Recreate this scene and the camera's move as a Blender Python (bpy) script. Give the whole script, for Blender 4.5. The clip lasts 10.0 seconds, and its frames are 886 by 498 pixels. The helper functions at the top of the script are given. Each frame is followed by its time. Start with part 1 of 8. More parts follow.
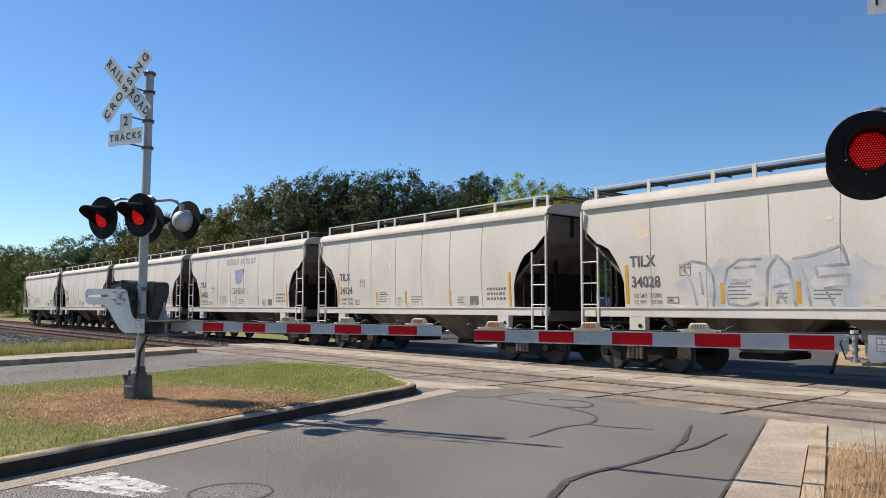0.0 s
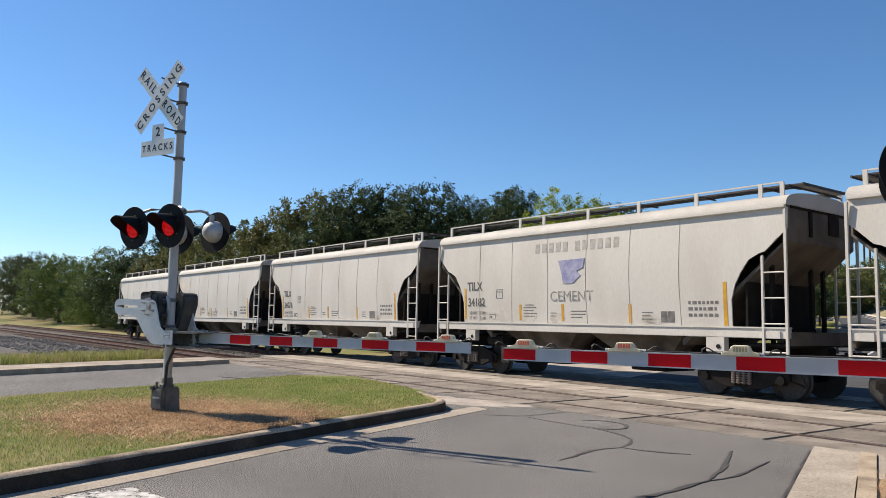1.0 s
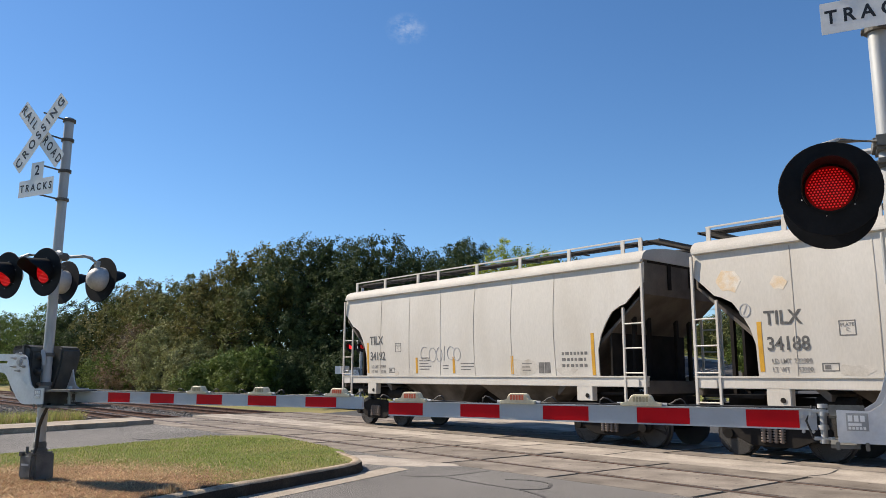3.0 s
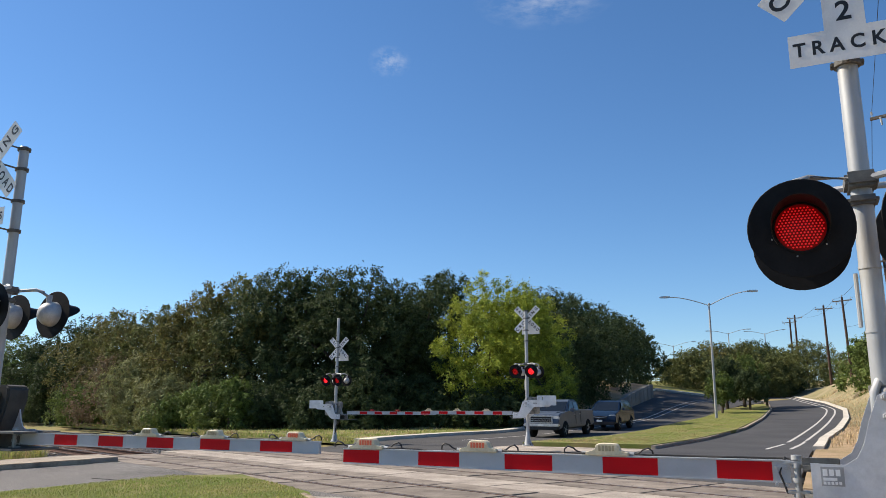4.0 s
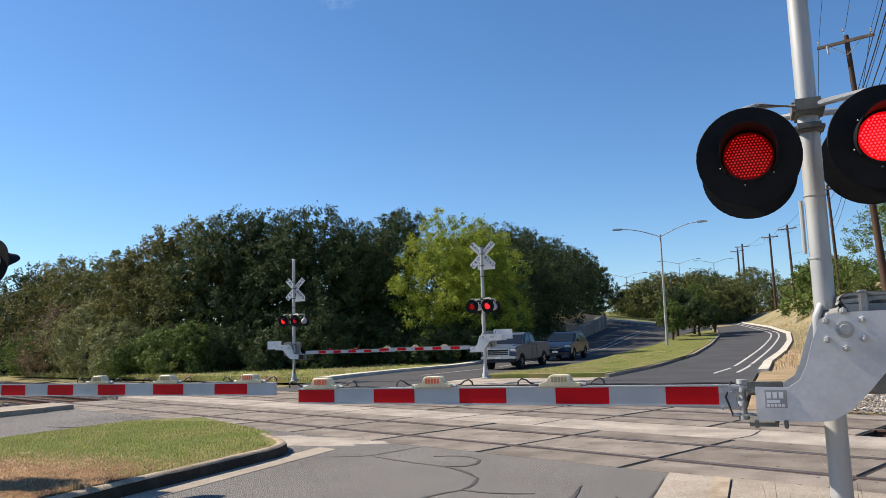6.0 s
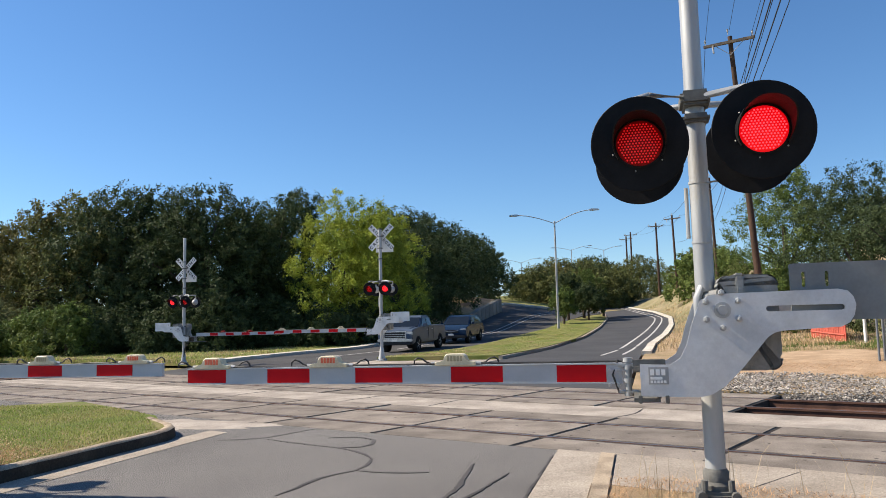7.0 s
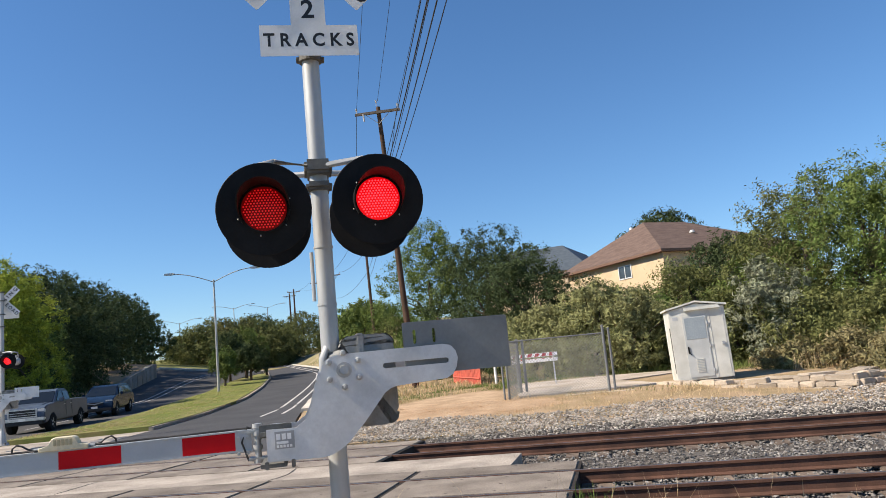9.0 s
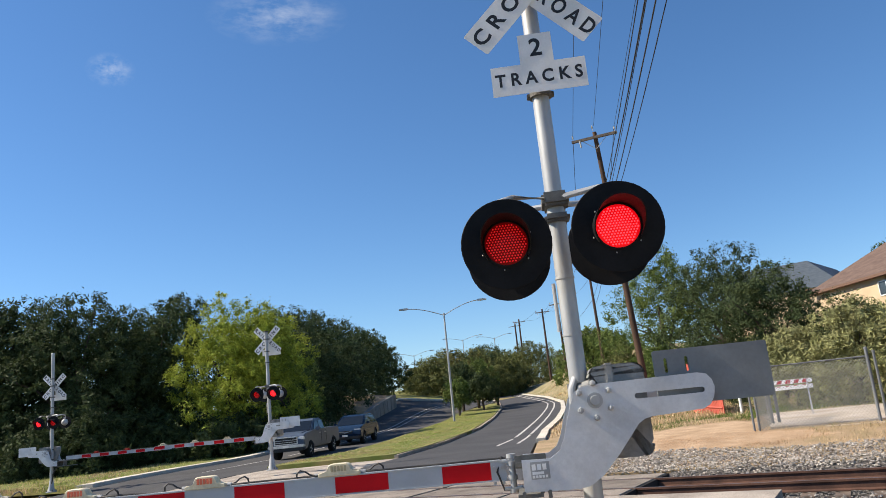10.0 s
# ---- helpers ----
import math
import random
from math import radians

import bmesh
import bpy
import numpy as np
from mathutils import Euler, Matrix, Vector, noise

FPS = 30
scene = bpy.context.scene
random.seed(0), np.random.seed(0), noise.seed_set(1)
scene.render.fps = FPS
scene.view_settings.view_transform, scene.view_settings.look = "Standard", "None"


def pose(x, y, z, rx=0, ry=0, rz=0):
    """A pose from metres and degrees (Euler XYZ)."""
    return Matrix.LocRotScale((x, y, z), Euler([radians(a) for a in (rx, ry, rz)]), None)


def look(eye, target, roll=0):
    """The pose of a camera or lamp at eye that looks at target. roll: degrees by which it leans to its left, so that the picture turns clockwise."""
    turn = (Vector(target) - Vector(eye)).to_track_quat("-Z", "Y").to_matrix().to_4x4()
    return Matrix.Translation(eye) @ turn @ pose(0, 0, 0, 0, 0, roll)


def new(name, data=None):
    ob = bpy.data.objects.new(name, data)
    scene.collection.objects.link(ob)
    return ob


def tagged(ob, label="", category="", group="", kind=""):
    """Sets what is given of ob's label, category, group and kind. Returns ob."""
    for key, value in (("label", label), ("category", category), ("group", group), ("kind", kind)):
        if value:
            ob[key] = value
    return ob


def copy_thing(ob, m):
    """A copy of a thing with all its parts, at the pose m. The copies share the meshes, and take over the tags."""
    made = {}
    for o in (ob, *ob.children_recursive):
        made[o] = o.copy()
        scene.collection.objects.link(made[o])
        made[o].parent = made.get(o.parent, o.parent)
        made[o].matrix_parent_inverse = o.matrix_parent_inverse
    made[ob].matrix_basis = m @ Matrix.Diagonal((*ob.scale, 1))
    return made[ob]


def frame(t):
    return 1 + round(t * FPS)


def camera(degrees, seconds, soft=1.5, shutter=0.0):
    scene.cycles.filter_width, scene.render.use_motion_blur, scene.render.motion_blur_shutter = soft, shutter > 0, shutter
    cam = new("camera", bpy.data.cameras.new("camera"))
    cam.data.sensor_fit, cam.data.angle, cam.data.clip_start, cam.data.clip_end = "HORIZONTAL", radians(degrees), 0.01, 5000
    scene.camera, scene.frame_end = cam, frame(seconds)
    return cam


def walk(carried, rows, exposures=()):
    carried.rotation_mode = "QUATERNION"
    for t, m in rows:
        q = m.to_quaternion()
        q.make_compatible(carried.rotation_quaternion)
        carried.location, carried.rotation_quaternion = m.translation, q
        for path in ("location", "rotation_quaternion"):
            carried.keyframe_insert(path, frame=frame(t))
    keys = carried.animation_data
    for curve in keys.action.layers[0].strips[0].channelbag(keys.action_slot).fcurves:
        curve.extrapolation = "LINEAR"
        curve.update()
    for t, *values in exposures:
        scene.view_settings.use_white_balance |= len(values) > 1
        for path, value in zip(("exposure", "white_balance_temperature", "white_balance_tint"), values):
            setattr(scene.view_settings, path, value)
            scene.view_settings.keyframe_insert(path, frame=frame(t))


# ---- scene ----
cam = camera(60.7, 10.0, 0.8)
PATH = [
    (0, (0.731, 0.042, 1.476), (-0.798, 1.322, 1.634), 0.2),
    (0.5, (0.725, 0.115, 1.506), (-0.864, 1.317, 1.685), 0.9),
    (1, (0.591, 0.227, 1.504), (-0.993, 1.433, 1.697), 1.1),
    (1.5, (0.479, 0.398, 1.519), (-1.016, 1.704, 1.759), 0.5),
    (2, (0.444, 0.628, 1.536), (-0.985, 2.009, 1.763), -1.1),
    (2.5, (0.428, 0.887, 1.506), (-1.03, 2.233, 1.755), -1.2),
    (3, (0.457, 1.239, 1.474), (-1.047, 2.514, 1.81), 0.3),
    (3.2, (0.415, 1.34, 1.476), (-1.07, 2.62, 1.872), 1.5),
    (4.3, (0.359, 1.588, 1.607), (-1.102, 2.887, 2.028), -0.1),
    (4.5, (0.349, 1.596, 1.609), (-1.154, 2.857, 1.998), -0.2),
    (5, (0.304, 1.572, 1.603), (-1.304, 2.726, 1.891), 0.2),
    (5.5, (0.299, 1.558, 1.585), (-1.276, 2.766, 1.831), 0.0),
    (6, (0.332, 1.643, 1.588), (-1.071, 3.047, 1.841), -1.6),
    (6.2, (0.335, 1.668, 1.587), (-0.996, 3.139, 1.84), -2.0),
    (7.3, (0.314, 1.652, 1.552), (-0.879, 3.245, 1.748), -1.4),
    (7.5, (0.331, 1.654, 1.551), (-0.856, 3.251, 1.751), -1.8),
    (8, (0.376, 1.655, 1.553), (-0.666, 3.346, 1.782), -3.0),
    (8.5, (0.459, 1.732, 1.581), (-0.204, 3.601, 1.839), -4.3),
    (9, (0.546, 1.749, 1.591), (0.139, 3.684, 1.891), -5.4),
    (9.5, (0.523, 1.686, 1.62), (-0.046, 3.57, 1.98), -6.2),
    (10, (0.436, 1.656, 1.612), (-0.495, 3.373, 2.041), -5.7),
]
walk(cam, [(t, look(e, p, r)) for t, e, p, r in PATH], exposures=((0, .54), (3, .58), (4.4, .62), (7.4, .68), (10, .70)))

# ---- world, sun, exposure ----
SUN_EL, SUN_TO = radians(42.0), Vector((-0.90, -0.436, 0.0)).normalized()
world = bpy.data.worlds.new("sky")
scene.world = world
world.use_nodes = True
_wn = world.node_tree.nodes
_sky = _wn.new("ShaderNodeTexSky")
_sky.sky_type, _sky.sun_disc = "NISHITA", False
_sky.sun_elevation, _sky.sun_rotation = SUN_EL, math.atan2(SUN_TO.x, SUN_TO.y)
_sky.air_density, _sky.dust_density, _sky.ozone_density, _sky.altitude = 1.0, 0.1, 6.0, 200
_hue = _wn.new("ShaderNodeHueSaturation")
_hue.inputs["Saturation"].default_value = 1.10
world.node_tree.links.new(_sky.outputs[0], _hue.inputs["Color"])
world.node_tree.links.new(_hue.outputs[0], _wn["Background"].inputs[0])
_wn["Background"].inputs[1].default_value = 0.093
sun = new("sun", bpy.data.lights.new("sun", "SUN"))
sun.data.energy, sun.data.angle, sun.data.color = 5.0, radians(0.5), (1.0, 0.885, 0.735)
sun.matrix_world = look(SUN_TO * 50 * math.cos(SUN_EL) + Vector((0, 0, 50 * math.sin(SUN_EL))), (0, 0, 0))


# ---- materials ----
def material(name, color, rough=0.6, metal=0.0, color2=None, scale=8.0, bump=0.0, bump_scale=60.0, fine=0.12, island=0.0, per_object=0.0,
             emit=None, stretch=(1, 1, 1), contrast=(0.35, 0.65), spec=0.5):
    """A surface with two scales of variation: large stains towards color2, fine grain in value, and a bump."""
    m = bpy.data.materials.new(name)
    m.use_nodes = True
    nt = m.node_tree
    N, L = nt.nodes, nt.links
    b = N["Principled BSDF"]
    b.inputs["Roughness"].default_value, b.inputs["Metallic"].default_value = rough, metal
    b.inputs["Specular IOR Level"].default_value = spec if rough < 0.84 else spec * 0.3
    tc = N.new("ShaderNodeTexCoord")
    mp = N.new("ShaderNodeMapping")
    mp.inputs["Scale"].default_value = stretch
    L.new(tc.outputs["Object"], mp.inputs[0])
    big = N.new("ShaderNodeTexNoise")
    big.inputs["Scale"].default_value, big.inputs["Detail"].default_value = scale, 6
    L.new(mp.outputs[0], big.inputs["Vector"])
    ramp = N.new("ShaderNodeMapRange")
    ramp.inputs["From Min"].default_value, ramp.inputs["From Max"].default_value = contrast
    L.new(big.outputs["Fac"], ramp.inputs["Value"])
    mix = N.new("ShaderNodeMix")
    mix.data_type = "RGBA"
    mix.inputs["A"].default_value = (*color, 1)
    mix.inputs["B"].default_value = (*(color2 or [c * 0.8 for c in color]), 1)
    L.new(ramp.outputs[0], mix.inputs["Factor"])
    grain = N.new("ShaderNodeTexNoise")
    grain.inputs["Scale"].default_value, grain.inputs["Detail"].default_value = bump_scale, 8
    grain.inputs["Roughness"].default_value = 0.68
    L.new(mp.outputs[0], grain.inputs["Vector"])
    val = N.new("ShaderNodeMapRange")
    val.inputs["To Min"].default_value, val.inputs["To Max"].default_value = 1 - fine * 3, 1 + fine * 3
    L.new(grain.outputs["Fac"], val.inputs["Value"])
    last = val.outputs[0]
    for amount, socket in ((island, ("ShaderNodeNewGeometry", "Random Per Island")), (per_object, ("ShaderNodeObjectInfo", "Random"))):
        if amount:
            src = N.new(socket[0])
            rng = N.new("ShaderNodeMapRange")
            rng.inputs["To Min"].default_value, rng.inputs["To Max"].default_value = 1 - amount, 1 + amount
            L.new(src.outputs[socket[1]], rng.inputs["Value"])
            mul = N.new("ShaderNodeMath")
            mul.operation = "MULTIPLY"
            L.new(last, mul.inputs[0])
            L.new(rng.outputs[0], mul.inputs[1])
            last = mul.outputs[0]
    tint = N.new("ShaderNodeVectorMath")
    tint.operation = "SCALE"
    L.new(mix.outputs["Result"], tint.inputs[0])
    L.new(last, tint.inputs["Scale"])
    L.new(tint.outputs[0], b.inputs["Base Color"])
    if bump:
        bp = N.new("ShaderNodeBump")
        bp.inputs["Strength"].default_value, bp.inputs["Distance"].default_value = bump, 0.02
        L.new(grain.outputs["Fac"], bp.inputs["Height"])
        L.new(bp.outputs[0], b.inputs["Normal"])
    if emit:
        b.inputs["Emission Color"].default_value, b.inputs["Emission Strength"].default_value = (*emit[0], 1), emit[1]
    return m


M_GRASS_DRY = material("dry_grass_soil", (0.42, 0.30, 0.19), 0.95, 0, (0.29, 0.22, 0.12), 1.2, 0.8, 90, 0.25)
M_GRASS = material("lawn", (0.135, 0.170, 0.042), 0.95, 0, (0.25, 0.215, 0.09), 0.9, 0.8, 110, 0.25)
M_GROUND = material("field", (0.16, 0.17, 0.06), 0.95, 0, (0.27, 0.21, 0.10), 0.15, 0.6, 12, 0.2)
M_ASPHALT = material("asphalt", (0.178, 0.168, 0.156), 0.92, 0, (0.122, 0.115, 0.108), 0.45, 0.03, 72, 2.0, contrast=(0.3, 0.7))
M_ASPHALT_DARK = material("new_asphalt", (0.078, 0.078, 0.08), 0.85, 0, (0.062, 0.062, 0.064), 0.5, 0.3, 80, 0.15)
M_ASPHALT_MID = material("grey_asphalt", (0.085, 0.084, 0.084), 0.9, 0, (0.065, 0.064, 0.065), 0.5, 0.4, 40, 0.3)
M_ASPHALT_PALE = material("dusty_asphalt", (0.44, 0.385, 0.325), 0.9, 0, (0.27, 0.235, 0.20), 1.3, 0.35, 60, 0.4)
M_CONCRETE = material("concrete", (0.41, 0.355, 0.29), 0.9, 0, (0.26, 0.22, 0.175), 1.1, 0.3, 55, 0.4, contrast=(0.3, 0.7))
M_PANEL = material("crossing_panel", (0.275, 0.237, 0.198), 0.85, 0, (0.165, 0.14, 0.116), 1.6, 0.25, 60, 0.4, per_object=0.14)
# Road-side kerb face: dirt, plus the face's shade put into a near-black colour.
M_KERB_FACE = material("dirty_shade_toned_kerb_face", (0.042, 0.035, 0.028), 0.9, 0, (0.085, 0.07, 0.055), 2.5, 0.4, 40, 0.3, contrast=(0.5, 0.8))
M_KERB = material("kerb_concrete", (0.43, 0.345, 0.25), 0.9, 0, (0.16, 0.125, 0.09), 2.2, 0.5, 50, 0.35, contrast=(0.46, 0.74))
M_PALE_KERB = material("pale_kerb_concrete", (0.62, 0.58, 0.50), 0.9, 0, (0.48, 0.44, 0.37), 1.2, 0.3, 30, 0.15)
M_RAIL = material("rusty_rail", (0.115, 0.062, 0.045), 0.85, 0.0, (0.065, 0.037, 0.029), 3, 0.2, 60, 0.2)
M_RAILTOP = material("worn_rail_head", (0.24, 0.20, 0.18), 0.4, 0.8, (0.16, 0.12, 0.10), 3)
M_TIE = material("weathered_tie", (0.21, 0.165, 0.13), 0.95, 0, (0.12, 0.092, 0.075), 4, 0.5, 60, 0.25, per_object=0.2)
M_BALLAST = material("ballast", (0.15, 0.135, 0.12), 0.95, 0, (0.085, 0.075, 0.068), 1.0, 1.0, 45, 0.3)
M_STONE = material("ballast_stone", (0.25, 0.235, 0.215), 0.9, 0, (0.13, 0.12, 0.11), 2, 0.0, 30, 0.1, island=0.45)
M_GALV = material("galvanised_steel", (0.47, 0.475, 0.47), 0.5, 0.3, (0.33, 0.335, 0.335), 5, 0.1, 40, 0.07, stretch=(1, 1, 0.25))
M_ALU = material("dull_aluminium", (0.66, 0.67, 0.68), 0.45, 0.25, (0.50, 0.51, 0.52), 4, 0.03, 40, 0.06, contrast=(0.3, 0.7))
M_CAST = material("cast_iron_grey", (0.15, 0.148, 0.135), 0.75, 0.0, (0.085, 0.083, 0.076), 6, 0.3, 50, 0.12)
M_BLACK = material("black_paint", (0.0085, 0.009, 0.010), 0.6, 0, (0.013, 0.0135, 0.015), 6, 0.1, 60, 0.1, spec=0.12)
M_WHITE = material("white_sheeting", (0.78, 0.78, 0.77), 0.5, 0, (0.68, 0.68, 0.66), 4, 0, 60, 0.04)
M_INK = material("black_ink", (0.012, 0.012, 0.013), 0.5)
M_CASE = material("grey_mechanism_paint", (0.30, 0.30, 0.285), 0.65, 0.0, (0.19, 0.188, 0.176), 5, 0.25, 50, 0.12)
M_CASE_DARK = material("dark_mechanism_paint", (0.060, 0.062, 0.058), 0.7, 0.0, (0.034, 0.035, 0.033), 5, 0.25, 50, 0.12)
M_ARM_GREY = material("grey_reflective_sheeting", (0.47, 0.485, 0.50), 0.45, 0.0, (0.40, 0.415, 0.43), 3, 0, 60, 0.03)
M_ARM_RED = material("red_reflective_sheeting", (0.60, 0.006, 0.012), 0.45, 0, (0.48, 0.005, 0.010), 3, 0, 60, 0.03, spec=0.12)
M_LENS_ON = material("lit_red_lens", (0.5, 0.006, 0.008), 0.3, emit=((1.0, 0.004, 0.01), 0.42), spec=0.2)
M_LENS_OFF = material("dark_red_lens", (0.16, 0.004, 0.006), 0.15)
M_LENS_DIM = material("half_lit_red_lens", (0.10, 0.003, 0.004), 0.35, emit=((1.0, 0.003, 0.006), 0.04), spec=0.15)
M_LENS_HALF = material("glowing_red_lens", (0.35, 0.005, 0.007), 0.35, emit=((1.0, 0.003, 0.008), 0.13), spec=0.15)
M_DOME = material("pale_lamp_housing", (0.50, 0.50, 0.50), 0.5, 0.2)
M_WIRE = material("black_cable", (0.02, 0.02, 0.02), 0.6)


# ---- helpers for meshes ----
def part(name, bm, mat, parent=None, label="", smooth=False):
    me = bpy.data.meshes.new(name)
    bmesh.ops.recalc_face_normals(bm, faces=bm.faces)
    bm.to_mesh(me)
    bm.free()
    for m in mat if isinstance(mat, (list, tuple)) else (mat,):
        me.materials.append(m)
    if smooth:
        for p in me.polygons:
            p.use_smooth = True
        me.set_sharp_from_angle(angle=radians(35))
    ob = new(name, me)
    if parent:
        ob.parent = parent
    if label:
        ob["label"] = label
    return ob


def share(name, me, parent, m):
    """One more piece on a mesh that is there already."""
    ob = new(name, me)
    ob.parent = parent
    ob.matrix_basis = m
    return ob


def thing(name, label, category, m=None, group="", kind=""):
    ob = new(name)
    if m is not None:
        ob.matrix_basis = m
    return tagged(ob, label, category, group, kind)


def box(bm, x0, x1, y0, y1, z0, z1, m=None, bevel=0.0, mat=0):
    r = bmesh.ops.create_cube(bm, size=1, matrix=Matrix.Translation(((x0 + x1) / 2, (y0 + y1) / 2, (z0 + z1) / 2))
                              @ Matrix.Diagonal((abs(x1 - x0), abs(y1 - y0), abs(z1 - z0), 1)))
    vs = r["verts"]
    if bevel:
        es = {e for v in vs for e in v.link_edges}
        rb = bmesh.ops.bevel(bm, geom=list(es), offset=bevel, segments=2, affect="EDGES", clamp_overlap=True)
        vs = list({v for f in rb["faces"] for v in f.verts} | {v for v in vs if v.is_valid})
    if mat:
        for f in {f for v in vs for f in v.link_faces}:
            f.material_index = mat
    if m is not None:
        bmesh.ops.transform(bm, matrix=m, verts=vs)
    return vs


def cyl(bm, p0, p1, r0, r1=None, seg=14, caps=True, mat=0):
    p0, p1 = Vector(p0), Vector(p1)
    d = p1 - p0
    m = Matrix.Translation((p0 + p1) / 2) @ d.to_track_quat("Z", "Y").to_matrix().to_4x4()
    r = bmesh.ops.create_cone(bm, cap_ends=caps, segments=seg, radius1=r0, radius2=r0 if r1 is None else r1, depth=d.length, matrix=m)
    if mat:
        for f in {f for v in r["verts"] for f in v.link_faces}:
            f.material_index = mat
    return r["verts"]


def tube(bm, pts, r, seg=8, mat=0):
    """One bent pipe through the points."""
    pts = [Vector(p) for p in pts]
    rings = []
    for k, p in enumerate(pts):
        d = (pts[min(k + 1, len(pts) - 1)] - pts[max(k - 1, 0)]).normalized()
        q = d.to_track_quat("Z", "Y").to_matrix()
        rings.append([bm.verts.new(p + q @ Vector((r * math.cos(2 * math.pi * i / seg), r * math.sin(2 * math.pi * i / seg), 0))) for i in range(seg)])
    for a, b in zip(rings, rings[1:]):
        off = min(range(seg), key=lambda o: (a[0].co - b[o].co).length)
        for i in range(seg):
            bm.faces.new((a[i], a[(i + 1) % seg], b[(i + 1 + off) % seg], b[(i + off) % seg])).material_index = mat
    bm.faces.new(rings[0][::-1])
    bm.faces.new(rings[-1])


def prism(bm, pts, d0, d1, m=None, mat=0):
    """An outline in x and z, pushed along y from d0 to d1."""
    lo = [bm.verts.new((x, d0, z)) for x, z in pts]
    hi = [bm.verts.new((x, d1, z)) for x, z in pts]
    fs = [bm.faces.new(lo), bm.faces.new(hi[::-1])]
    for k in range(len(pts)):
        fs.append(bm.faces.new((lo[k], hi[k], hi[(k + 1) % len(pts)], lo[(k + 1) % len(pts)])))
    for f in fs:
        f.material_index = mat
    if m is not None:
        bmesh.ops.transform(bm, matrix=m, verts=lo + hi)
    return lo + hi


def revolve(bm, prof, seg=24, m=None, mat=0):
    """Rings of (radius, along) round the y axis."""
    rings = []
    for r, y in prof:
        rings.append([bm.verts.new((r * math.cos(2 * math.pi * k / seg), y, r * math.sin(2 * math.pi * k / seg))) for k in range(seg)])
    fs = []
    for a, b in zip(rings, rings[1:]):
        for k in range(seg):
            fs.append(bm.faces.new((a[k], a[(k + 1) % seg], b[(k + 1) % seg], b[k])))
    if prof[0][0] > 1e-6:
        fs.append(bm.faces.new(rings[0]))
    if prof[-1][0] > 1e-6:
        fs.append(bm.faces.new(rings[-1][::-1]))
    for f in fs:
        f.material_index = mat
    if m is not None:
        bmesh.ops.transform(bm, matrix=m, verts=[v for r in rings for v in r])


def writing(text, size, mat, parent, m, name="lettering", align="CENTER", depth=0.0006, bold=0.0, squeeze=1.0):
    cu = bpy.data.curves.new(name, "FONT")
    cu.body, cu.size, cu.align_x, cu.align_y, cu.extrude, cu.offset = text, size, align, "CENTER", depth, bold
    cu.resolution_u = 3
    tmp = bpy.data.objects.new(name, cu)
    scene.collection.objects.link(tmp)
    me = bpy.data.meshes.new_from_object(tmp.evaluated_get(bpy.context.evaluated_depsgraph_get()))
    bpy.data.objects.remove(tmp)
    me.materials.clear()
    me.materials.append(mat)
    ob = new(name, me)
    ob.parent = parent
    ob.matrix_basis = m @ Matrix.Diagonal((squeeze, 1, 1, 1))
    return ob


# ---- the plan ----
# Rails run along x. The road crosses them at a slant: a is measured across it to its right, b along it.
SLANT = radians(23.0)
CA, SA = math.cos(SLANT), math.sin(SLANT)


def road(a, b):
    return CA * a - SA * b, SA * a + CA * b


def road_b(a, y):
    """b at which the line of a reaches y."""
    return (y - SA * a) / CA


def smooth(v, lo, hi):
    t = min(max((v - lo) / (hi - lo), 0), 1)
    return t * t * (3 - 2 * t)


Y_STEPS = (-400, 19, 23, 33, 53, 90, 150, 300, 1500)
Z_STEPS = (0, 0, 0.2, 0.32, 1.0, 2.75, 5.6, 13, 40)


def height(x, y):
    """The land: level at the tracks, rising beyond, and higher still on the left of the far bend."""
    a, b = CA * x + SA * y, CA * y - SA * x
    return float(np.interp(y, Y_STEPS, Z_STEPS)) + 0.25 * min(max((x + 14) / 10, 0), 1) * min(max((y - 19) / 8, 0), 1) \
        + 1.9 * smooth(b, 60, 100) * min(max((-a - 4) / 12, 0), 1.3) * (1 - smooth(b, 200, 400))


TRACKS = ((11.80, -27.2, -0.12), (16.60, -29.3, -3.75))  # middle, and both ends of the paved crossing
GAUGE = 1.505


def strip(name, left, right, lift, thick, mat, across=4, along=2.0, label="", category="", flat=False):
    """A slab between two lines of (a, b), laid over the land."""
    bm = bmesh.new()

    def fine(line):
        out = []
        n = [max(1, int(max(math.dist(left[k], left[k + 1]), math.dist(right[k], right[k + 1])) / along)) for k in range(len(left) - 1)]
        for k in range(len(line) - 1):
            for s in range(n[k]):
                t = s / n[k]
                out.append((line[k][0] * (1 - t) + line[k + 1][0] * t, line[k][1] * (1 - t) + line[k + 1][1] * t))
        return out + [line[-1]]

    A, B = fine(left), fine(right)
    rows = []
    for p, q in zip(A, B):
        row = []
        for k in range(across + 1):
            t = k / across
            x, y = road(p[0] * (1 - t) + q[0] * t, p[1] * (1 - t) + q[1] * t)
            row.append(bm.verts.new((x, y, (0 if flat else height(x, y)) + lift)))
        rows.append(row)
    for r0, r1 in zip(rows, rows[1:]):
        for k in range(across):
            bm.faces.new((r0[k], r0[k + 1], r1[k + 1], r1[k]))
    rim = [r[0] for r in rows] + rows[-1][1:-1] + [r[-1] for r in rows[::-1]] + rows[0][-2:0:-1]
    low = [bm.verts.new((v.co.x, v.co.y, v.co.z - thick)) for v in rim]
    for k in range(len(rim)):
        j = (k + 1) % len(rim)
        bm.faces.new((rim[k], rim[j], low[j], low[k]))
    ob = part(name, bm, mat)
    return tagged(ob, label, category, kind="structure")


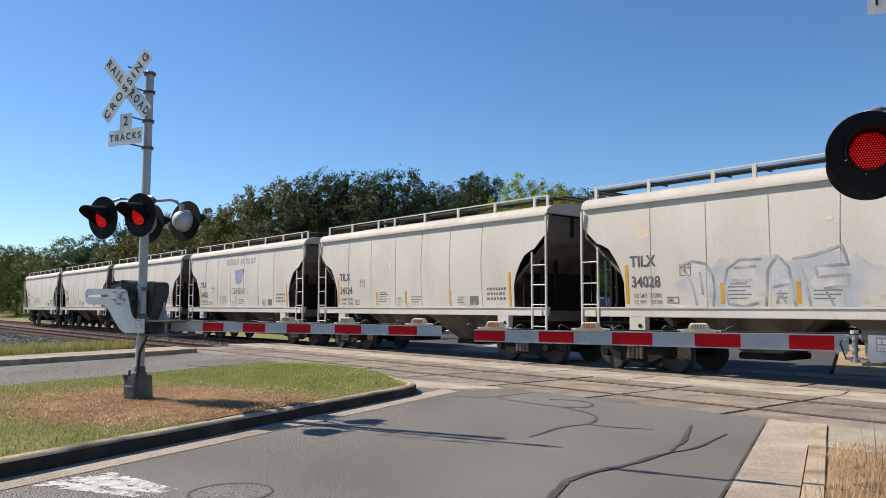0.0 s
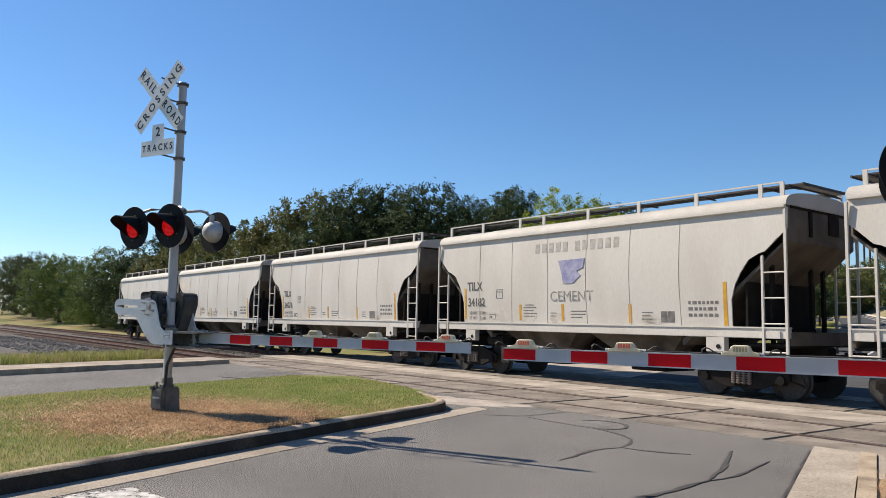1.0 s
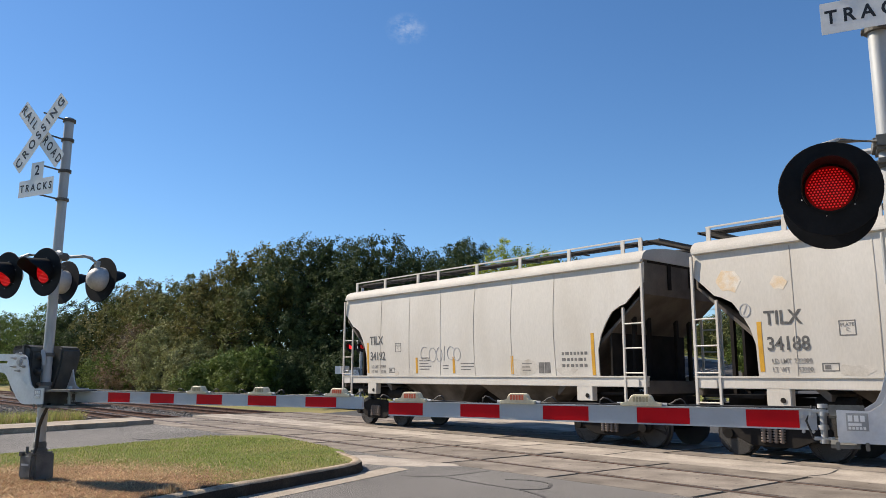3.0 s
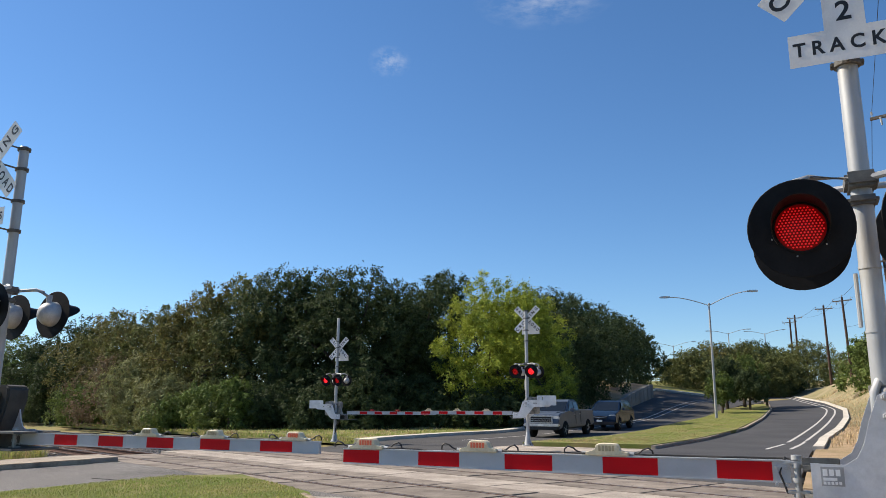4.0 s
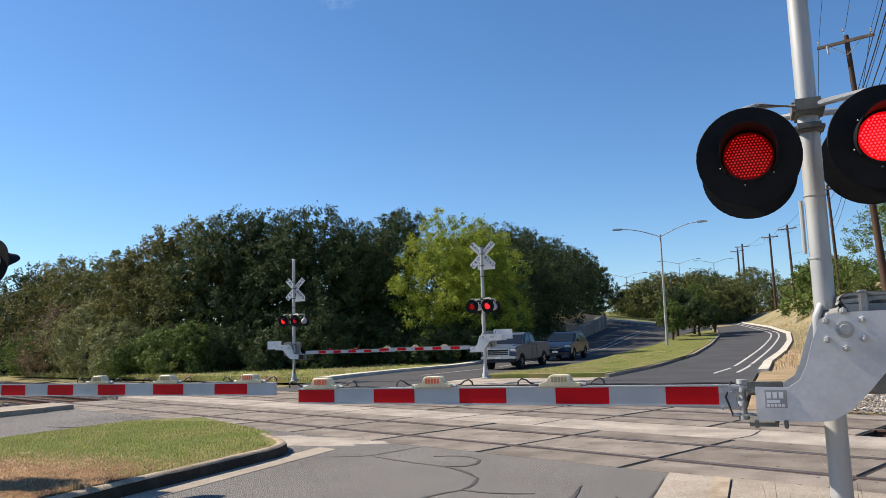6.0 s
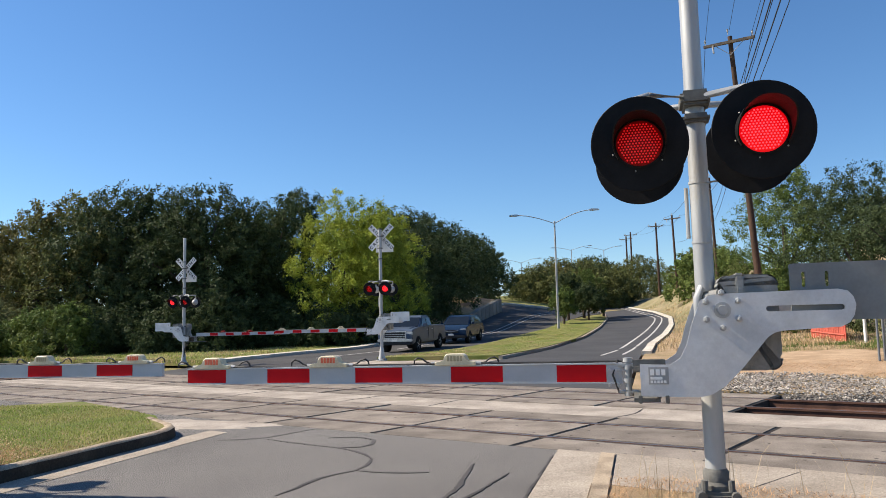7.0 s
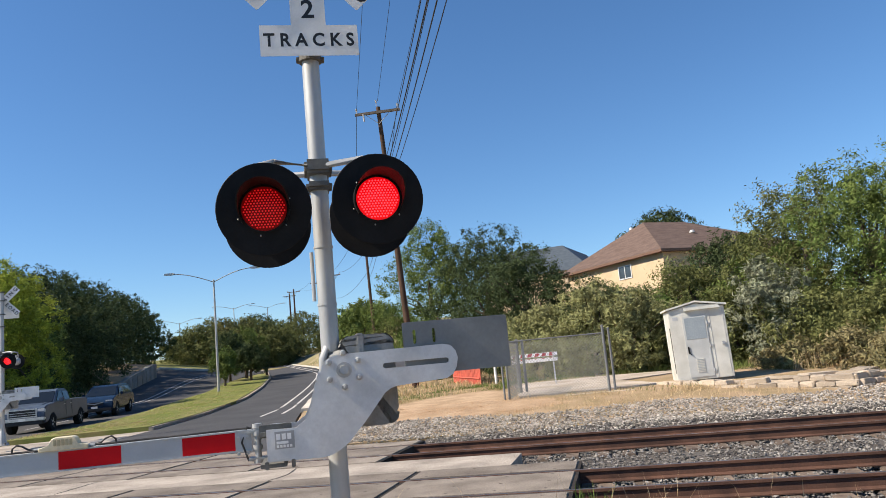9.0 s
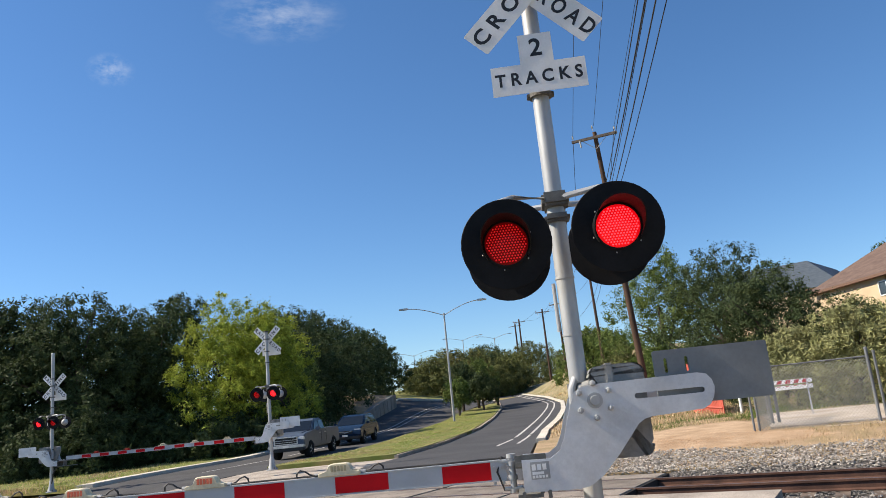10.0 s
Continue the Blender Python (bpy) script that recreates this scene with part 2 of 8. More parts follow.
# ground: one sheet to the horizon
def ground():
    xs = [-1500, -800, -400, -250] + [-160 + 8 * k for k in range(15)] + [-40 + 2.5 * k for k in range(25)] + [30, 40, 55, 80, 120, 200, 400, 800, 1500]
    ys = [-1500, -500, -150, -60, -30] + [-20 + 2 * k for k in range(40)] + [62, 66, 72, 80, 90, 105, 120, 150, 200, 300, 500, 900, 1500]
    bm = bmesh.new()
    g = [[bm.verts.new((x, y, height(x, y) - 0.30)) for x in xs] for y in ys]
    for j in range(len(ys) - 1):
        for i in range(len(xs) - 1):
            bm.faces.new((g[j][i], g[j][i + 1], g[j + 1][i + 1], g[j + 1][i]))
    tagged(part("ground", bm, M_GROUND, smooth=True), "rough grassy land around the level crossing", "ground", kind="structure")


ground()
Y_NEAR, Y_FAR = 10.10, 18.30  # outer edges of the crossing panels
strip("road_near", [(-18, -30), (-18, road_b(-18, Y_NEAR))], [(-0.1, -30), (-0.1, road_b(-0.1, Y_NEAR))], 0, 0.3, M_ASPHALT, 6,
      label="grey worn asphalt road leading to the crossing", category="road", flat=True)
FAR_L = [(-18, road_b(-18, Y_FAR)), (-17.0, 31.5), (-16.2, 38), (-14.6, 44), (-14.3, 60), (-15.0, 85), (-15.2, 95)]
FAR_ML = [(-12.2, road_b(-12.2, Y_FAR)), (-9.6, 31.5), (-7.9, 38), (-7.2, 44), (-6.2, 60), (-5.2, 85), (-3.5, 96.4)]
FAR_MR = [(-5.7, road_b(-5.7, Y_FAR)), (-4.2, 30.5), (-3.2, 38), (-2.2, 47), (-1.9, 62), (-1.9, 76), (-2.9, 94), (-7, 119), (-41, 200)]
FAR_R = [(0.6, road_b(0.6, Y_FAR)), (1.0, 30.5), (1.3, 38), (2.2, 47), (3.1, 60), (3.6, 74), (2.6, 92), (-0.8, 119), (-31, 208)]
strip("road_far_left", FAR_L, FAR_ML, 0, 0.3, M_ASPHALT_MID, 4, label="asphalt carriageway beyond the tracks", category="road")
strip("road_far_right", FAR_MR, FAR_R, 0, 0.3, M_ASPHALT_DARK, 4, label="dark asphalt carriageway curving away beyond the tracks", category="road")
strip("crossing_apron_far", [(-12.2, road_b(-12.2, Y_FAR)), (-9.6, 31.5)], [(-5.7, road_b(-5.7, Y_FAR)), (-4.2, 30.5)], -0.01, 0.3, M_ASPHALT_PALE, 4,
      label="dusty pavement between the carriageways", category="road")
bm = bmesh.new()
box(bm, TRACKS[0][1] - 2, -1.2, 13.48, 14.92, -0.3, -0.012)
tagged(part("crossing_infill", bm, M_ASPHALT_PALE), "pale dusty asphalt between the two tracks", "pavement", kind="structure")

# medians and verges
MED_L, MED_R = -11.9, -5.72
strip("median_near", [(MED_L, -30), (MED_L, 10), (MED_L + .3, 14.6), (-10.6, 15.3)], [(MED_R - .15, -30), (MED_R - .15, 10), (MED_R - .25, 11.5), (-7.2, 13.0)], 0.15, 0.3, M_GRASS, 10, 0.8,
      label="grassed traffic island with patches of dry grass", category="median", flat=True)


def kerb_sweep(name, path, label, prof=((-.16, -.2), (-.16, .145), (-.145, .162), (-.06, .165), (-.03, .152), (-.008, .132), (.012, -.02), (.012, -.2))):
    """A kerb with a rounded, slightly worn edge, carried along (a, b); its road side lies to the right of the way."""
    rnd = random.Random(12)
    pts = []
    for p, q in zip(path, path[1:]):
        n = max(1, int(math.dist(p, q) / .35))
        pts += [(p[0] + (q[0] - p[0]) * k / n, p[1] + (q[1] - p[1]) * k / n) for k in range(n)]
    pts.append(path[-1])
    bm = bmesh.new()
    rows = []
    for k, (a, b) in enumerate(pts):
        da, db = pts[min(k + 1, len(pts) - 1)][0] - pts[max(k - 1, 0)][0], pts[min(k + 1, len(pts) - 1)][1] - pts[max(k - 1, 0)][1]
        q = math.hypot(da, db)
        row = []
        for off, z in prof:
            j = rnd.uniform(-.006, .006) if z > 0 else 0
            x, y = road(a + db / q * (off + j), b - da / q * (off + j))
            row.append(bm.verts.new((x, y, z + (rnd.uniform(-.005, .004) if z > 0 else 0))))
        rows.append(row)
    for r0, r1 in zip(rows, rows[1:]):
        # The road-side segments take the shade-darkened face colour.
        for k in range(len(prof) - 1):
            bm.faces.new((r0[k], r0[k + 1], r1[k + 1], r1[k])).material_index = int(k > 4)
    bm.faces.new(rows[0])
    bm.faces.new(rows[-1][::-1])
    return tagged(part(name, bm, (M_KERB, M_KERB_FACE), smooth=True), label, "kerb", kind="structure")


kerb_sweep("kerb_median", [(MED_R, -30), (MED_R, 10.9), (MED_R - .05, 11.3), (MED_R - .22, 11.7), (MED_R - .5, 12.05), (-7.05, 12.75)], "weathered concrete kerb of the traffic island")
strip("gutter_median", [(MED_R, -30), (MED_R, 12.3)], [(-5.38, -30), (-5.30, 12.1)], 0.006, 0.3, M_CONCRETE, 1, label="pale concrete gutter along the island", category="gutter", flat=True)
strip("kerb_near_left", [(-18.2, -30), (-18.2, road_b(-18.2, Y_NEAR - 1))], [(-18, -30), (-18, road_b(-18, Y_NEAR - 1))], 0.14, 0.3, M_KERB, 1, label="concrete kerb", category="kerb", flat=True)
strip("pavement_left", [(-19.9, -30), (-19.9, road_b(-19.9, Y_NEAR))], [(-18.2, -30), (-18.2, road_b(-18.2, Y_NEAR))], 0.13, 0.3, M_CONCRETE, 2, label="pale concrete footpath", category="pavement", flat=True)
strip("gravel_left", [(-60, -30), (-60, road_b(-60, 7.4))], [(-21.4, -30), (-21.4, road_b(-21.4, 8.6))], -0.02, 0.3, M_BALLAST, 10, label="grey gravel beside the tracks", category="gravel", flat=True)
strip("verge_near_left", [(-21.5, -30), (-21.5, road_b(-21.5, 8.3))], [(-19.9, -30), (-19.9, road_b(-19.9, 8.6))], 0.06, 0.3, M_GRASS, 6, label="verge of green and dry grass", category="verge", flat=True)
strip("verge_near_right", [(0.55, -30), (0.55, 9.0)], [(30, -30), (30, road_b(30, 8.9))], 0.02, 0.3, M_GRASS_DRY, 14, label="verge of straw-dry grass and bare soil", category="verge", flat=True)
strip("kerb_right", [(0.40, -30), (0.44, road_b(.44, Y_NEAR) - .14)], [(0.56, -30), (0.60, road_b(.60, Y_NEAR) - .14)], 0.042, 0.3, M_KERB, 1, label="concrete kerb", category="kerb", flat=True)
strip("gutter_right", [(-0.1, -30), (-0.1, road_b(-0.1, Y_NEAR))], [(0.42, -30), (0.42, road_b(0.42, Y_NEAR))], 0.01, 0.3, M_CONCRETE, 1, label="concrete gutter", category="gutter", flat=True)
strip("apron_right", [(0.42, 8.98), (0.42, road_b(0.42, Y_NEAR))], [(3.9, 7.9), (4.3, road_b(4.3, Y_NEAR))], 0.024, 0.3, M_CONCRETE, 3, label="cracked concrete slab beside the tracks", category="pavement", flat=True)
ISLE_L = [(-9.4, 30.7), (-8.2, 34.5), (-7.7, 38), (-7.0, 44), (-6.7, 52), (-6.0, 62), (-5.4, 75), (-3.8, 88)]
ISLE_R = [(-4.35, 30.5), (-3.7, 34.5), (-3.35, 38), (-2.5, 44), (-2.3, 52), (-2.05, 62), (-2.05, 75), (-2.7, 88.3)]
strip("median_far", ISLE_L, ISLE_R, 0.15, 0.3, M_GRASS, 8, label="mown grass island between the carriageways", category="median")
strip("kerb_far_right", [(p[0] - .16, p[1]) for p in FAR_MR[1:]], FAR_MR[1:], 0.12, 0.3, M_CONCRETE, 1, label="concrete kerb", category="kerb")
strip("kerb_far_left", [(p[0] - .75, p[1]) for p in FAR_L[1:]], FAR_L[1:], 0.15, 0.3, M_PALE_KERB, 1, label="concrete kerb", category="kerb")
strip("verge_far_left", [(-60, road_b(-60, 22)), (-60, 60), (-60, 85), (-60, 95)], [(-17.2, 32), (-14.5, 60), (-15.2, 85), (-15.4, 95.2)], 0.10, 0.3, M_GRASS, 8, label="grass verge before the woods", category="verge")
strip("kerb_far_end", [(-15.4, 95.0), (-9.2, 95.9), (-3.4, 96.5)], [(-15.4, 96.4), (-9.2, 97.3), (-3.4, 97.9)], 0.17, 0.3, M_PALE_KERB, 1, label="pale concrete kerb round the bend", category="kerb")
strip("verge_far_end", [(-60, 95.4), (-60, 125), (-60, 190)], [(-3.6, 96.9), (-7.2, 119), (-38, 190)], 0.10, 0.3, M_GRASS, 14, 4.0, label="grass beyond the bend", category="verge")
strip("kerb_far_outer", FAR_R[1:8], [(p[0] + .35, p[1]) for p in FAR_R[1:8]], 0.12, 0.3, M_PALE_KERB, 1, label="pale concrete kerb outside the bend", category="kerb")
strip("verge_far_right", [(p[0] + .1, p[1]) for p in FAR_R[:-1]], [(60, road_b(60, 22)), (60, 30), (60, 38), (60, 47), (60, 60), (60, 76), (60, 100), (60, 140)], 0.02, 0.3, M_GRASS_DRY, 14, label="verge of dry yellow grass", category="verge")


# tracks
def tracks():
    for n, (yc, x0, x1) in enumerate(TRACKS):
        tr = thing("track_%d" % (n + 1), "railway track of rusty rails on wooden ties", "railway track", kind="structure")
        for s in (-1, 1):
            bm = bmesh.new()
            y = yc + s * GAUGE / 2
            prof = [(-.075, -.175), (.075, -.175), (.075, -.16), (.012, -.14), (.012, -.045), (.037, -.035), (.037, -.004), (.03, 0), (-.03, 0), (-.037, -.004), (-.037, -.035), (-.012, -.045), (-.012, -.14), (-.075, -.16)]
            ends = []
            for x in (-260, 120):
                ends.append([bm.verts.new((x, y + p, z)) for p, z in prof])
            for k in range(len(prof)):
                f = bm.faces.new((ends[0][k], ends[1][k], ends[1][(k + 1) % len(prof)], ends[0][(k + 1) % len(prof)]))
                f.material_index = 1 if k in (7,) else 0
            part("rail", bm, (M_RAIL, M_RAILTOP), tr)
        bm = bmesh.new()
        box(bm, -.115, .115, -1.3, 1.3, -.36, -.19, bevel=.008)
        first = part("tie", bm, M_TIE, tr)
        me = first.data
        xs = [x1 + .35 + .5 * k for k in range(32)] + [x0 - .3 - .5 * k for k in range(90)]
        first.matrix_basis = pose(xs[0], yc, 0)
        rnd = random.Random(3 + n)
        for x in xs[1:]:
            share("tie", me, tr, pose(x + rnd.uniform(-.03, .03), yc + rnd.uniform(-.05, .05), rnd.uniform(-.015, .01), 0, 0, rnd.uniform(-1.5, 1.5)))
        # ballast bed with its shoulders
        bm = bmesh.new()
        for xa, xb in ((-260, x0), (x1, 120)):
            n_x = 40
            rows = []
            for k in range(n_x + 1):
                x = xa + (xb - xa) * k / n_x
                rows.append([bm.verts.new((x, yc + dy, z)) for dy, z in ((-4.6, -.30), (-2.6, -.27), (-1.5, -.235), (0, -.235), (1.5, -.24), (2.3, -.28), (3.2, -.33))])
            for r0, r1 in zip(rows, rows[1:]):
                for k in range(6):
                    bm.faces.new((r0[k], r0[k + 1], r1[k + 1], r1[k]))
        part("ballast_bed", bm, M_BALLAST, tr)


tracks()


# ---- crossing signals ----
def plate(bm, outer, holes, y0, y1, m=None):
    """A flat plate with openings through it."""
    loops = []
    edges = []
    for pts in [outer, *holes]:
        vs = [bm.verts.new((x, y0, z)) for x, z in pts]
        loops.append(vs)
        edges += [bm.edges.new((vs[k], vs[(k + 1) % len(vs)])) for k in range(len(vs))]
    r = bmesh.ops.triangle_fill(bm, use_beauty=True, edges=edges)
    fs = [g for g in r["geom"] if isinstance(g, bmesh.types.BMFace)]
    ex = bmesh.ops.extrude_face_region(bm, geom=fs)
    nv = [g for g in ex["geom"] if isinstance(g, bmesh.types.BMVert)]
    bmesh.ops.translate(bm, vec=(0, y1 - y0, 0), verts=nv)
    if m is not None:
        bmesh.ops.transform(bm, matrix=m, verts=list(bm.verts))


def rounded(x0, x1, z0, z1, r, n=4):
    out = []
    for cx, cz, a0 in ((x1 - r, z1 - r, 0), (x0 + r, z1 - r, 90), (x0 + r, z0 + r, 180), (x1 - r, z0 + r, 270)):
        for k in range(n + 1):
            a = radians(a0 + 90 * k / n)
            out.append((cx + r * math.cos(a), cz + r * math.sin(a)))
    return out


def lamp(parent, x, z, d, face, lens_mat, size=1.0):
    """One flashing lamp: round background, housing, visor, lens. face -1: towards the near approach."""
    m = pose(x, 0, z) @ (Matrix.Identity(4) if face < 0 else pose(0, 0, 0, 0, 0, 180)) @ pose(0, -d, 0, 4) @ Matrix.Scale(size, 4)
    bm = bmesh.new()
    revolve(bm, [(0.16, 0.004), (0.305, 0.004), (0.309, 0.0), (0.305, -0.004), (0.16, -0.004)], 40)
    bg = part("background", bm, M_BLACK, parent, "round matt black background", smooth=True)
    bg.matrix_basis = m
    bm = bmesh.new()
    revolve(bm, [(0.0, 0.19), (0.06, 0.185), (0.115, 0.15), (0.15, 0.09), (0.165, 0.02), (0.165, 0.0)], 28)
    box(bm, -.02, .02, 0.06, 0.11, 0.10, 0.24)
    h = part("housing", bm, M_DOME, bg, "pale grey domed housing", smooth=True)
    # visor: a hood over the upper part, cut slantwise
    bm = bmesh.new()
    n = 26
    R0, R1 = 0.168, 0.160
    outer, inner = [], []
    for k in range(n + 1):
        a = radians(-35 + 250 * k / n)
        up = max(0.0, math.sin(a))
        reach = 0.05 + 0.25 * smooth(math.sin(a), -0.6, 0.75)
        row = []
        for R, y in ((R0, 0), (R0, -reach), (R1, -reach), (R1, 0)):
            row.append(bm.verts.new((R * math.cos(a), y, R * math.sin(a))))
        outer.append(row)
    for r0, r1 in zip(outer, outer[1:]):
        for k in range(3):
            bm.faces.new((r0[k], r0[k + 1], r1[k + 1], r1[k]))
    part("visor", bm, M_BLACK, bg, "black hood over the lens", smooth=True)
    bm = bmesh.new()
    revolve(bm, [(0.157, -0.008), (0.16, -0.02), (0.148, -0.022), (0.146, -0.01)], 32)
    part("lens_ring", bm, M_BLACK, bg)
    bm = bmesh.new()
    revolve(bm, [(0.147, -0.010), (0.10, -0.022), (0.05, -0.028), (0.0, -0.030)], 28)
    lens = part("lens", bm, lens_mat, bg, "round red lens", smooth=True)
    # grid of diodes
    if lens_mat is not M_LENS_OFF:
        bm = bmesh.new()
        for i in range(-8, 9):
            for j in range(-8, 9):
                px, pz = (i + 0.5 * (j % 2)) * 0.0200, j * 0.0174
                q = math.hypot(px, pz)
                if q < 0.136:
                    y = -0.031 + 0.019 * (q / 0.147) ** 2 - 0.001
                    bmesh.ops.create_cone(bm, cap_ends=True, segments=6, radius1=0.0066, radius2=0.004, depth=0.004,
                                          matrix=Matrix.Translation((px, y, pz)) @ pose(0, 0, 0, 90))
        tagged(part("diode_grid", bm, M_DIODE if lens_mat is M_LENS_ON else M_DIODE_DIM, lens), kind="stuff")
    bm = bmesh.new()
    for k in range(6):
        a = radians(20 + 60 * k)
        bmesh.ops.create_uvsphere(bm, u_segments=6, v_segments=4, radius=0.006, matrix=Matrix.Translation((0.178 * math.cos(a), -0.006, 0.178 * math.sin(a))))
    tagged(part("screw_set", bm, M_GALV, bg), kind="stuff")
    return bg


M_DIODE = material("bright_diode", (0.8, 0.05, 0.05), 0.3, emit=((1.0, 0.035, 0.05), 1.5))
M_DIODE_DIM = material("weak_diode", (0.5, 0.02, 0.02), 0.3, emit=((1.0, 0.01, 0.015), 0.28))


def sign_set(mast, z0, d, both=False, plaque=True):
    """Crossbuck and number plaque, in front (d < 0) or behind the pole."""
    zc = z0 + 0.85
    for angle, text, dy in ((45, "CROSSING", -.012), (-45, "RAIL  ROAD", 0.0)):
        bm = bmesh.new()
        prism(bm, rounded(-.61, .61, -.1145, .1145, .012, 2), -.002, .002)
        b = part("crossbuck_blade", bm, M_WHITE, mast, "white reflective board with black letters")
        b.matrix_basis = pose(0, d + dy, zc) @ pose(0, 0, 0, 0, -angle, 0)
        for side in (-1, 1) if both else (-1,):
            turn = pose(0, -.0028, 0, 90) if side < 0 else pose(0, .0028, 0, 90, 0, 180)
            if text == "CROSSING":
                writing("C R O S S I N G", .165, M_INK, b, turn, bold=.004, squeeze=1.06)
            else:
                for word, x in (("R A I L", -.375), ("R O A D", .365)):
                    writing(word, .168, M_INK, b, pose(x, 0, 0) @ turn, bold=.004, squeeze=.80 if "O" in word else .92)
    if plaque:
        bm = bmesh.new()
        prism(bm, [(-.343, 0), (.343, 0), (.343, .228), (.122, .228), (.122, .457), (-.122, .457), (-.122, .228), (-.343, .228)], -.002, .002)
        p = part("track_plaque", bm, M_WHITE, mast, "white plaque stating the number of tracks")
        p.matrix_basis = pose(.10 if both else 0, d + (.10 if both else 0), z0 + (.30 if both else 0))
        for side in (1,) if both else (-1,):
            turn = pose(0, -.0028, 0, 90) if side < 0 else pose(0, .0028, 0, 90, 0, 180)
            writing("T R A C K S", .135, M_INK, p, pose(0, 0, .114) @ turn, bold=.0035, squeeze=.92)
            writing("2", .19, M_INK, p, pose(0, 0, .342) @ turn, bold=.004)
    for z in (z0 + .03, z0 + .43, zc + .02, zc + .30):
        bm = bmesh.new()
        tube(bm, [(0, 0, z), (0, d * .97, z)], .012, 8)
        revolve(bm, [(.078, -.02), (.084, -.018), (.084, .018), (.078, .02)], 16, pose(0, 0, z, 90))
        box(bm, -.1, .1, -.03, .03, z - .015, z + .015, bevel=.004)
        part("sign_bracket", bm, M_CAST, mast, "rusty pipe clamp")


SIDE_PLATE = [(-.507, -.325), (-.304, -.33), (-.233, -.285), (-.189, -.204), (-.152, -.082), (-.112, .02), (-.087, .08), (-.03, .112), (.05, .122),
              (.78, .131), (.84, .118), (.872, .08), (.885, .03), (.872, -.03), (.84, -.08), (.79, -.105), (.43, -.123), (.38, -.134), (.335, -.160), (.274, -.230), (.172, -.346),
              (.05, -.467), (-.03, -.515), (-.07, -.53), (-.13, -.538), (-.507, -.532)]


SIDE_PLATE = [(x * .90, z * .95) for x, z in SIDE_PLATE]


def signal_mast(label, m, hand, lenses, arm_tip, arm_root, arm_y=0.0, near=True, group="crossing signals", top=4.82, sign_z=3.72, lamp_d=0.38, sign_d=-0.40, arm_z=1.05,
                reds=(), lamp_at=(), lit_arm=(1, 0, 1), weight=True, crossarm=2.91, drop=(.285, .285), case=None):
    """hand: +1 when the barrier reaches to +x. lenses: near left, near right, far left, far right."""
    mast = thing("crossing_signal", label, "crossing signal", m, group)
    # pole
    bm = bmesh.new()
    cyl(bm, (0, 0, .34), (0, 0, top), .064, .061, 22)
    cyl(bm, (0, 0, top), (0, 0, top + .03), .075, .055, 18)
    for z in (1.95, 2.35):
        cyl(bm, (0, 0, z - .008), (0, 0, z + .008), .068, .068, 18)
    cyl(bm, (-.085, 0, 1.98), (-.085, 0, 2.32), .013, seg=8)
    part("pole", bm, M_GALV, mast, "galvanised steel pole with weathered streaks", smooth=True)
    # junction box or flared foot
    bm = bmesh.new()
    if near:
        prism(bm, [(-.15, 0), (.15, 0), (.12, .36), (-.12, .36)], -.14, .14)
        bmesh.ops.bevel(bm, geom=list(bm.edges), offset=.02, segments=2, affect="EDGES")
        base = part("junction_box", bm, M_CAST, mast, "cast iron junction box at the foot", smooth=True)
        bm = bmesh.new()
        box(bm, -.115, .115, -.18, -.13, .05, .33, bevel=.015)
        part("box_cover", bm, M_CAST, base)
        bm = bmesh.new()
        revolve(bm, [(.066, -.05), (.080, -.03), (.080, .03), (.098, .05), (.098, .09)], 20, pose(0, 0, .44, -90))
        part("pole_collar", bm, M_CAST, base, smooth=True)
        for x in (-.10, .10):
            bm = bmesh.new()
            cyl(bm, (x, -.19, .345), (x, -.14, .345), .028, seg=10)
            part("hinge_lug", bm, M_CAST, base)
            bm = bmesh.new()
            cyl(bm, (x * .8, -.11, .36), (x * .8, -.11, .43), .020, seg=8)
            part("clamp_bolt", bm, M_CAST, base)
        bm = bmesh.new()
        box(bm, -.07, .07, -.1835, -.1805, .20, .225)
        part("cast_marking", bm, M_GALV, base)
    else:
        revolve(bm, [(.20, 0), (.20, .03), (.15, .05), (.10, .20), (.075, .42), (.064, .46)], 16, pose(0, 0, 0, 90))
        base = part("pole_foot", bm, M_GALV, mast, "flared cast foot", smooth=True)
        for k in range(4):
            a = radians(45 + 90 * k)
            bm = bmesh.new()
            cyl(bm, (.17 * math.cos(a), .17 * math.sin(a), 0), (.17 * math.cos(a), .17 * math.sin(a), .09), .022, seg=8)
            part("anchor_bolt", bm, M_CAST, base)
    # crossarm and lamps
    bm = bmesh.new()
    z = crossarm
    for y in (-.09, .09):
        tube(bm, [(-.40, y * 2.6, z - .02), (-.30, y * 2.2, z + .012), (0, y, z), (.30, y * 2.2, z + .012), (.40, y * 2.6, z - .02)], .022, 10)
    for x in (-.375, .375):
        for y in (-1, 1):
            tube(bm, [(x, y * .234, z - .02), (x, y * (lamp_d - .10), z - .06), (x, y * (lamp_d - .09), z - .14)], .02, 8)
    part("crossarm", bm, M_GALV, mast, "pipe arms holding the lamps", smooth=True)
    bm = bmesh.new()
    box(bm, -.095, .095, -.13, .13, z - .05, z + .05, bevel=.02)
    box(bm, -.09, .09, -.10, .10, z - .16, z - .10, bevel=.02)
    part("crossarm_clamp", bm, M_CAST, mast)
    LS = .375 if near else .30
    for x, face, lm in ((-LS, -1, lenses[0]), (LS, -1, lenses[1]), (-LS, 1, lenses[2]), (LS, 1, lenses[3])):
        lamp(mast, x, z - (drop[0] if x < 0 else drop[1]), lamp_d, face, lm, 1.0 if near else .80)
    sign_set(mast, sign_z, sign_d, both=not near)
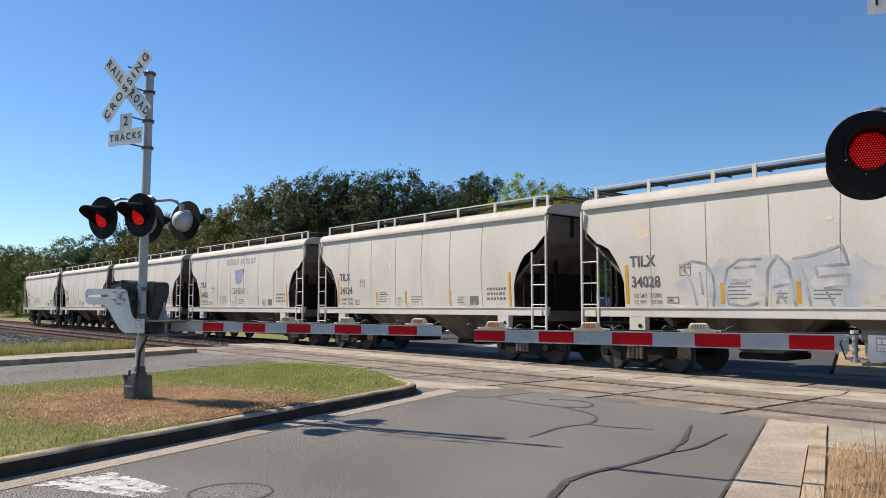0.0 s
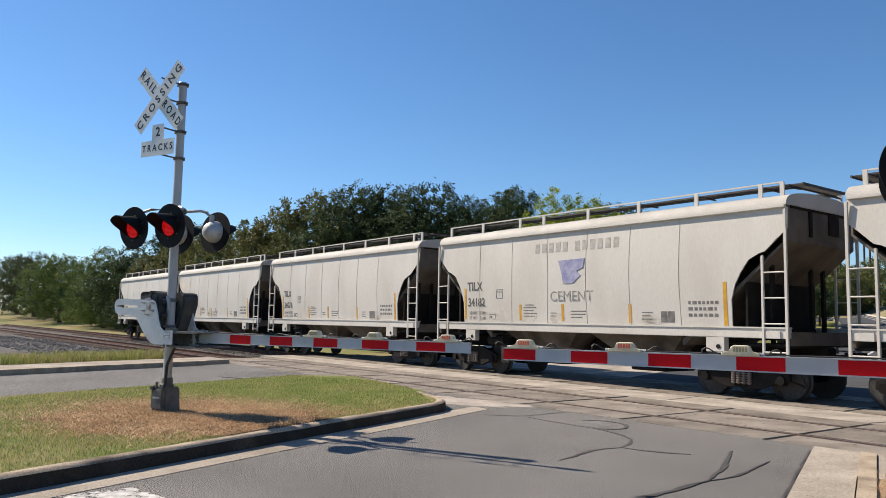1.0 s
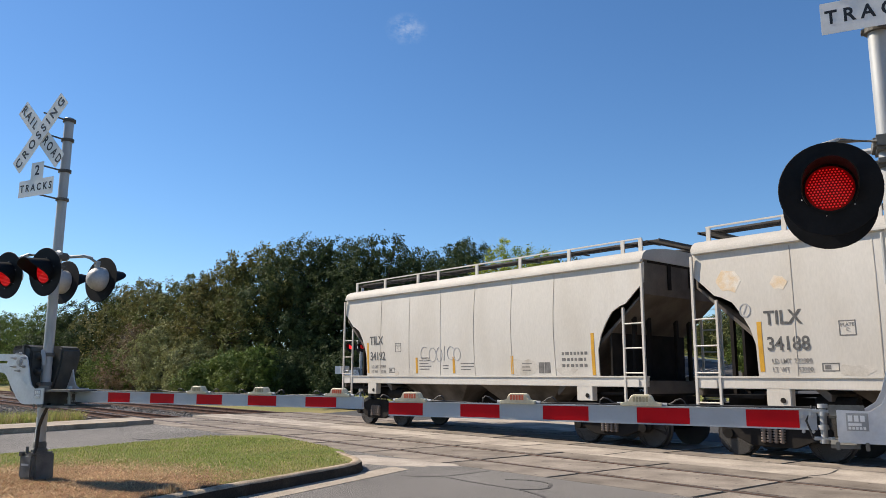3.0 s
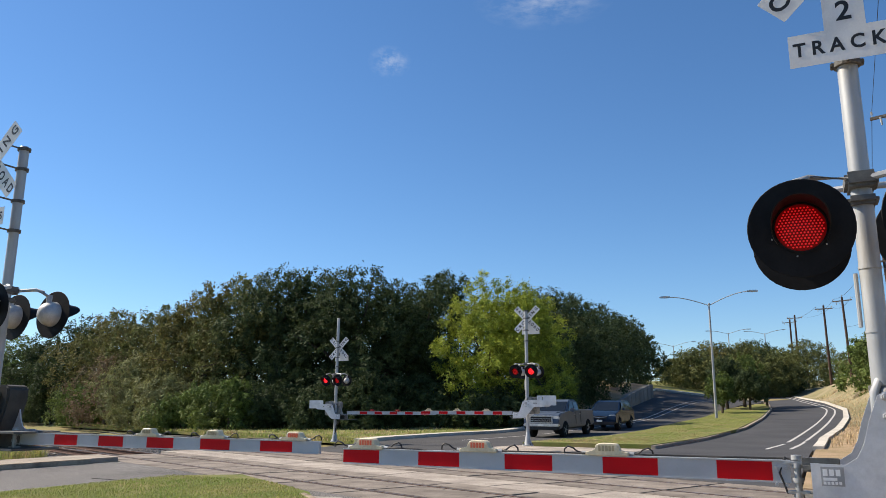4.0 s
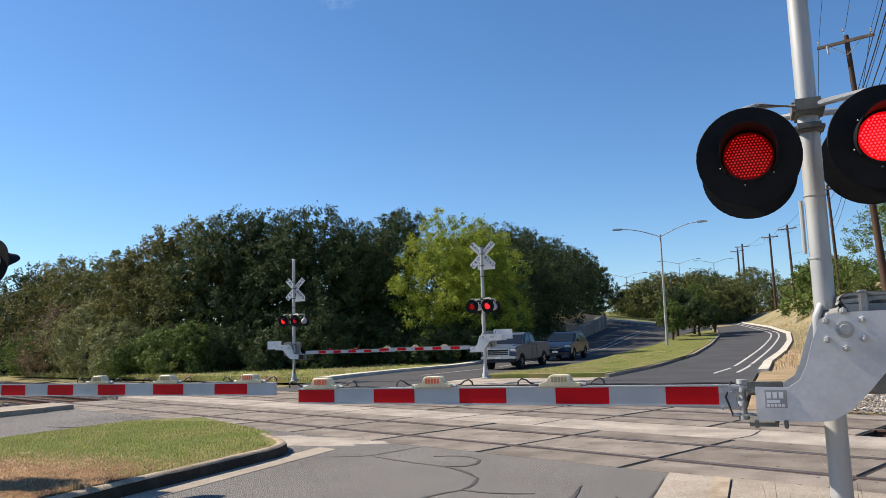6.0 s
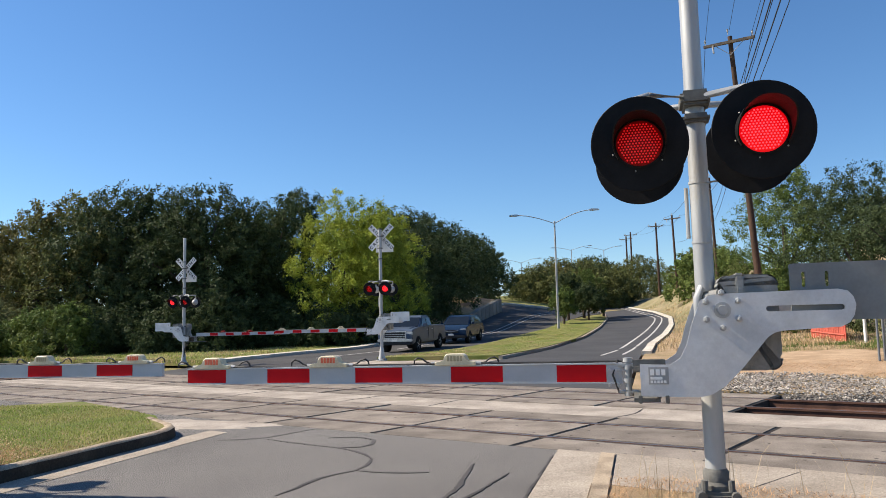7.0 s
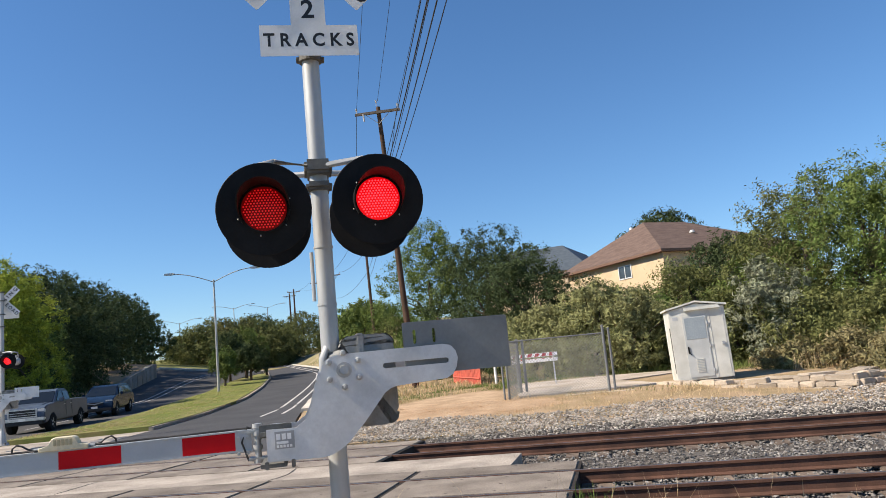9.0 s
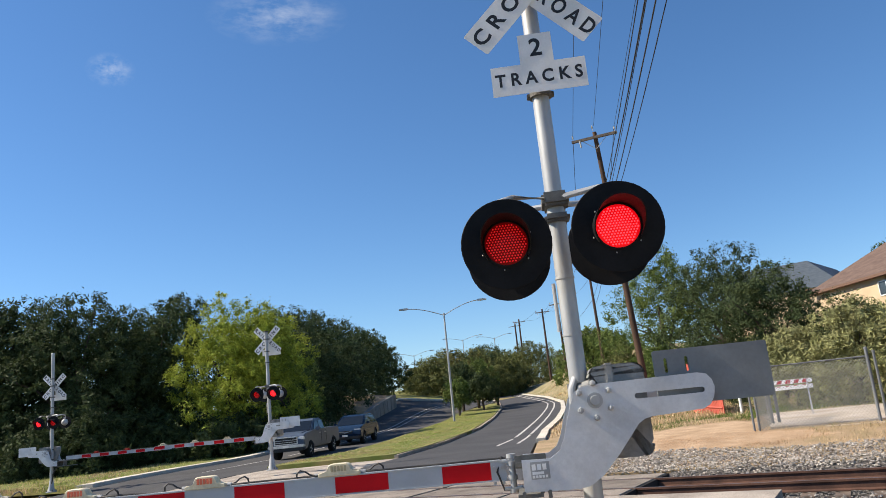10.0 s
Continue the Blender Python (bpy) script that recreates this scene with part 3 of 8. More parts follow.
    # gate mechanism
    h = hand
    pz = 1.48
    flip = Matrix.Diagonal((-h, 1, 1, 1))
    at = pose(.015 * -h, 0, pz)
    bm = bmesh.new()
    prism(bm, rounded(.035, .40, -.36, .235, .07), -.21, .19, at @ flip)
    bmesh.ops.bevel(bm, geom=[e for e in bm.edges if e.calc_length() > .3], offset=.03, segments=2, affect="EDGES")
    mech = part("mechanism_case", bm, case or M_CASE, mast, "dull grey cast mechanism case", smooth=True)
    if h > 0:
        bm = bmesh.new()
        prism(bm, [(-.17, .20), (-.12, .235), (.06, .235), (.06, -.36), (-.02, -.36), (-.09, -.20), (-.17, .05)], .085, .38, at @ flip)
        bmesh.ops.bevel(bm, geom=list(bm.edges), offset=.025, segments=2, affect="EDGES")
        part("motor_case", bm, case or M_CASE, mech, smooth=True)
    bm = bmesh.new()
    box(bm, .15, .20, -.218, .198, .09, .247, at @ flip, .008)
    box(bm, .15, .20, -.226, -.20, -.35, .235, at @ flip, .008)
    part("case_strap", bm, case or M_CASE, mech)
    for zz in (.10, -.10):
        for yy in (-.10, .06):
            bm = bmesh.new()
            cyl(bm, at @ flip @ Vector((.04, yy, zz)), at @ flip @ Vector((-.005, yy, zz)), .052, .040, 14)
            bmesh.ops.create_uvsphere(bm, u_segments=10, v_segments=6, radius=.034, matrix=at @ flip @ pose(-.008, yy, zz))
            part("case_boss", bm, case or M_CASE, mech, smooth=True)
    for zz in (.12, -.26):
        bm = bmesh.new()
        revolve(bm, [(.066, -.025), (.082, -.022), (.082, .022), (.066, .025)], 18, pose(0, 0, pz + zz, 90))
        box(bm, -.03, .03, -.11, -.075, pz + zz - .02, pz + zz + .02, bevel=.006)
        part("pole_clamp", bm, M_CAST, mech, smooth=True)
    bm = bmesh.new()
    tube(bm, [at @ flip @ Vector(p) for p in ((-.03, -.06, .12), (-.05, -.10, .16), (-.075, -.10, .10), (-.075, -.09, -.02))], .026, 10)
    part("conduit_elbow", bm, M_GALV, mech, "bent steel conduit", smooth=True)
    for y, holes in ((-.335, True), (.30, False)):
        bm = bmesh.new()
        plate(bm, SIDE_PLATE, [rounded(.30, .735, .0, .034, .016)] if holes else [], y, y + .014, at @ flip)
        sp = part("side_plate", bm, M_ALU, mast, "bare aluminium counterweight arm")
        bm = bmesh.new()
        for k in range(6):
            a = radians(90 + 60 * k)
            c = (.05 + .108 * math.cos(a), .015 + .108 * math.sin(a))
            yy = y - .026 if y < 0 else y + .040
            cyl(bm, at @ flip @ Vector((c[0], y + .007, c[1])), at @ flip @ Vector((c[0], yy, c[1])), .022, .017, 6)
            cyl(bm, at @ flip @ Vector((c[0], y + .007, c[1])), at @ flip @ Vector((c[0], yy - (.042 if y < 0 else -.042), c[1])), .010, .009, 8)
        cyl(bm, at @ flip @ Vector((.05, y + .007, .015)), at @ flip @ Vector((.05, y - .03 if y < 0 else y + .045, .015)), .034, .030, 14)
        cyl(bm, at @ flip @ Vector((.05, y + .007, .015)), at @ flip @ Vector((.05, y - .012 if y < 0 else y + .026, .015)), .05, .05, 18)
        tagged(part("bolts", bm, M_GALV, sp), kind="stuff")
        if holes:
            bm = bmesh.new()
            box(bm, -.406, -.286, y - .004, y + .002, -.432, -.326, at @ flip)
            nb = part("maker_plate", bm, M_GALV, sp, "small embossed maker's plate")
            bm = bmesh.new()
            for zz, tall, n in ((-.376, .036, 3), (-.402, .016, 1), (-.424, .016, 5)):
                w = .10 / n
                for xx in range(n):
                    box(bm, -.396 + xx * w, -.396 + xx * w + w * .72, y - .007, y - .004, zz, zz + tall, at @ flip)
            tagged(part("maker_lettering", bm, M_WHITE, nb), kind="stuff")
    # counterweight plate
    if weight:
        bm = bmesh.new()
        plate(bm, rounded(.45, 1.16, -.06, .285, .012, 2), [rounded(.515, .537, .14, .235, .01, 2), rounded(.645, .667, .14, .235, .01, 2)], -.305, -.28, at @ flip)
        part("counterweight", bm, M_WEIGHT if near else M_ALU, mast, "flat dull grey counterweight plate")
    # channels that carry the arm
    bm = bmesh.new()
    for zz in (-.335, -.53):
        box(bm, -.50 if hand < 0 else -.92, -.34, -.32, .30, zz - .012, zz + .012, at @ flip)
    box(bm, -.36, -.335, -.32, .30, -.52, -.34, at @ flip)
    box(bm, -.50, -.30, -.30, -.27, -.36, -.28, at @ flip, .004)
    for xx in (-.46, -.30):
        box(bm, xx - .012, xx + .012, -.345, -.325, -.55, -.50, at @ flip, .004)
    part("arm_bracket", bm, M_CAST, mast, "steel channel frame at the barrier's root")
    bm = bmesh.new()
    cyl(bm, at @ flip @ Vector((-.535, arm_y - .02, -.32)), at @ flip @ Vector((-.535, arm_y - .02, -.54)), .022, seg=12)
    for zz in (-.30, -.35, -.44, -.53):
        cyl(bm, at @ flip @ Vector((-.535, arm_y - .02, zz - .014)), at @ flip @ Vector((-.535, arm_y - .02, zz + .014)), .032, seg=12)
    box(bm, -.60, -.47, arm_y - .045, arm_y + .03, -.345, -.325, at @ flip, .004)
    box(bm, -.60, -.47, arm_y - .045, arm_y + .03, -.525, -.505, at @ flip, .004)
    for xx, zz in ((-.60, -.37), (-.60, -.47), (-.66, -.37), (-.66, -.47)):
        cyl(bm, at @ flip @ Vector((xx, arm_y - .025, zz)), at @ flip @ Vector((xx, arm_y - .045, zz)), .012, seg=6)
    part("breakaway_hinge", bm, M_GALV, mast, smooth=True)
    bm = bmesh.new()
    tube(bm, [at @ flip @ Vector(p) for p in ((-.40, -.2, -.5), (-.30, -.2, -.66), (-.16, -.14, -.80), (-.12, -.12, -1.05), (-.12, -.16, -1.15))], .022, 8) if hand > 0 else \
        tube(bm, [at @ flip @ Vector(p) for p in ((-.60, arm_y, -.30), (-.64, arm_y - .02, -.40), (-.60, arm_y - .03, -.52), (-.53, arm_y, -.53))], .007, 6)
    part("cable", bm, M_WIRE, mast)
    # barrier arm
    arm = part("barrier_arm", _arm_core(arm_root, arm_tip, h, arm_y, arm_z), M_ARM_GREY, mast, "grey and red striped barrier arm lowered across the road")
    for a0, a1 in reds:
        bm = bmesh.new()
        t0, t1 = _arm_h(a0, arm_root, arm_tip), _arm_h(a1, arm_root, arm_tip)
        for side in (-1, 1):
            y = arm_y + side * .0205
            prism(bm, [(h * a0, arm_z - t0 * .95), (h * a0, arm_z + t0 * .95), (h * a1, arm_z + t1 * .95), (h * a1, arm_z - t1 * .95)], y - .0012, y + .0012)
        part("red_stripe", bm, M_ARM_RED, arm, "red reflective stripe")
    # arm lamps and their cable
    L = arm_tip - arm_root
    for at_x, lit in zip(lamp_at, lit_arm):
        x = h * at_x
        t = _arm_h(abs(x), arm_root, arm_tip)
        bm = bmesh.new()
        zt = arm_z + t + .006
        prism(bm, [(x - .15, zt), (x + .15, zt), (x + .15, zt + .026), (x + .085, zt + .032), (x + .075, zt + .072), (x + .055, zt + .085), (x - .055, zt + .085), (x - .075, zt + .072), (x - .085, zt + .032), (x - .15, zt + .026)], arm_y - .042, arm_y + .042)
        bmesh.ops.bevel(bm, geom=list(bm.edges), offset=.005, segments=1, affect="EDGES")
        al = part("arm_lamp", bm, M_CREAM if near or not lit else M_LENS_DIM, arm, "small cream lamp housing on the barrier arm")
        for s in (-1, 1) if near else ():
            bm = bmesh.new()
            cyl(bm, (x + s * .15, arm_y, zt + .014), (x + s * .185, arm_y, zt + .014), .013, seg=8)
            part("cable_gland", bm, M_GALV, al)
            bm = bmesh.new()
            tube(bm, [(x + s * .185, arm_y, zt + .014), (x + s * .22, arm_y - .005, zt + .025), (x + s * .25, arm_y - .01, zt + .048), (x + s * .285, arm_y - .01, zt + .058), (x + s * .31, arm_y - .01, zt + .04), (x + s * .315, arm_y - .005, zt + .01)], .0065, 6)
            part("lamp_lead", bm, M_WIRE, al)
        bm = bmesh.new()
        for k in range(5):
            xx = x - .048 + .024 * k
            box(bm, xx - .008, xx + .008, arm_y - .047, arm_y + .047, zt + .032, zt + .070)
        part("arm_lamp_lens", bm, M_ARM_LAMP if lit else M_CREAM_DARK, al)
    bm = bmesh.new()
    pts = []
    for k in range(41):
        x = arm_root + L * .95 * k / 40
        t = _arm_h(x, arm_root, arm_tip)
        sag = .018 + (.02 * math.exp(-((k - 14) / 1.2) ** 2) - .03 * math.exp(-((k - 30) / 2.5) ** 2)) * (1 if near else 0)
        pts.append((h * x, arm_y + .012 * math.sin(k), arm_z + t + sag))
    tube(bm, pts, .007, 6)
    part("arm_cable", bm, M_WIRE, arm)
    return mast


M_CREAM = material("cream_plastic", (0.72, 0.63, 0.43), 0.5, 0, (0.62, 0.54, 0.36), 8)
M_CREAM_DARK = material("cream_slots", (0.40, 0.34, 0.20), 0.5)
M_ARM_LAMP = material("lit_arm_lamp", (0.55, 0.15, 0.07), 0.4, emit=((1.0, 0.08, 0.04), 0.06))
M_WEIGHT = material("dull_weight_steel", (0.22, 0.235, 0.24), 0.55, 0.4, (0.17, 0.18, 0.185), 3, 0.05, 40, 0.06)


def _arm_h(x, root, tip):
    return .062 - .010 * (x - root) / (tip - root)


def _arm_core(root, tip, h, y, z):
    """A tapering beam with a thin lip along both edges."""
    bm = bmesh.new()
    ends = []
    for x in (root, tip):
        t = _arm_h(x, root, tip)
        sec = [(-.026, t + .008), (.026, t + .008), (.026, t), (.019, t), (.019, -t), (.026, -t), (.026, -t - .008), (-.026, -t - .008), (-.026, -t), (-.019, -t), (-.019, t), (-.026, t)]
        ends.append([bm.verts.new((h * x, y + p, z + q)) for p, q in sec])
    for k in range(12):
        bm.faces.new((ends[0][k], ends[0][(k + 1) % 12], ends[1][(k + 1) % 12], ends[1][k]))
    bm.faces.new(ends[0])
    bm.faces.new(ends[1][::-1])
    return bm


def mast_pose(a, b, z):
    x, y = road(a, b)
    return pose(x, y, z, 0, 0, 23.0)


def even_reds(first, step, n):
    return tuple((first - 2 * step * k, first - 2 * step * k - step) for k in range(n))


signal_mast("galvanised crossing signal with lowered barrier on the traffic island", mast_pose(-8.26, 7.615, .15), 1,
            (M_LENS_HALF, M_LENS_HALF, M_LENS_OFF, M_LENS_OFF), 4.915, .62, arm_y=0.0, arm_z=1.07, reds=((4.60, 4.21), (3.82, 3.43), (3.055, 2.675), (2.32, 1.94), (1.597, 1.22)),
            lamp_at=(4.62, 3.60, 2.68), lit_arm=(1, 0, 0), weight=False, lamp_d=.42, sign_z=3.66, case=M_CASE_DARK)
signal_mast("galvanised crossing signal with lowered barrier on the dry verge", mast_pose(1.375, 6.664, .12), -1,
            (M_LENS_DIM, M_LENS_ON, M_LENS_OFF, M_LENS_OFF), 3.91, .56, arm_y=0.12, arm_z=1.09, reds=((3.91, 3.575), (3.22, 2.87), (2.50, 2.133), (1.765, 1.386), (1.005, .667)),
            lamp_at=(3.69, 2.71, 1.73), lit_arm=(1, 1, 0), lamp_d=.30, sign_d=-.15, sign_z=3.70, drop=(.33, .30))
signal_mast("distant crossing signal with lowered barrier on the far island", mast_pose(-8.25, 28.0, .35), -1,
            (M_LENS_DIM, M_LENS_ON, M_LENS_OFF, M_LENS_OFF), 4.29, .56, arm_z=1.14, near=False, sign_d=.12, lamp_at=(4.0, 2.8, 1.6), lit_arm=(0, 0, 0), reds=even_reds(4.29, .368, 5))
signal_mast("distant crossing signal with lowered barrier beside the woods", mast_pose(-17.8, 30.0, .21), 1,
            (M_LENS_ON, M_LENS_DIM, M_LENS_OFF, M_LENS_OFF), 4.9, .6, arm_z=1.24, near=False, sign_d=.12, top=5.35, sign_z=3.2, lamp_at=(4.6, 3.1, 1.85), lit_arm=(1, 1, 1), reds=even_reds(4.57, .368, 5))


# ---- the train ----
M_CAR = material("grimy_white_car_paint", (0.575, 0.54, 0.485), 0.55, 0, (0.47, 0.425, 0.36), 0.7, 0.06, 30, 0.06, stretch=(1.0, 1.0, 0.3), contrast=(0.46, 0.80))
M_CAR_ROOF = material("dusty_roof_paint", (0.47, 0.445, 0.405), 0.7, 0, (0.35, 0.32, 0.28), 1.1, 0.08, 30, 0.1, contrast=(0.35, 0.7))
# Dirty light paint; the shade on the car ends is put into this colour.
M_CAR_END = material("dirty_shade_toned_car_end", (0.13, 0.11, 0.09), 0.8, 0, (0.065, 0.054, 0.045), 1.5, 0.1, 30, 0.12)
# Underframe and wheels: grime, lowered further to carry the shade under the cars.
M_UNDER = material("grimy_shade_toned_underframe", (0.022, 0.019, 0.017), 0.9, 0, (0.012, 0.0105, 0.0095), 3, 0.2, 40, 0.15)
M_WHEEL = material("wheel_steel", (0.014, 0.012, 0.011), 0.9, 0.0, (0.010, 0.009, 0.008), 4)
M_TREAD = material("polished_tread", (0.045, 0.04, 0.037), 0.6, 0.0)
M_YELLOW = material("yellow_reflector", (0.62, 0.33, 0.025), 0.4, 0, (0.50, 0.26, 0.02), 5)
M_STENCIL = material("grey_stencil_paint", (0.10, 0.095, 0.09), 0.7, 0, (0.18, 0.17, 0.16), 10)
M_STENCIL_PALE = material("faded_stencil_paint", (0.30, 0.28, 0.255), 0.7, 0, (0.42, 0.39, 0.35), 10)
M_BLUE = material("faded_blue_paint", (0.20, 0.20, 0.36), 0.6, 0, (0.34, 0.34, 0.45), 6)
M_SPRAY = material("blue_spray_paint", (0.36, 0.40, 0.44), 0.6, 0, (0.53, 0.505, 0.465), 1.6, 0.03, 30, 0.05, contrast=(0.36, 0.62))
M_SPRAY_PALE = material("whitish_spray_paint", (0.56, 0.54, 0.53), 0.6, 0, (0.46, 0.46, 0.50), 2.5)
M_SPRAY_DARK = material("grey_spray_paint", (0.17, 0.18, 0.20), 0.6, 0, (0.42, 0.41, 0.40), 2.2)
M_RUST = material("rust_stain", (0.62, 0.47, 0.30), 0.8, 0, (0.66, 0.60, 0.52), 5, contrast=(0.4, 0.6))
CAR_L, CAR_PITCH = 11.70, 12.88
CUT = ((0.0, 3.56), (0.02, 3.53), (0.25, 3.33), (0.48, 3.11), (0.62, 3.07), (0.85, 2.95), (1.04, 2.69), (1.18, 2.43), (1.27, 2.12), (1.28, 1.7), (1.28, 1.52))


def side_y(z):
    """Half width of the bulging side at a height."""
    return 1.50 + .055 * math.sin(math.pi * min(max((z - 1.5) / 2.6, 0), 1))


def on_side(bm, x0, x1, z0, z1, proud=.003, n=1, s=-1):
    """A thin patch that follows the near side."""
    for k in range(n):
        za, zb = z0 + (z1 - z0) * k / n, z0 + (z1 - z0) * (k + 1) / n
        v = [bm.verts.new((x, s * (side_y(z) + proud), z)) for x, z in ((x0, za), (x1, za), (x1, zb), (x0, zb))]
        w = [bm.verts.new((x, s * (side_y(z) - .004), z)) for x, z in ((x0, za), (x1, za), (x1, zb), (x0, zb))]
        bm.faces.new(v)
        for i in range(4):
            bm.faces.new((v[i], v[(i + 1) % 4], w[(i + 1) % 4], w[i]))


def hopper_car():
    car = thing("hopper_car", "grimy white covered hopper railway car rolling past", "railway car", group="hopper cars of the train")
    xs = [c[0] for c in CUT[:-2]] + [1.275, 1.28] + [1.6 + (CAR_L - 3.2) * k / 16 for k in range(17)] + [CAR_L - 1.28, CAR_L - 1.275] + [CAR_L - c[0] for c in CUT[:-2][::-1]]
    cx, cz = [c[0] for c in CUT], [c[1] for c in CUT]
    for s in (-1, 1):
        bm = bmesh.new()
        cols = []
        for x in xs:
            e = min(x, CAR_L - x)
            low = float(np.interp(e, cx, cz)) if e < 1.275 else 1.52
            cols.append([bm.verts.new((x, s * side_y(low + (3.99 - low) * k / 8), low + (3.99 - low) * k / 8)) for k in range(9)])
        for a, b in zip(cols, cols[1:]):
            for k in range(8):
                bm.faces.new((a[k], b[k], b[k + 1], a[k + 1]))
        bmesh.ops.recalc_face_normals(bm, faces=bm.faces)
        bmesh.ops.solidify(bm, geom=list(bm.faces), thickness=.03 * (1 if s > 0 else 1))
        sh = part("side_sheet", bm, M_CAR, car, "off-white curved side panel with rust and dirt", smooth=True)
        for x in (2.01, 3.44, 4.87, 6.31, 7.71, 9.14):
            bm = bmesh.new()
            edge = []
            for k in range(9):
                z = 1.54 + .30 * k
                u = x + .030 * math.sin(math.pi * k / 8) * (1 if x < CAR_L / 2 else -1)
                edge.append([bm.verts.new((u + o, s * (side_y(z) + p), z)) for o, p in ((-.011, -.004), (-.008, .006), (.008, .006), (.011, -.004))])
            for a, b in zip(edge, edge[1:]):
                for k in range(3):
                    bm.faces.new((a[k], a[k + 1], b[k + 1], b[k]))
            part("weld_seam", bm, M_SEAM, sh)
        bm = bmesh.new()
        box(bm, .02, CAR_L - .02, s * 1.49, s * 1.585, 3.985, 4.055, bevel=.012)
        part("eave_rail", bm, M_CAR, car)
        bm = bmesh.new()
        box(bm, 0, CAR_L, s * 1.44, s * 1.575, 1.30, 1.535, bevel=.012)
        box(bm, 0, CAR_L, s * 1.42, s * 1.60, 1.505, 1.535)
        sill = part("side_sill", bm, M_CAR, car, "long white side sill")
        for x in (1.66, CAR_L - 1.66):
            bm = bmesh.new()
            box(bm, x - .23, x + .23, s * 1.40, s * 1.57, .98, 1.32, bevel=.015)
            jp = part("jacking_pad", bm, M_CAR, sill)
            bm = bmesh.new()
            cyl(bm, (x + .08, s * 1.56, 1.10), (x + .08, s * 1.585, 1.10), .05, seg=14)
            part("pad_hole", bm, M_UNDER, jp)
    # roof
    bm = bmesh.new()
    prof = [(-1.56, 4.05), (-1.545, 4.11), (-1.49, 4.19), (-1.38, 4.26), (-1.1, 4.32), (-.6, 4.375), (0, 4.39), (.6, 4.375), (1.1, 4.32), (1.38, 4.26), (1.49, 4.19), (1.545, 4.11), (1.56, 4.05)]
    rings = [[bm.verts.new((x, y, z)) for y, z in prof] for x in (0.0, .06, 3, 6, 9, CAR_L - .06, CAR_L)]
    for a, b in zip(rings, rings[1:]):
        for k in range(len(prof) - 1):
            bm.faces.new((a[k], a[k + 1], b[k + 1], b[k]))
    bm.faces.new(rings[0])
    bm.faces.new(rings[-1][::-1])
    bm.faces.new([r for r in (rings[0][0], rings[-1][0], rings[-1][-1], rings[0][-1])])
    roof = part("roof", bm, M_CAR_ROOF, car, "rounded white roof", smooth=True)
    bm = bmesh.new()
    box(bm, 1.2, CAR_L - 1.2, -.38, .38, 4.37, 4.47, bevel=.03)
    part("hatch_trough", bm, M_CAR, roof)
    # running boards round the hatches: gratings, posts and edge rails
    for s in (-1, 1):
        bm = bmesh.new()
        n = int((CAR_L - .5) / .055)
        for k in range(n):
            x = .25 + (CAR_L - .5) * k / n
            box(bm, x, x + .022, s * .62, s * 1.02, 4.525, 4.55)
        for y in (.62, .75, .89, 1.02):
            box(bm, .2, CAR_L - .2, s * y - .012, s * y + .012, 4.515, 4.553)
        tagged(part("grating", bm, M_GRATE, roof, "steel grating running board"), kind="stuff")
        bm = bmesh.new()
        box(bm, .2, CAR_L - .2, s * 1.26 - .02, s * 1.26 + .02, 4.555, 4.585)
        part("edge_rail", bm, M_CAR, roof)
        for x in (.26, 1.84, 3.52, 4.48, 6.13, 7.78, 9.42, 11.0, CAR_L - .22):
            bm = bmesh.new()
            box(bm, x - .045, x + .045, s * 1.25, s * 1.29, 4.26, 4.56)
            part("board_post", bm, M_CAR, roof)
            bm = bmesh.new()
            box(bm, x - .02, x + .02, s * .5, s * 1.25, 4.49, 4.52)
            part("board_bracket", bm, M_GRATE, roof)
    for x0, x1 in ((-.12, .22), (CAR_L - .22, CAR_L + .12)):
        bm = bmesh.new()
        for k in range(30):
            y = -1.0 + 2.0 * k / 30
            box(bm, x0, x1, y, y + .025, 4.525, 4.55)
        box(bm, x0, x0 + .03, -1.05, 1.05, 4.50, 4.55)
        box(bm, x1 - .03, x1, -1.05, 1.05, 4.50, 4.55)
        tagged(part("end_grating", bm, M_GRATE, roof), kind="stuff")
    # ends: upper wall, slope sheet, posts, ladder, platform
    for end in (0, 1):
        F = Matrix.Identity(4) if end == 0 else Matrix.Translation((CAR_L, 0, 0)) @ Matrix.Diagonal((-1, 1, 1, 1))
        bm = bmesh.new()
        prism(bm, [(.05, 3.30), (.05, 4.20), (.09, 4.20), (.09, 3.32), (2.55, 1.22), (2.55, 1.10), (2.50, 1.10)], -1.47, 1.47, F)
        ew = part("end_slope", bm, M_CAR_END, car, "dirty brown sloping end sheet, coloured darker for its shade")
        bm = bmesh.new()
        prism(bm, [(.03, 4.0), (.03, 4.22), (.05, 4.22), (.05, 4.0)], -1.3, 1.3, F)
        box(bm, .02, .05, -.55, -.43, 3.45, 4.0, F)
        box(bm, .02, .05, .30, .75, 3.55, 4.15, F, .01)
        part("end_plate", bm, M_UNDER, ew)
        # Posts and bulkhead in the recess share the shade-darkened underframe colour.
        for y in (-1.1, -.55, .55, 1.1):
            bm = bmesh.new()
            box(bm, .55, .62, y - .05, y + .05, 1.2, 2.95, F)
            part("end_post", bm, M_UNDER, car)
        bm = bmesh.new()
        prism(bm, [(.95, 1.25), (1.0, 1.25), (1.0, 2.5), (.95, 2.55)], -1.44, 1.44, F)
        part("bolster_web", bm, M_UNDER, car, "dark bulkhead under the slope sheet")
        bm = bmesh.new()
        box(bm, .02, 1.3, -1.42, 1.42, 1.12, 1.18, F)
        part("end_platform", bm, M_UNDER, car)
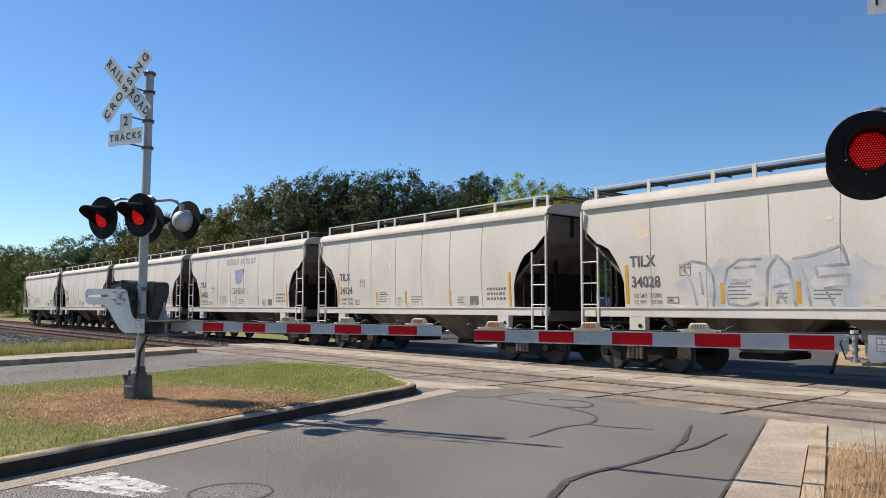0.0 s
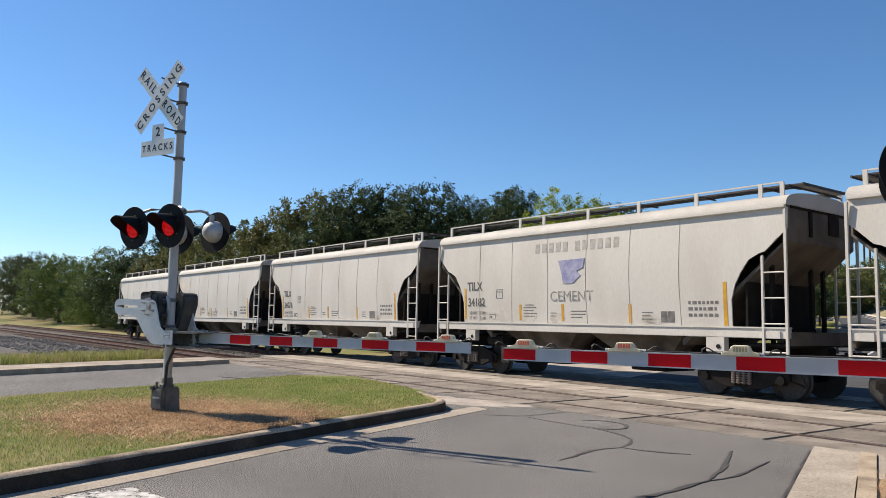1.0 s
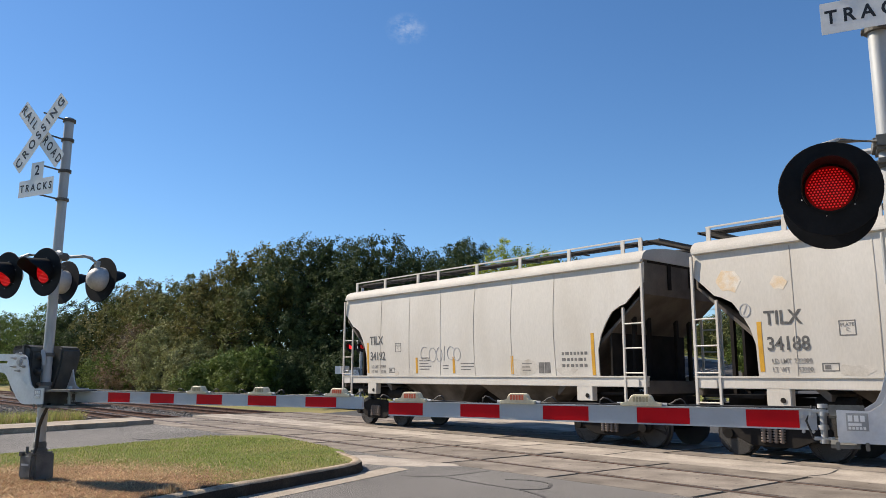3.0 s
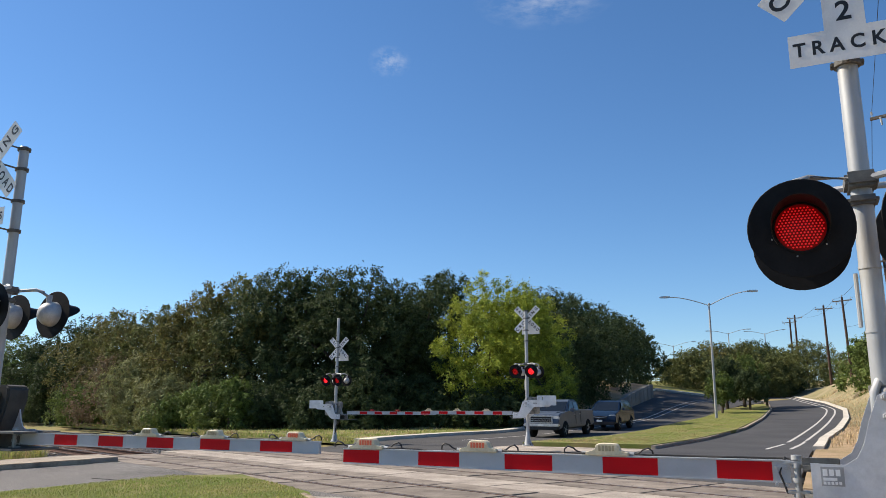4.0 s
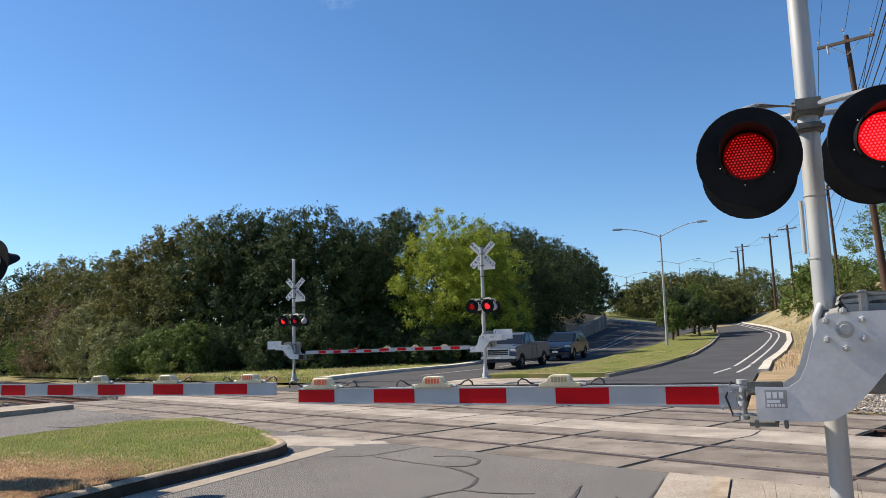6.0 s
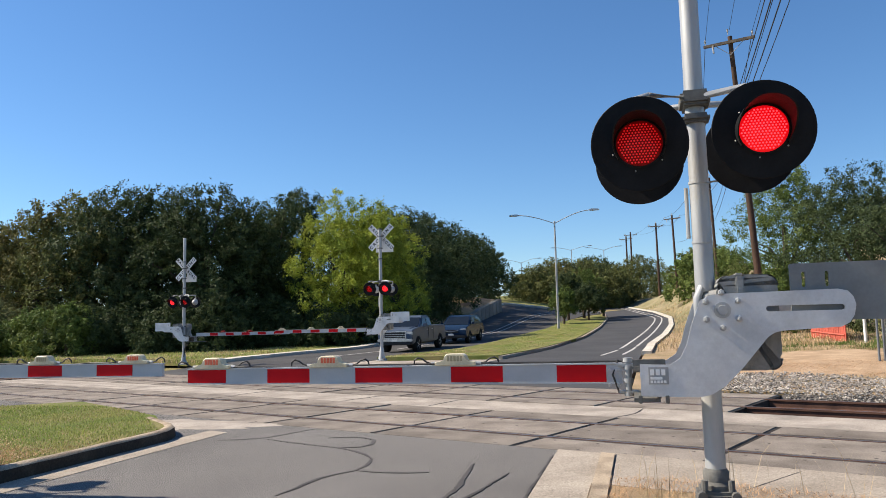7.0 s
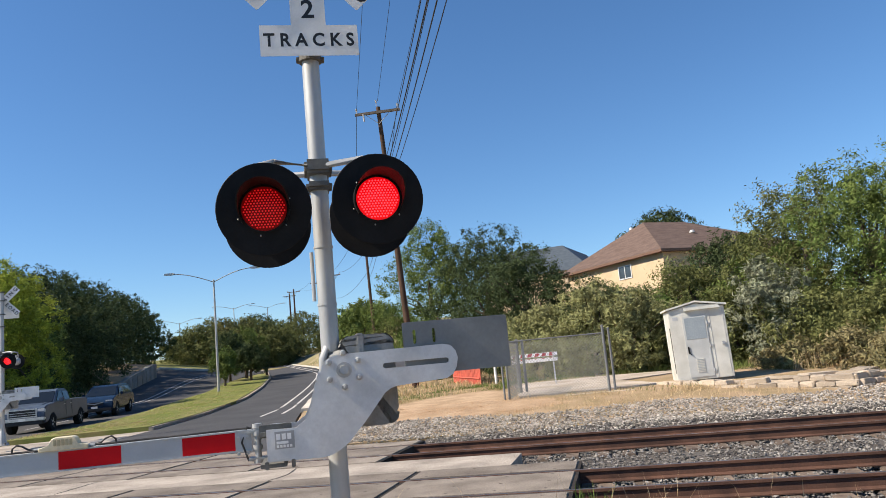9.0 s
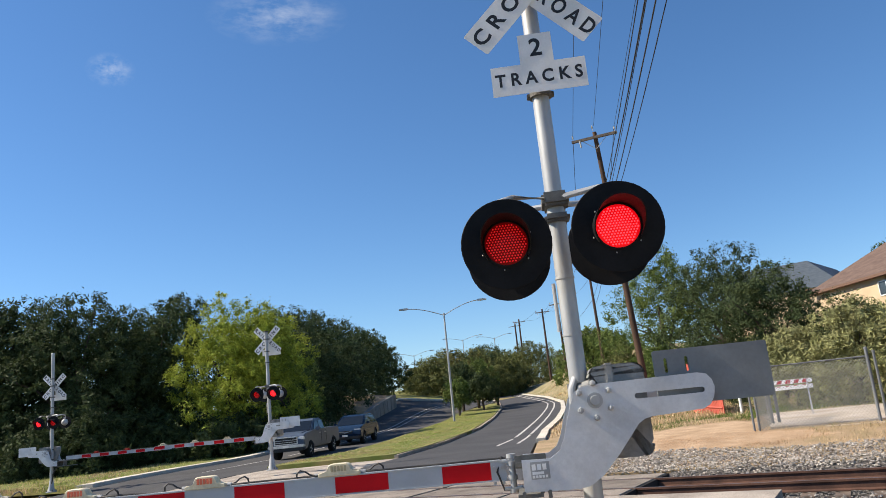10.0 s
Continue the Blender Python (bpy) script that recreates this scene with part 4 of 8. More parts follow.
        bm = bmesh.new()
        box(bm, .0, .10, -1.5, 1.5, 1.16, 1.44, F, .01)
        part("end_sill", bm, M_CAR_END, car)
        for s in (-1, 1):
            bm = bmesh.new()
            box(bm, -.012, .05, s * 1.55, s * 1.60, .92, 3.95, F, .006)
            lad = part("corner_post", bm, M_CAR, car, "white corner post with ladder")
            bm = bmesh.new()
            box(bm, .50, .555, s * 1.55, s * 1.60, .95, 3.02, F, .006)
            part("ladder_stile", bm, M_CAR, lad)
            for z in (1.02, 1.60, 2.13, 2.66):
                bm = bmesh.new()
                cyl(bm, F @ Vector((0, s * 1.585, z)), F @ Vector((.53, s * 1.585, z)), .016, seg=8)
                part("rung", bm, M_CAR, lad)
            bm = bmesh.new()
            box(bm, .16, .46, s * 1.56, s * 1.60, 1.30, 1.46, F, .005)
            part("step_bracket", bm, M_CAR, lad)
        # coupler
        bm = bmesh.new()
        box(bm, -.40, .6, -.10, .10, .78, .98, F, .02)
        box(bm, -.60, -.36, -.17, .15, .74, 1.04, F, .05)
        part("coupler", bm, M_UNDER, car, "heavy rusty coupler")
        bm = bmesh.new()
        tube(bm, [F @ Vector(p) for p in ((.1, .3, .95), (-.2, .32, .72), (-.45, .2, .58), (-.62, .1, .62))], .025, 8)
        part("brake_hose", bm, M_WIRE, car)
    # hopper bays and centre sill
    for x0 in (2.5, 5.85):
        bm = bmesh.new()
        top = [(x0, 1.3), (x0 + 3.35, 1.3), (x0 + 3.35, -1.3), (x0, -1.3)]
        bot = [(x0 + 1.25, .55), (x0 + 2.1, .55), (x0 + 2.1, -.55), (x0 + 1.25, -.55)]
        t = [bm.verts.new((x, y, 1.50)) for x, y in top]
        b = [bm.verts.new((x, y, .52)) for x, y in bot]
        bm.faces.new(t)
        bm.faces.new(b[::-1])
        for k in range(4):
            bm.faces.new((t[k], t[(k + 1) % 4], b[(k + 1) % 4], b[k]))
        hb = part("hopper_bay", bm, M_HOPPER, car, "sloping dirty discharge hopper, coloured darker for shade")
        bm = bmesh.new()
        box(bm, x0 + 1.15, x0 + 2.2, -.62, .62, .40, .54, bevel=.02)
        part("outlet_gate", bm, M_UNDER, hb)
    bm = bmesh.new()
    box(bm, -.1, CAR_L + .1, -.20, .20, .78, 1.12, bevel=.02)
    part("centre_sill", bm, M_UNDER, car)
    bm = bmesh.new()
    cyl(bm, (2.2, -1.2, 1.02), (2.9, -1.2, 1.02), .16, seg=16)
    part("brake_reservoir", bm, M_UNDER, car, smooth=True)
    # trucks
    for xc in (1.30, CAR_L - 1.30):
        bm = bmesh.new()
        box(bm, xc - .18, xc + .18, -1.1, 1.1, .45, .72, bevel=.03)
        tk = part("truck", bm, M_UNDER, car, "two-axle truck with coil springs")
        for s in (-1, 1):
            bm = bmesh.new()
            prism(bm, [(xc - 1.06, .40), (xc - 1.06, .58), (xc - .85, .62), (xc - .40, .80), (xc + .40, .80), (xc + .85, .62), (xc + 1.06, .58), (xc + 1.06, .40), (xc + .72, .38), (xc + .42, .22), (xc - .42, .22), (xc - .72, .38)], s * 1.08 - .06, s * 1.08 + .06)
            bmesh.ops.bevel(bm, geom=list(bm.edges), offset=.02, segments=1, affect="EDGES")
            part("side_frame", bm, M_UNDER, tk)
            for x in (-.16, -.04, .08, .2):
                bm = bmesh.new()
                for k in range(6):
                    cyl(bm, (xc + x - .02, s * 1.16, .32 + .05 * k), (xc + x - .02, s * 1.16, .345 + .05 * k), .055, seg=10)
                cyl(bm, (xc + x - .02, s * 1.16, .30), (xc + x - .02, s * 1.16, .62), .03, seg=8)
                tagged(part("coil_spring", bm, M_SPRING, tk), kind="stuff")
        for dx in (-.89, .89):
            for s in (-1, 1):
                bm = bmesh.new()
                y = s * .77
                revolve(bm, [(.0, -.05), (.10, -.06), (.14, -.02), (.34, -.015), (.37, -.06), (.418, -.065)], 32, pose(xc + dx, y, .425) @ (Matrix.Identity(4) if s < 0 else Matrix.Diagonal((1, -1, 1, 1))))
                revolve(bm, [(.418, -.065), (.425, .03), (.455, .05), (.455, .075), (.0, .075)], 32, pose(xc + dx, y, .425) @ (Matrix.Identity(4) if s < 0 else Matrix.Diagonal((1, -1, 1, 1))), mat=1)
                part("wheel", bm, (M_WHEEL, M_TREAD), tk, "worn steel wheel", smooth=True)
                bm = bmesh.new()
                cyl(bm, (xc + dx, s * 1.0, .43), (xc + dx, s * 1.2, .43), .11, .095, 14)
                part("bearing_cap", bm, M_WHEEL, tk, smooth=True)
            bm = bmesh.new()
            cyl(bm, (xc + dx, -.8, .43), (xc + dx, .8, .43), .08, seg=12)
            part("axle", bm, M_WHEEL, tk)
    # reflectors, stencils
    for x, z0, z1 in ((1.36, 1.62, 2.55), (3.82, 1.6, 2.05), (5.46, 1.6, 2.05), (7.70, 1.58, 2.03), (CAR_L - 1.42, 1.55, 2.5)):
        bm = bmesh.new()
        on_side(bm, x - .045, x + .045, z0, z1, .005, 3)
        part("yellow_reflector", bm, M_YELLOW, car, "yellow reflective strip")

    def bars(name, rows, mat):
        bm = bmesh.new()
        for x0, x1, z0, z1 in rows:
            on_side(bm, x0, x1, z0, z1, .004)
        tagged(part(name, bm, mat, car), kind="stuff")

    rnd = random.Random(8)
    small = []
    for xa, xb, zs in ((3.95, 4.5, (1.95, 1.87, 1.79, 1.71)), (5.75, 6.3, (1.85, 1.77, 1.69)), (8.05, 8.4, (1.82, 1.74, 1.66)), (5.0, 5.3, (1.8, 1.72))):
        small += [(xa, xb - rnd.uniform(0, .15), z, z + .025) for z in zs]
    for z in (2.02, 1.88, 1.74):
        x = 9.35
        while x < 10.05:
            w = rnd.uniform(.05, .12)
            small.append((x, x + w, z, z + .07))
            x += w + .045
    small += [(2.80, 3.08, 2.235, 2.25), (2.80, 3.08, 2.485, 2.50), (2.80, 2.815, 2.25, 2.485), (3.065, 3.08, 2.25, 2.485), (2.45, 2.75, 1.62, 1.64), (2.45, 2.75, 1.75, 1.77), (2.45, 2.47, 1.62, 1.77), (2.73, 2.75, 1.62, 1.77), (2.5, 2.6, 1.66, 1.73)]
    bars("small_stencil", small, M_STENCIL)
    bars("stencil_panel", [(8.60, 8.77, 1.60, 1.86), (8.79, 8.97, 1.60, 1.86)], M_STENCIL)
    writing("PLATE\nC", .085, M_STENCIL, car, pose(2.94, -side_y(2.37) - .006, 2.38, 90), "plate_mark")
    writing("WARNING", .075, M_STENCIL, car, pose(4.2, -side_y(2.05) - .006, 2.03, 90), "warning_stencil")
    return car


M_SEAM = material("grimy_seam", (0.36, 0.32, 0.27), 0.8, 0, (0.55, 0.51, 0.45), 1.3)
M_GRATE = material("galvanised_grating", (0.075, 0.07, 0.066), 0.75, 0.2, (0.05, 0.046, 0.043), 5)
# Dusty hopper paint, with the shade beneath the body put into its colour.
M_HOPPER = material("dusty_shade_toned_hopper", (0.15, 0.13, 0.11), 0.85, 0, (0.05, 0.043, 0.036), 1.2)
M_SPRING = material("rusty_spring", (0.22, 0.17, 0.14), 0.7, 0.2)

CAR_LABELS = ("grimy white covered hopper car with blue-grey graffiti along its flank", "grimy white covered hopper car with a rust patch",
              "white covered hopper car with a faded blue emblem on its side", "clean white covered hopper car with dark stencils",
              "white covered hopper car with scribbled marks and pink stain", "last white covered hopper car with a small spray tag")
TRAIN_Y, TRAIN_V, TRAIN_X0 = 16.60, 18.42, -76.1
first_car = hopper_car()
cars = [first_car] + [copy_thing(first_car, pose(0, TRAIN_Y, 0)) for _ in range(5)]
for k, c in enumerate(cars):
    c["label"] = CAR_LABELS[k]


def patch(car, name, rects, mat, label=""):
    bm = bmesh.new()
    for x0, x1, z0, z1 in rects:
        on_side(bm, x0, x1, z0, z1, .0045, 2)
    return tagged(part(name, bm, mat, car, label), kind="stuff")


def stroke(bm, pts, w):
    """A painted line on the near side."""
    fine = []
    for (x0, z0), (x1, z1) in zip(pts, pts[1:]):
        n = max(1, int(math.dist((x0, z0), (x1, z1)) / .08))
        fine += [(x0 + (x1 - x0) * k / n, z0 + (z1 - z0) * k / n) for k in range(n)]
    fine.append(pts[-1])
    row = []
    for k, (x, z) in enumerate(fine):
        a, b = fine[max(k - 1, 0)], fine[min(k + 1, len(fine) - 1)]
        dx, dz = b[0] - a[0], b[1] - a[1]
        q = math.hypot(dx, dz) or 1
        n = (-dz / q * w / 2, dx / q * w / 2)
        row.append([bm.verts.new((x + n[0] * s, -side_y(z + n[1] * s) - .006, z + n[1] * s)) for s in (-1, 1)] + [bm.verts.new((x + n[0] * s, -side_y(z + n[1] * s) + .004, z + n[1] * s)) for s in (1, -1)])
    for a, b in zip(row, row[1:]):
        for i in range(4):
            bm.faces.new((a[i], a[(i + 1) % 4], b[(i + 1) % 4], b[i]))
    bm.faces.new(row[0])
    bm.faces.new(row[-1][::-1])


def arc(cx, cz, rx, rz, a0, a1, n=10):
    return [(cx + rx * math.cos(radians(a0 + (a1 - a0) * k / n)), cz + rz * math.sin(radians(a0 + (a1 - a0) * k / n))) for k in range(n + 1)]


def wash(car, name, x0, x1, z0, z1, mat, seed, label=""):
    """A smeared coat of paint with a wandering outline."""
    rnd = random.Random(seed)
    n = max(4, int((x1 - x0) / .14))
    bm = bmesh.new()
    cols = []
    lo, hi = z0, z1
    for k in range(n + 1):
        x, e = x0 + (x1 - x0) * k / n, min(1.0, 4.0 * min(k, n - k) / n + .08)
        mid = (z0 + z1) / 2
        lo, hi = mid + (z0 - mid) * e * rnd.uniform(.78, 1.05), mid + (z1 - mid) * e * rnd.uniform(.72, 1.08)
        cols.append([bm.verts.new((x, -side_y(z) - .0035, z)) for z in [lo + (hi - lo) * k / 6 for k in range(7)]])
    for a, b in zip(cols, cols[1:]):
        for k in range(6):
            bm.faces.new((a[k], b[k], b[k + 1], a[k + 1]))
    rim = [c[0] for c in cols] + cols[-1][1:-1] + [c[-1] for c in cols[::-1]] + cols[0][-2:0:-1]
    low = [bm.verts.new((v.co.x, v.co.y + .006, v.co.z)) for v in rim]
    for k in range(len(rim)):
        j = (k + 1) % len(rim)
        bm.faces.new((rim[k], rim[j], low[j], low[k]))
    return tagged(part(name, bm, mat, car, label), kind="stuff")


FLEET = ("34028", "34124", "34182", "34076", "34188", "34192")


def stencil(car, text, x, z, tall, mat, squeeze=1.0, bold=.004):
    """Painted letters that start at x on the near side."""
    writing(text, tall * 1.40, mat, car, pose(x, -side_y(z) - .006, z, 90), "stencil", "LEFT", .001, bold, squeeze)


def paint_on_cars():
    a, b, c, d, e, g = cars
    for car, number in zip(cars, FLEET):
        stencil(car, "TILX", 1.46, 2.60, .26, M_MARK, .94, .006)
        stencil(car, number, 1.48, 2.12, .25, M_MARK, .92, .006)
        for word, x, z in (("LD LMT", 1.55, 1.81), ("232800", 1.97, 1.81), ("LT WT", 1.55, 1.655), ("53200", 2.03, 1.655)):
            stencil(car, word, x, z, .085, M_MARK_PALE, .9, .002)
    wash(a, "graffiti_wash", 2.65, 7.55, 1.50, 2.58, M_SPRAY, 3, "smeared pale blue spray paint")
    for x0, x1 in ((2.95, 3.62), (4.05, 4.72), (4.85, 5.3), (5.7, 6.15)):
        wash(a, "graffiti_fill", x0, x1, 1.62, 2.42, M_SPRAY_PALE, int(x0 * 10), "whitish spray fill of a letter")
    bm = bmesh.new()
    for pts in ([(2.80, 2.46), (3.12, 2.56), (3.45, 2.48), (3.62, 2.2), (3.64, 1.86), (3.58, 1.56)], [(2.86, 2.42), (3.08, 2.1), (3.2, 1.58)], [(3.3, 2.3), (3.36, 1.8)],
                [(4.72, 2.52), (4.25, 2.54), (3.95, 2.34), (3.86, 1.98), (3.96, 1.6), (4.3, 1.55), (4.62, 1.62)], [(4.05, 2.1), (4.5, 2.1)], [(4.1, 2.36), (4.6, 2.38)],
                [(4.78, 1.55), (4.84, 2.3), (5.06, 2.58), (5.28, 2.34), (5.38, 1.55)], [(4.92, 1.94), (5.3, 2.0)], [(5.0, 1.6), (5.08, 1.86), (5.2, 1.6)],
                [(5.36, 2.5), (5.8, 2.56), (6.3, 2.72), (6.42, 2.34), (5.8, 2.34), (5.84, 2.12), (6.42, 2.16), (6.38, 1.94), (5.96, 1.9), (6.12, 1.56)], [(5.5, 2.38), (5.62, 1.9), (5.68, 1.56)]):
        stroke(bm, pts, .055)
    tagged(part("graffiti_outline", bm, M_SPRAY_DARK, a, "dark grey sprayed outline"), kind="stuff")
    wash(a, "rust_stain", 1.62, 2.02, 3.14, 3.36, M_RUST, 5)
    wash(a, "rust_stain", 6.0, 6.16, 3.2, 3.3, M_RUST, 6)
    wash(b, "rust_stain", 4.50, 4.72, 2.80, 3.15, M_RUST, 7)
    wash(e, "rust_stain", .52, 1.05, 3.15, 3.62, M_RUST, 8)
    wash(e, "rust_stain", 1.62, 1.95, 3.12, 3.40, M_RUST, 9)
    for k, car in enumerate(cars):
        rnd = random.Random(90 + k)
        for _ in range(7):
            x = rnd.uniform(1.6, CAR_L - 2.2)
            wash(car, "grime_run", x, x + rnd.uniform(.25, .9), 1.54, 1.60 + rnd.uniform(.05, .35), M_GRIME, rnd.randrange(999))
    # emblem, the generic word, and bars in place of the firm's name
    bm = bmesh.new()
    prism(bm, [(5.32, 3.22), (6.25, 3.24), (6.2, 3.0), (5.98, 2.92), (6.12, 2.80), (5.85, 2.60), (5.50, 2.60), (5.45, 2.85)], -1.567, -1.53)
    part("faded_emblem", bm, M_BLUE, c, "faded blue angular emblem")
    rects = []
    for x in (4.42, 4.68, 4.94, 5.20, 5.46, 5.90, 6.16, 6.42, 6.68, 6.94, 7.20):
        rects += [(x, x + .17, 3.46, 3.72)]
    patch(c, "faded_lettering", rects, M_STENCIL_PALE)
    stencil(c, "CEMENT", 5.0, 2.25, .27, M_MARK_PALE, 1.05, .0)
    bm = bmesh.new()
    for pts in (arc(4.2, 2.15, .18, .2, 60, 300), arc(4.55, 2.12, .16, .2, 0, 360), arc(4.85, 2.12, .12, .2, 90, 400), [(5.05, 1.95), (5.08, 2.35)], arc(5.35, 2.15, .15, .18, 40, 320), arc(5.6, 2.12, .14, .18, 0, 360)):
        stroke(bm, pts, .022)
    tagged(part("spray_tag", bm, M_SPRAY_DARK, g, "thin grey spray tag"), kind="stuff")
    bm = bmesh.new()
    for pts in ([(5.0, 1.7), (5.2, 2.0)], [(5.2, 1.62), (5.3, 2.1)], [(5.9, 1.6), (6.1, 2.0), (6.25, 1.7)], [(6.3, 1.65), (6.35, 1.95)], arc(1.1, 2.78, .11, .13, 0, 360), [(1.06, 2.70), (1.14, 2.88)]):
        stroke(bm, pts, .022)
    tagged(part("scribbles", bm, M_SPRAY_DARK, e, "thin dark scribbles"), kind="stuff")
    # marker at the tail of the train
    bm = bmesh.new()
    box(bm, -.42, -.20, -.62, -.30, .98, 1.36, bevel=.02)
    tail = part("tail_marker", bm, M_CAST, g, "grey end-of-train device on the coupler")
    bm = bmesh.new()
    cyl(bm, (-.30, -.46, 1.36), (-.30, -.46, 1.46), .06, seg=14)
    part("tail_light", bm, M_LENS_HALF, tail, "small glowing red tail light")
    bm = bmesh.new()
    box(bm, -.26, -.235, -1.52, -1.18, 1.62, 1.84, bevel=.006)
    box(bm, -.25, .02, -1.40, -1.36, 1.68, 1.72)
    part("placard", bm, M_WHITE, g, "white placard on a bracket")


M_MARK = material("dark_stencil_paint", (0.045, 0.044, 0.043), 0.7, 0, (0.11, 0.105, 0.10), 14)
M_MARK_PALE = material("worn_stencil_paint", (0.13, 0.125, 0.12), 0.7, 0, (0.36, 0.335, 0.30), 9)
M_GRIME = material("brown_grime", (0.55, 0.51, 0.45), 0.8, 0, (0.36, 0.315, 0.26), 3.2, 0.05, 30, 0.1, contrast=(0.45, 0.75))
paint_on_cars()




# ---- trees and shrubs ----
def leaf_material(name, c1, c2, rough=0.7):
    m = material(name, c1, rough, 0, c2, 0.5, 0, 3, 0.15, island=0.4, contrast=(0.3, 0.7), spec=0.13)
    N, L = m.node_tree.nodes, m.node_tree.links
    b = N["Principled BSDF"]
    tr = N.new("ShaderNodeBsdfTranslucent")
    mx = N.new("ShaderNodeMixShader")
    mx.inputs[0].default_value = 0.2
    L.new(b.inputs["Base Color"].links[0].from_socket, tr.inputs[0])
    L.new(b.outputs[0], mx.inputs[1])
    L.new(tr.outputs[0], mx.inputs[2])
    L.new(mx.outputs[0], N["Material Output"].inputs[0])
    return m


LEAVES = (leaf_material("dark_oak_leaves", (0.046, 0.068, 0.028), (0.078, 0.102, 0.040)), leaf_material("far_leaves", (0.055, 0.075, 0.034), (0.080, 0.094, 0.040)),
          leaf_material("green_leaves", (0.100, 0.150, 0.035), (0.150, 0.185, 0.052)), leaf_material("olive_leaves", (0.108, 0.126, 0.040), (0.160, 0.164, 0.060)),
          leaf_material("browning_leaves", (0.180, 0.152, 0.054), (0.118, 0.138, 0.046)), leaf_material("yellow_green_leaves", (0.335, 0.370, 0.044), (0.235, 0.290, 0.044)),
          leaf_material("reddish_brush", (0.225, 0.155, 0.098), (0.165, 0.145, 0.080)), leaf_material("grey_olive_leaves", (0.275, 0.272, 0.125), (0.190, 0.205, 0.080)),
          leaf_material("silvery_leaves", (0.260, 0.270, 0.190), (0.160, 0.180, 0.095)), leaf_material("dry_brush", (0.270, 0.215, 0.115), (0.165, 0.165, 0.067)))
M_BARK = material("bark", (0.10, 0.08, 0.062), 0.95, 0, (0.055, 0.045, 0.036), 5, 0.6, 30, 0.2, stretch=(1, 1, 0.3))
TREE_WORDS = (("dark green oak tree in full leaf", "oak tree"), ("dark green broad-leaved tree", "tree"), ("green broad-leaved tree in sunlight", "tree"), ("olive green tree of the woods", "tree"),
              ("tree with brownish autumn leaves", "tree"), ("bright yellow-green tree in sunlight", "tree"), ("reddish brown brushwood shrub", "shrub"), ("pale olive shrub with feathery leaves", "shrub"),
              ("silvery grey-green shrub with feathery leaves", "shrub"), ("low dry brush in the grass", "brush"))


def foliage(rng, h, r, lo, leaf, n_clump, n_leaf):
    """Leaf blades in small sprays that clothe the billows of a crown; returns vertices, faces and spray centres."""
    lobes = []
    n_lobe = int(10 + 3.0 * r)
    for k in range(n_lobe):
        q = (k + rng.random()) / n_lobe
        prof = math.sqrt(max(0.0, 1 - ((q - 0.36) / 0.64) ** 2)) if q > 0.36 else 0.72 + 0.28 * math.sin(math.pi / 2 * q / 0.36)
        a = 2.4 * k + rng.uniform(-.6, .6)
        lr = r * rng.uniform(0.22, 0.40)
        d = max(0.0, r * prof * rng.uniform(0.82, 1.10) - lr * .72)
        lobes.append((d * math.cos(a), d * math.sin(a), h * (lo + (1 - lo) * q) - lr * .62 * q, lr))
    lobes += [(0, 0, h * (lo + .22), r * .55), (0, 0, h * .52, r * .55), (0, 0, h * .70, r * .42)]
    weight = [l[3] ** 2 for l in lobes]
    pick = rng.choices(lobes, weight, k=n_clump)
    cen, out = [], []
    for x, y, z, lr in pick:
        a, up = rng.uniform(0, 2 * math.pi), rng.uniform(-.75, 1.0)
        f = math.sqrt(1 - up * up)
        n = (f * math.cos(a), f * math.sin(a), up)
        k = lr * (rng.uniform(.80, 1.08) if rng.random() < .9 else rng.uniform(.3, .8))
        cen.append((x + n[0] * k, y + n[1] * k, max(z + n[2] * k * .85, h * lo * .6)))
        out.append(n)
    cen, out = np.array(cen), np.array(out)
    n = n_clump * n_leaf
    g = np.random.default_rng(rng.randrange(1 << 30))
    size = np.repeat((0.028 * r + 0.15) * g.uniform(0.5, 1.4, n_clump), n_leaf)
    off = g.normal(0, 0.60, (n, 3)) * size[:, None]
    pos = np.repeat(cen, n_leaf, 0) + off
    pos[:, 2] = np.maximum(pos[:, 2], 0.05)
    nrm = np.repeat(out, n_leaf, 0) * 0.75 + g.normal(0, 0.55, (n, 3))
    nrm[:, 2] += 0.25
    nrm /= np.linalg.norm(nrm, axis=1)[:, None]
    t = np.cross(nrm, g.normal(0, 1, (n, 3)))
    t /= np.linalg.norm(t, axis=1)[:, None] + 1e-9
    b = np.cross(nrm, t)
    s = (leaf * g.uniform(0.6, 1.4, n))[:, None]
    verts = np.stack([pos - t * s, pos + b * s * 0.62 + nrm * s * .15, pos + t * s], 1).reshape(-1, 3)
    return verts, np.arange(n * 3).reshape(-1, 3), cen


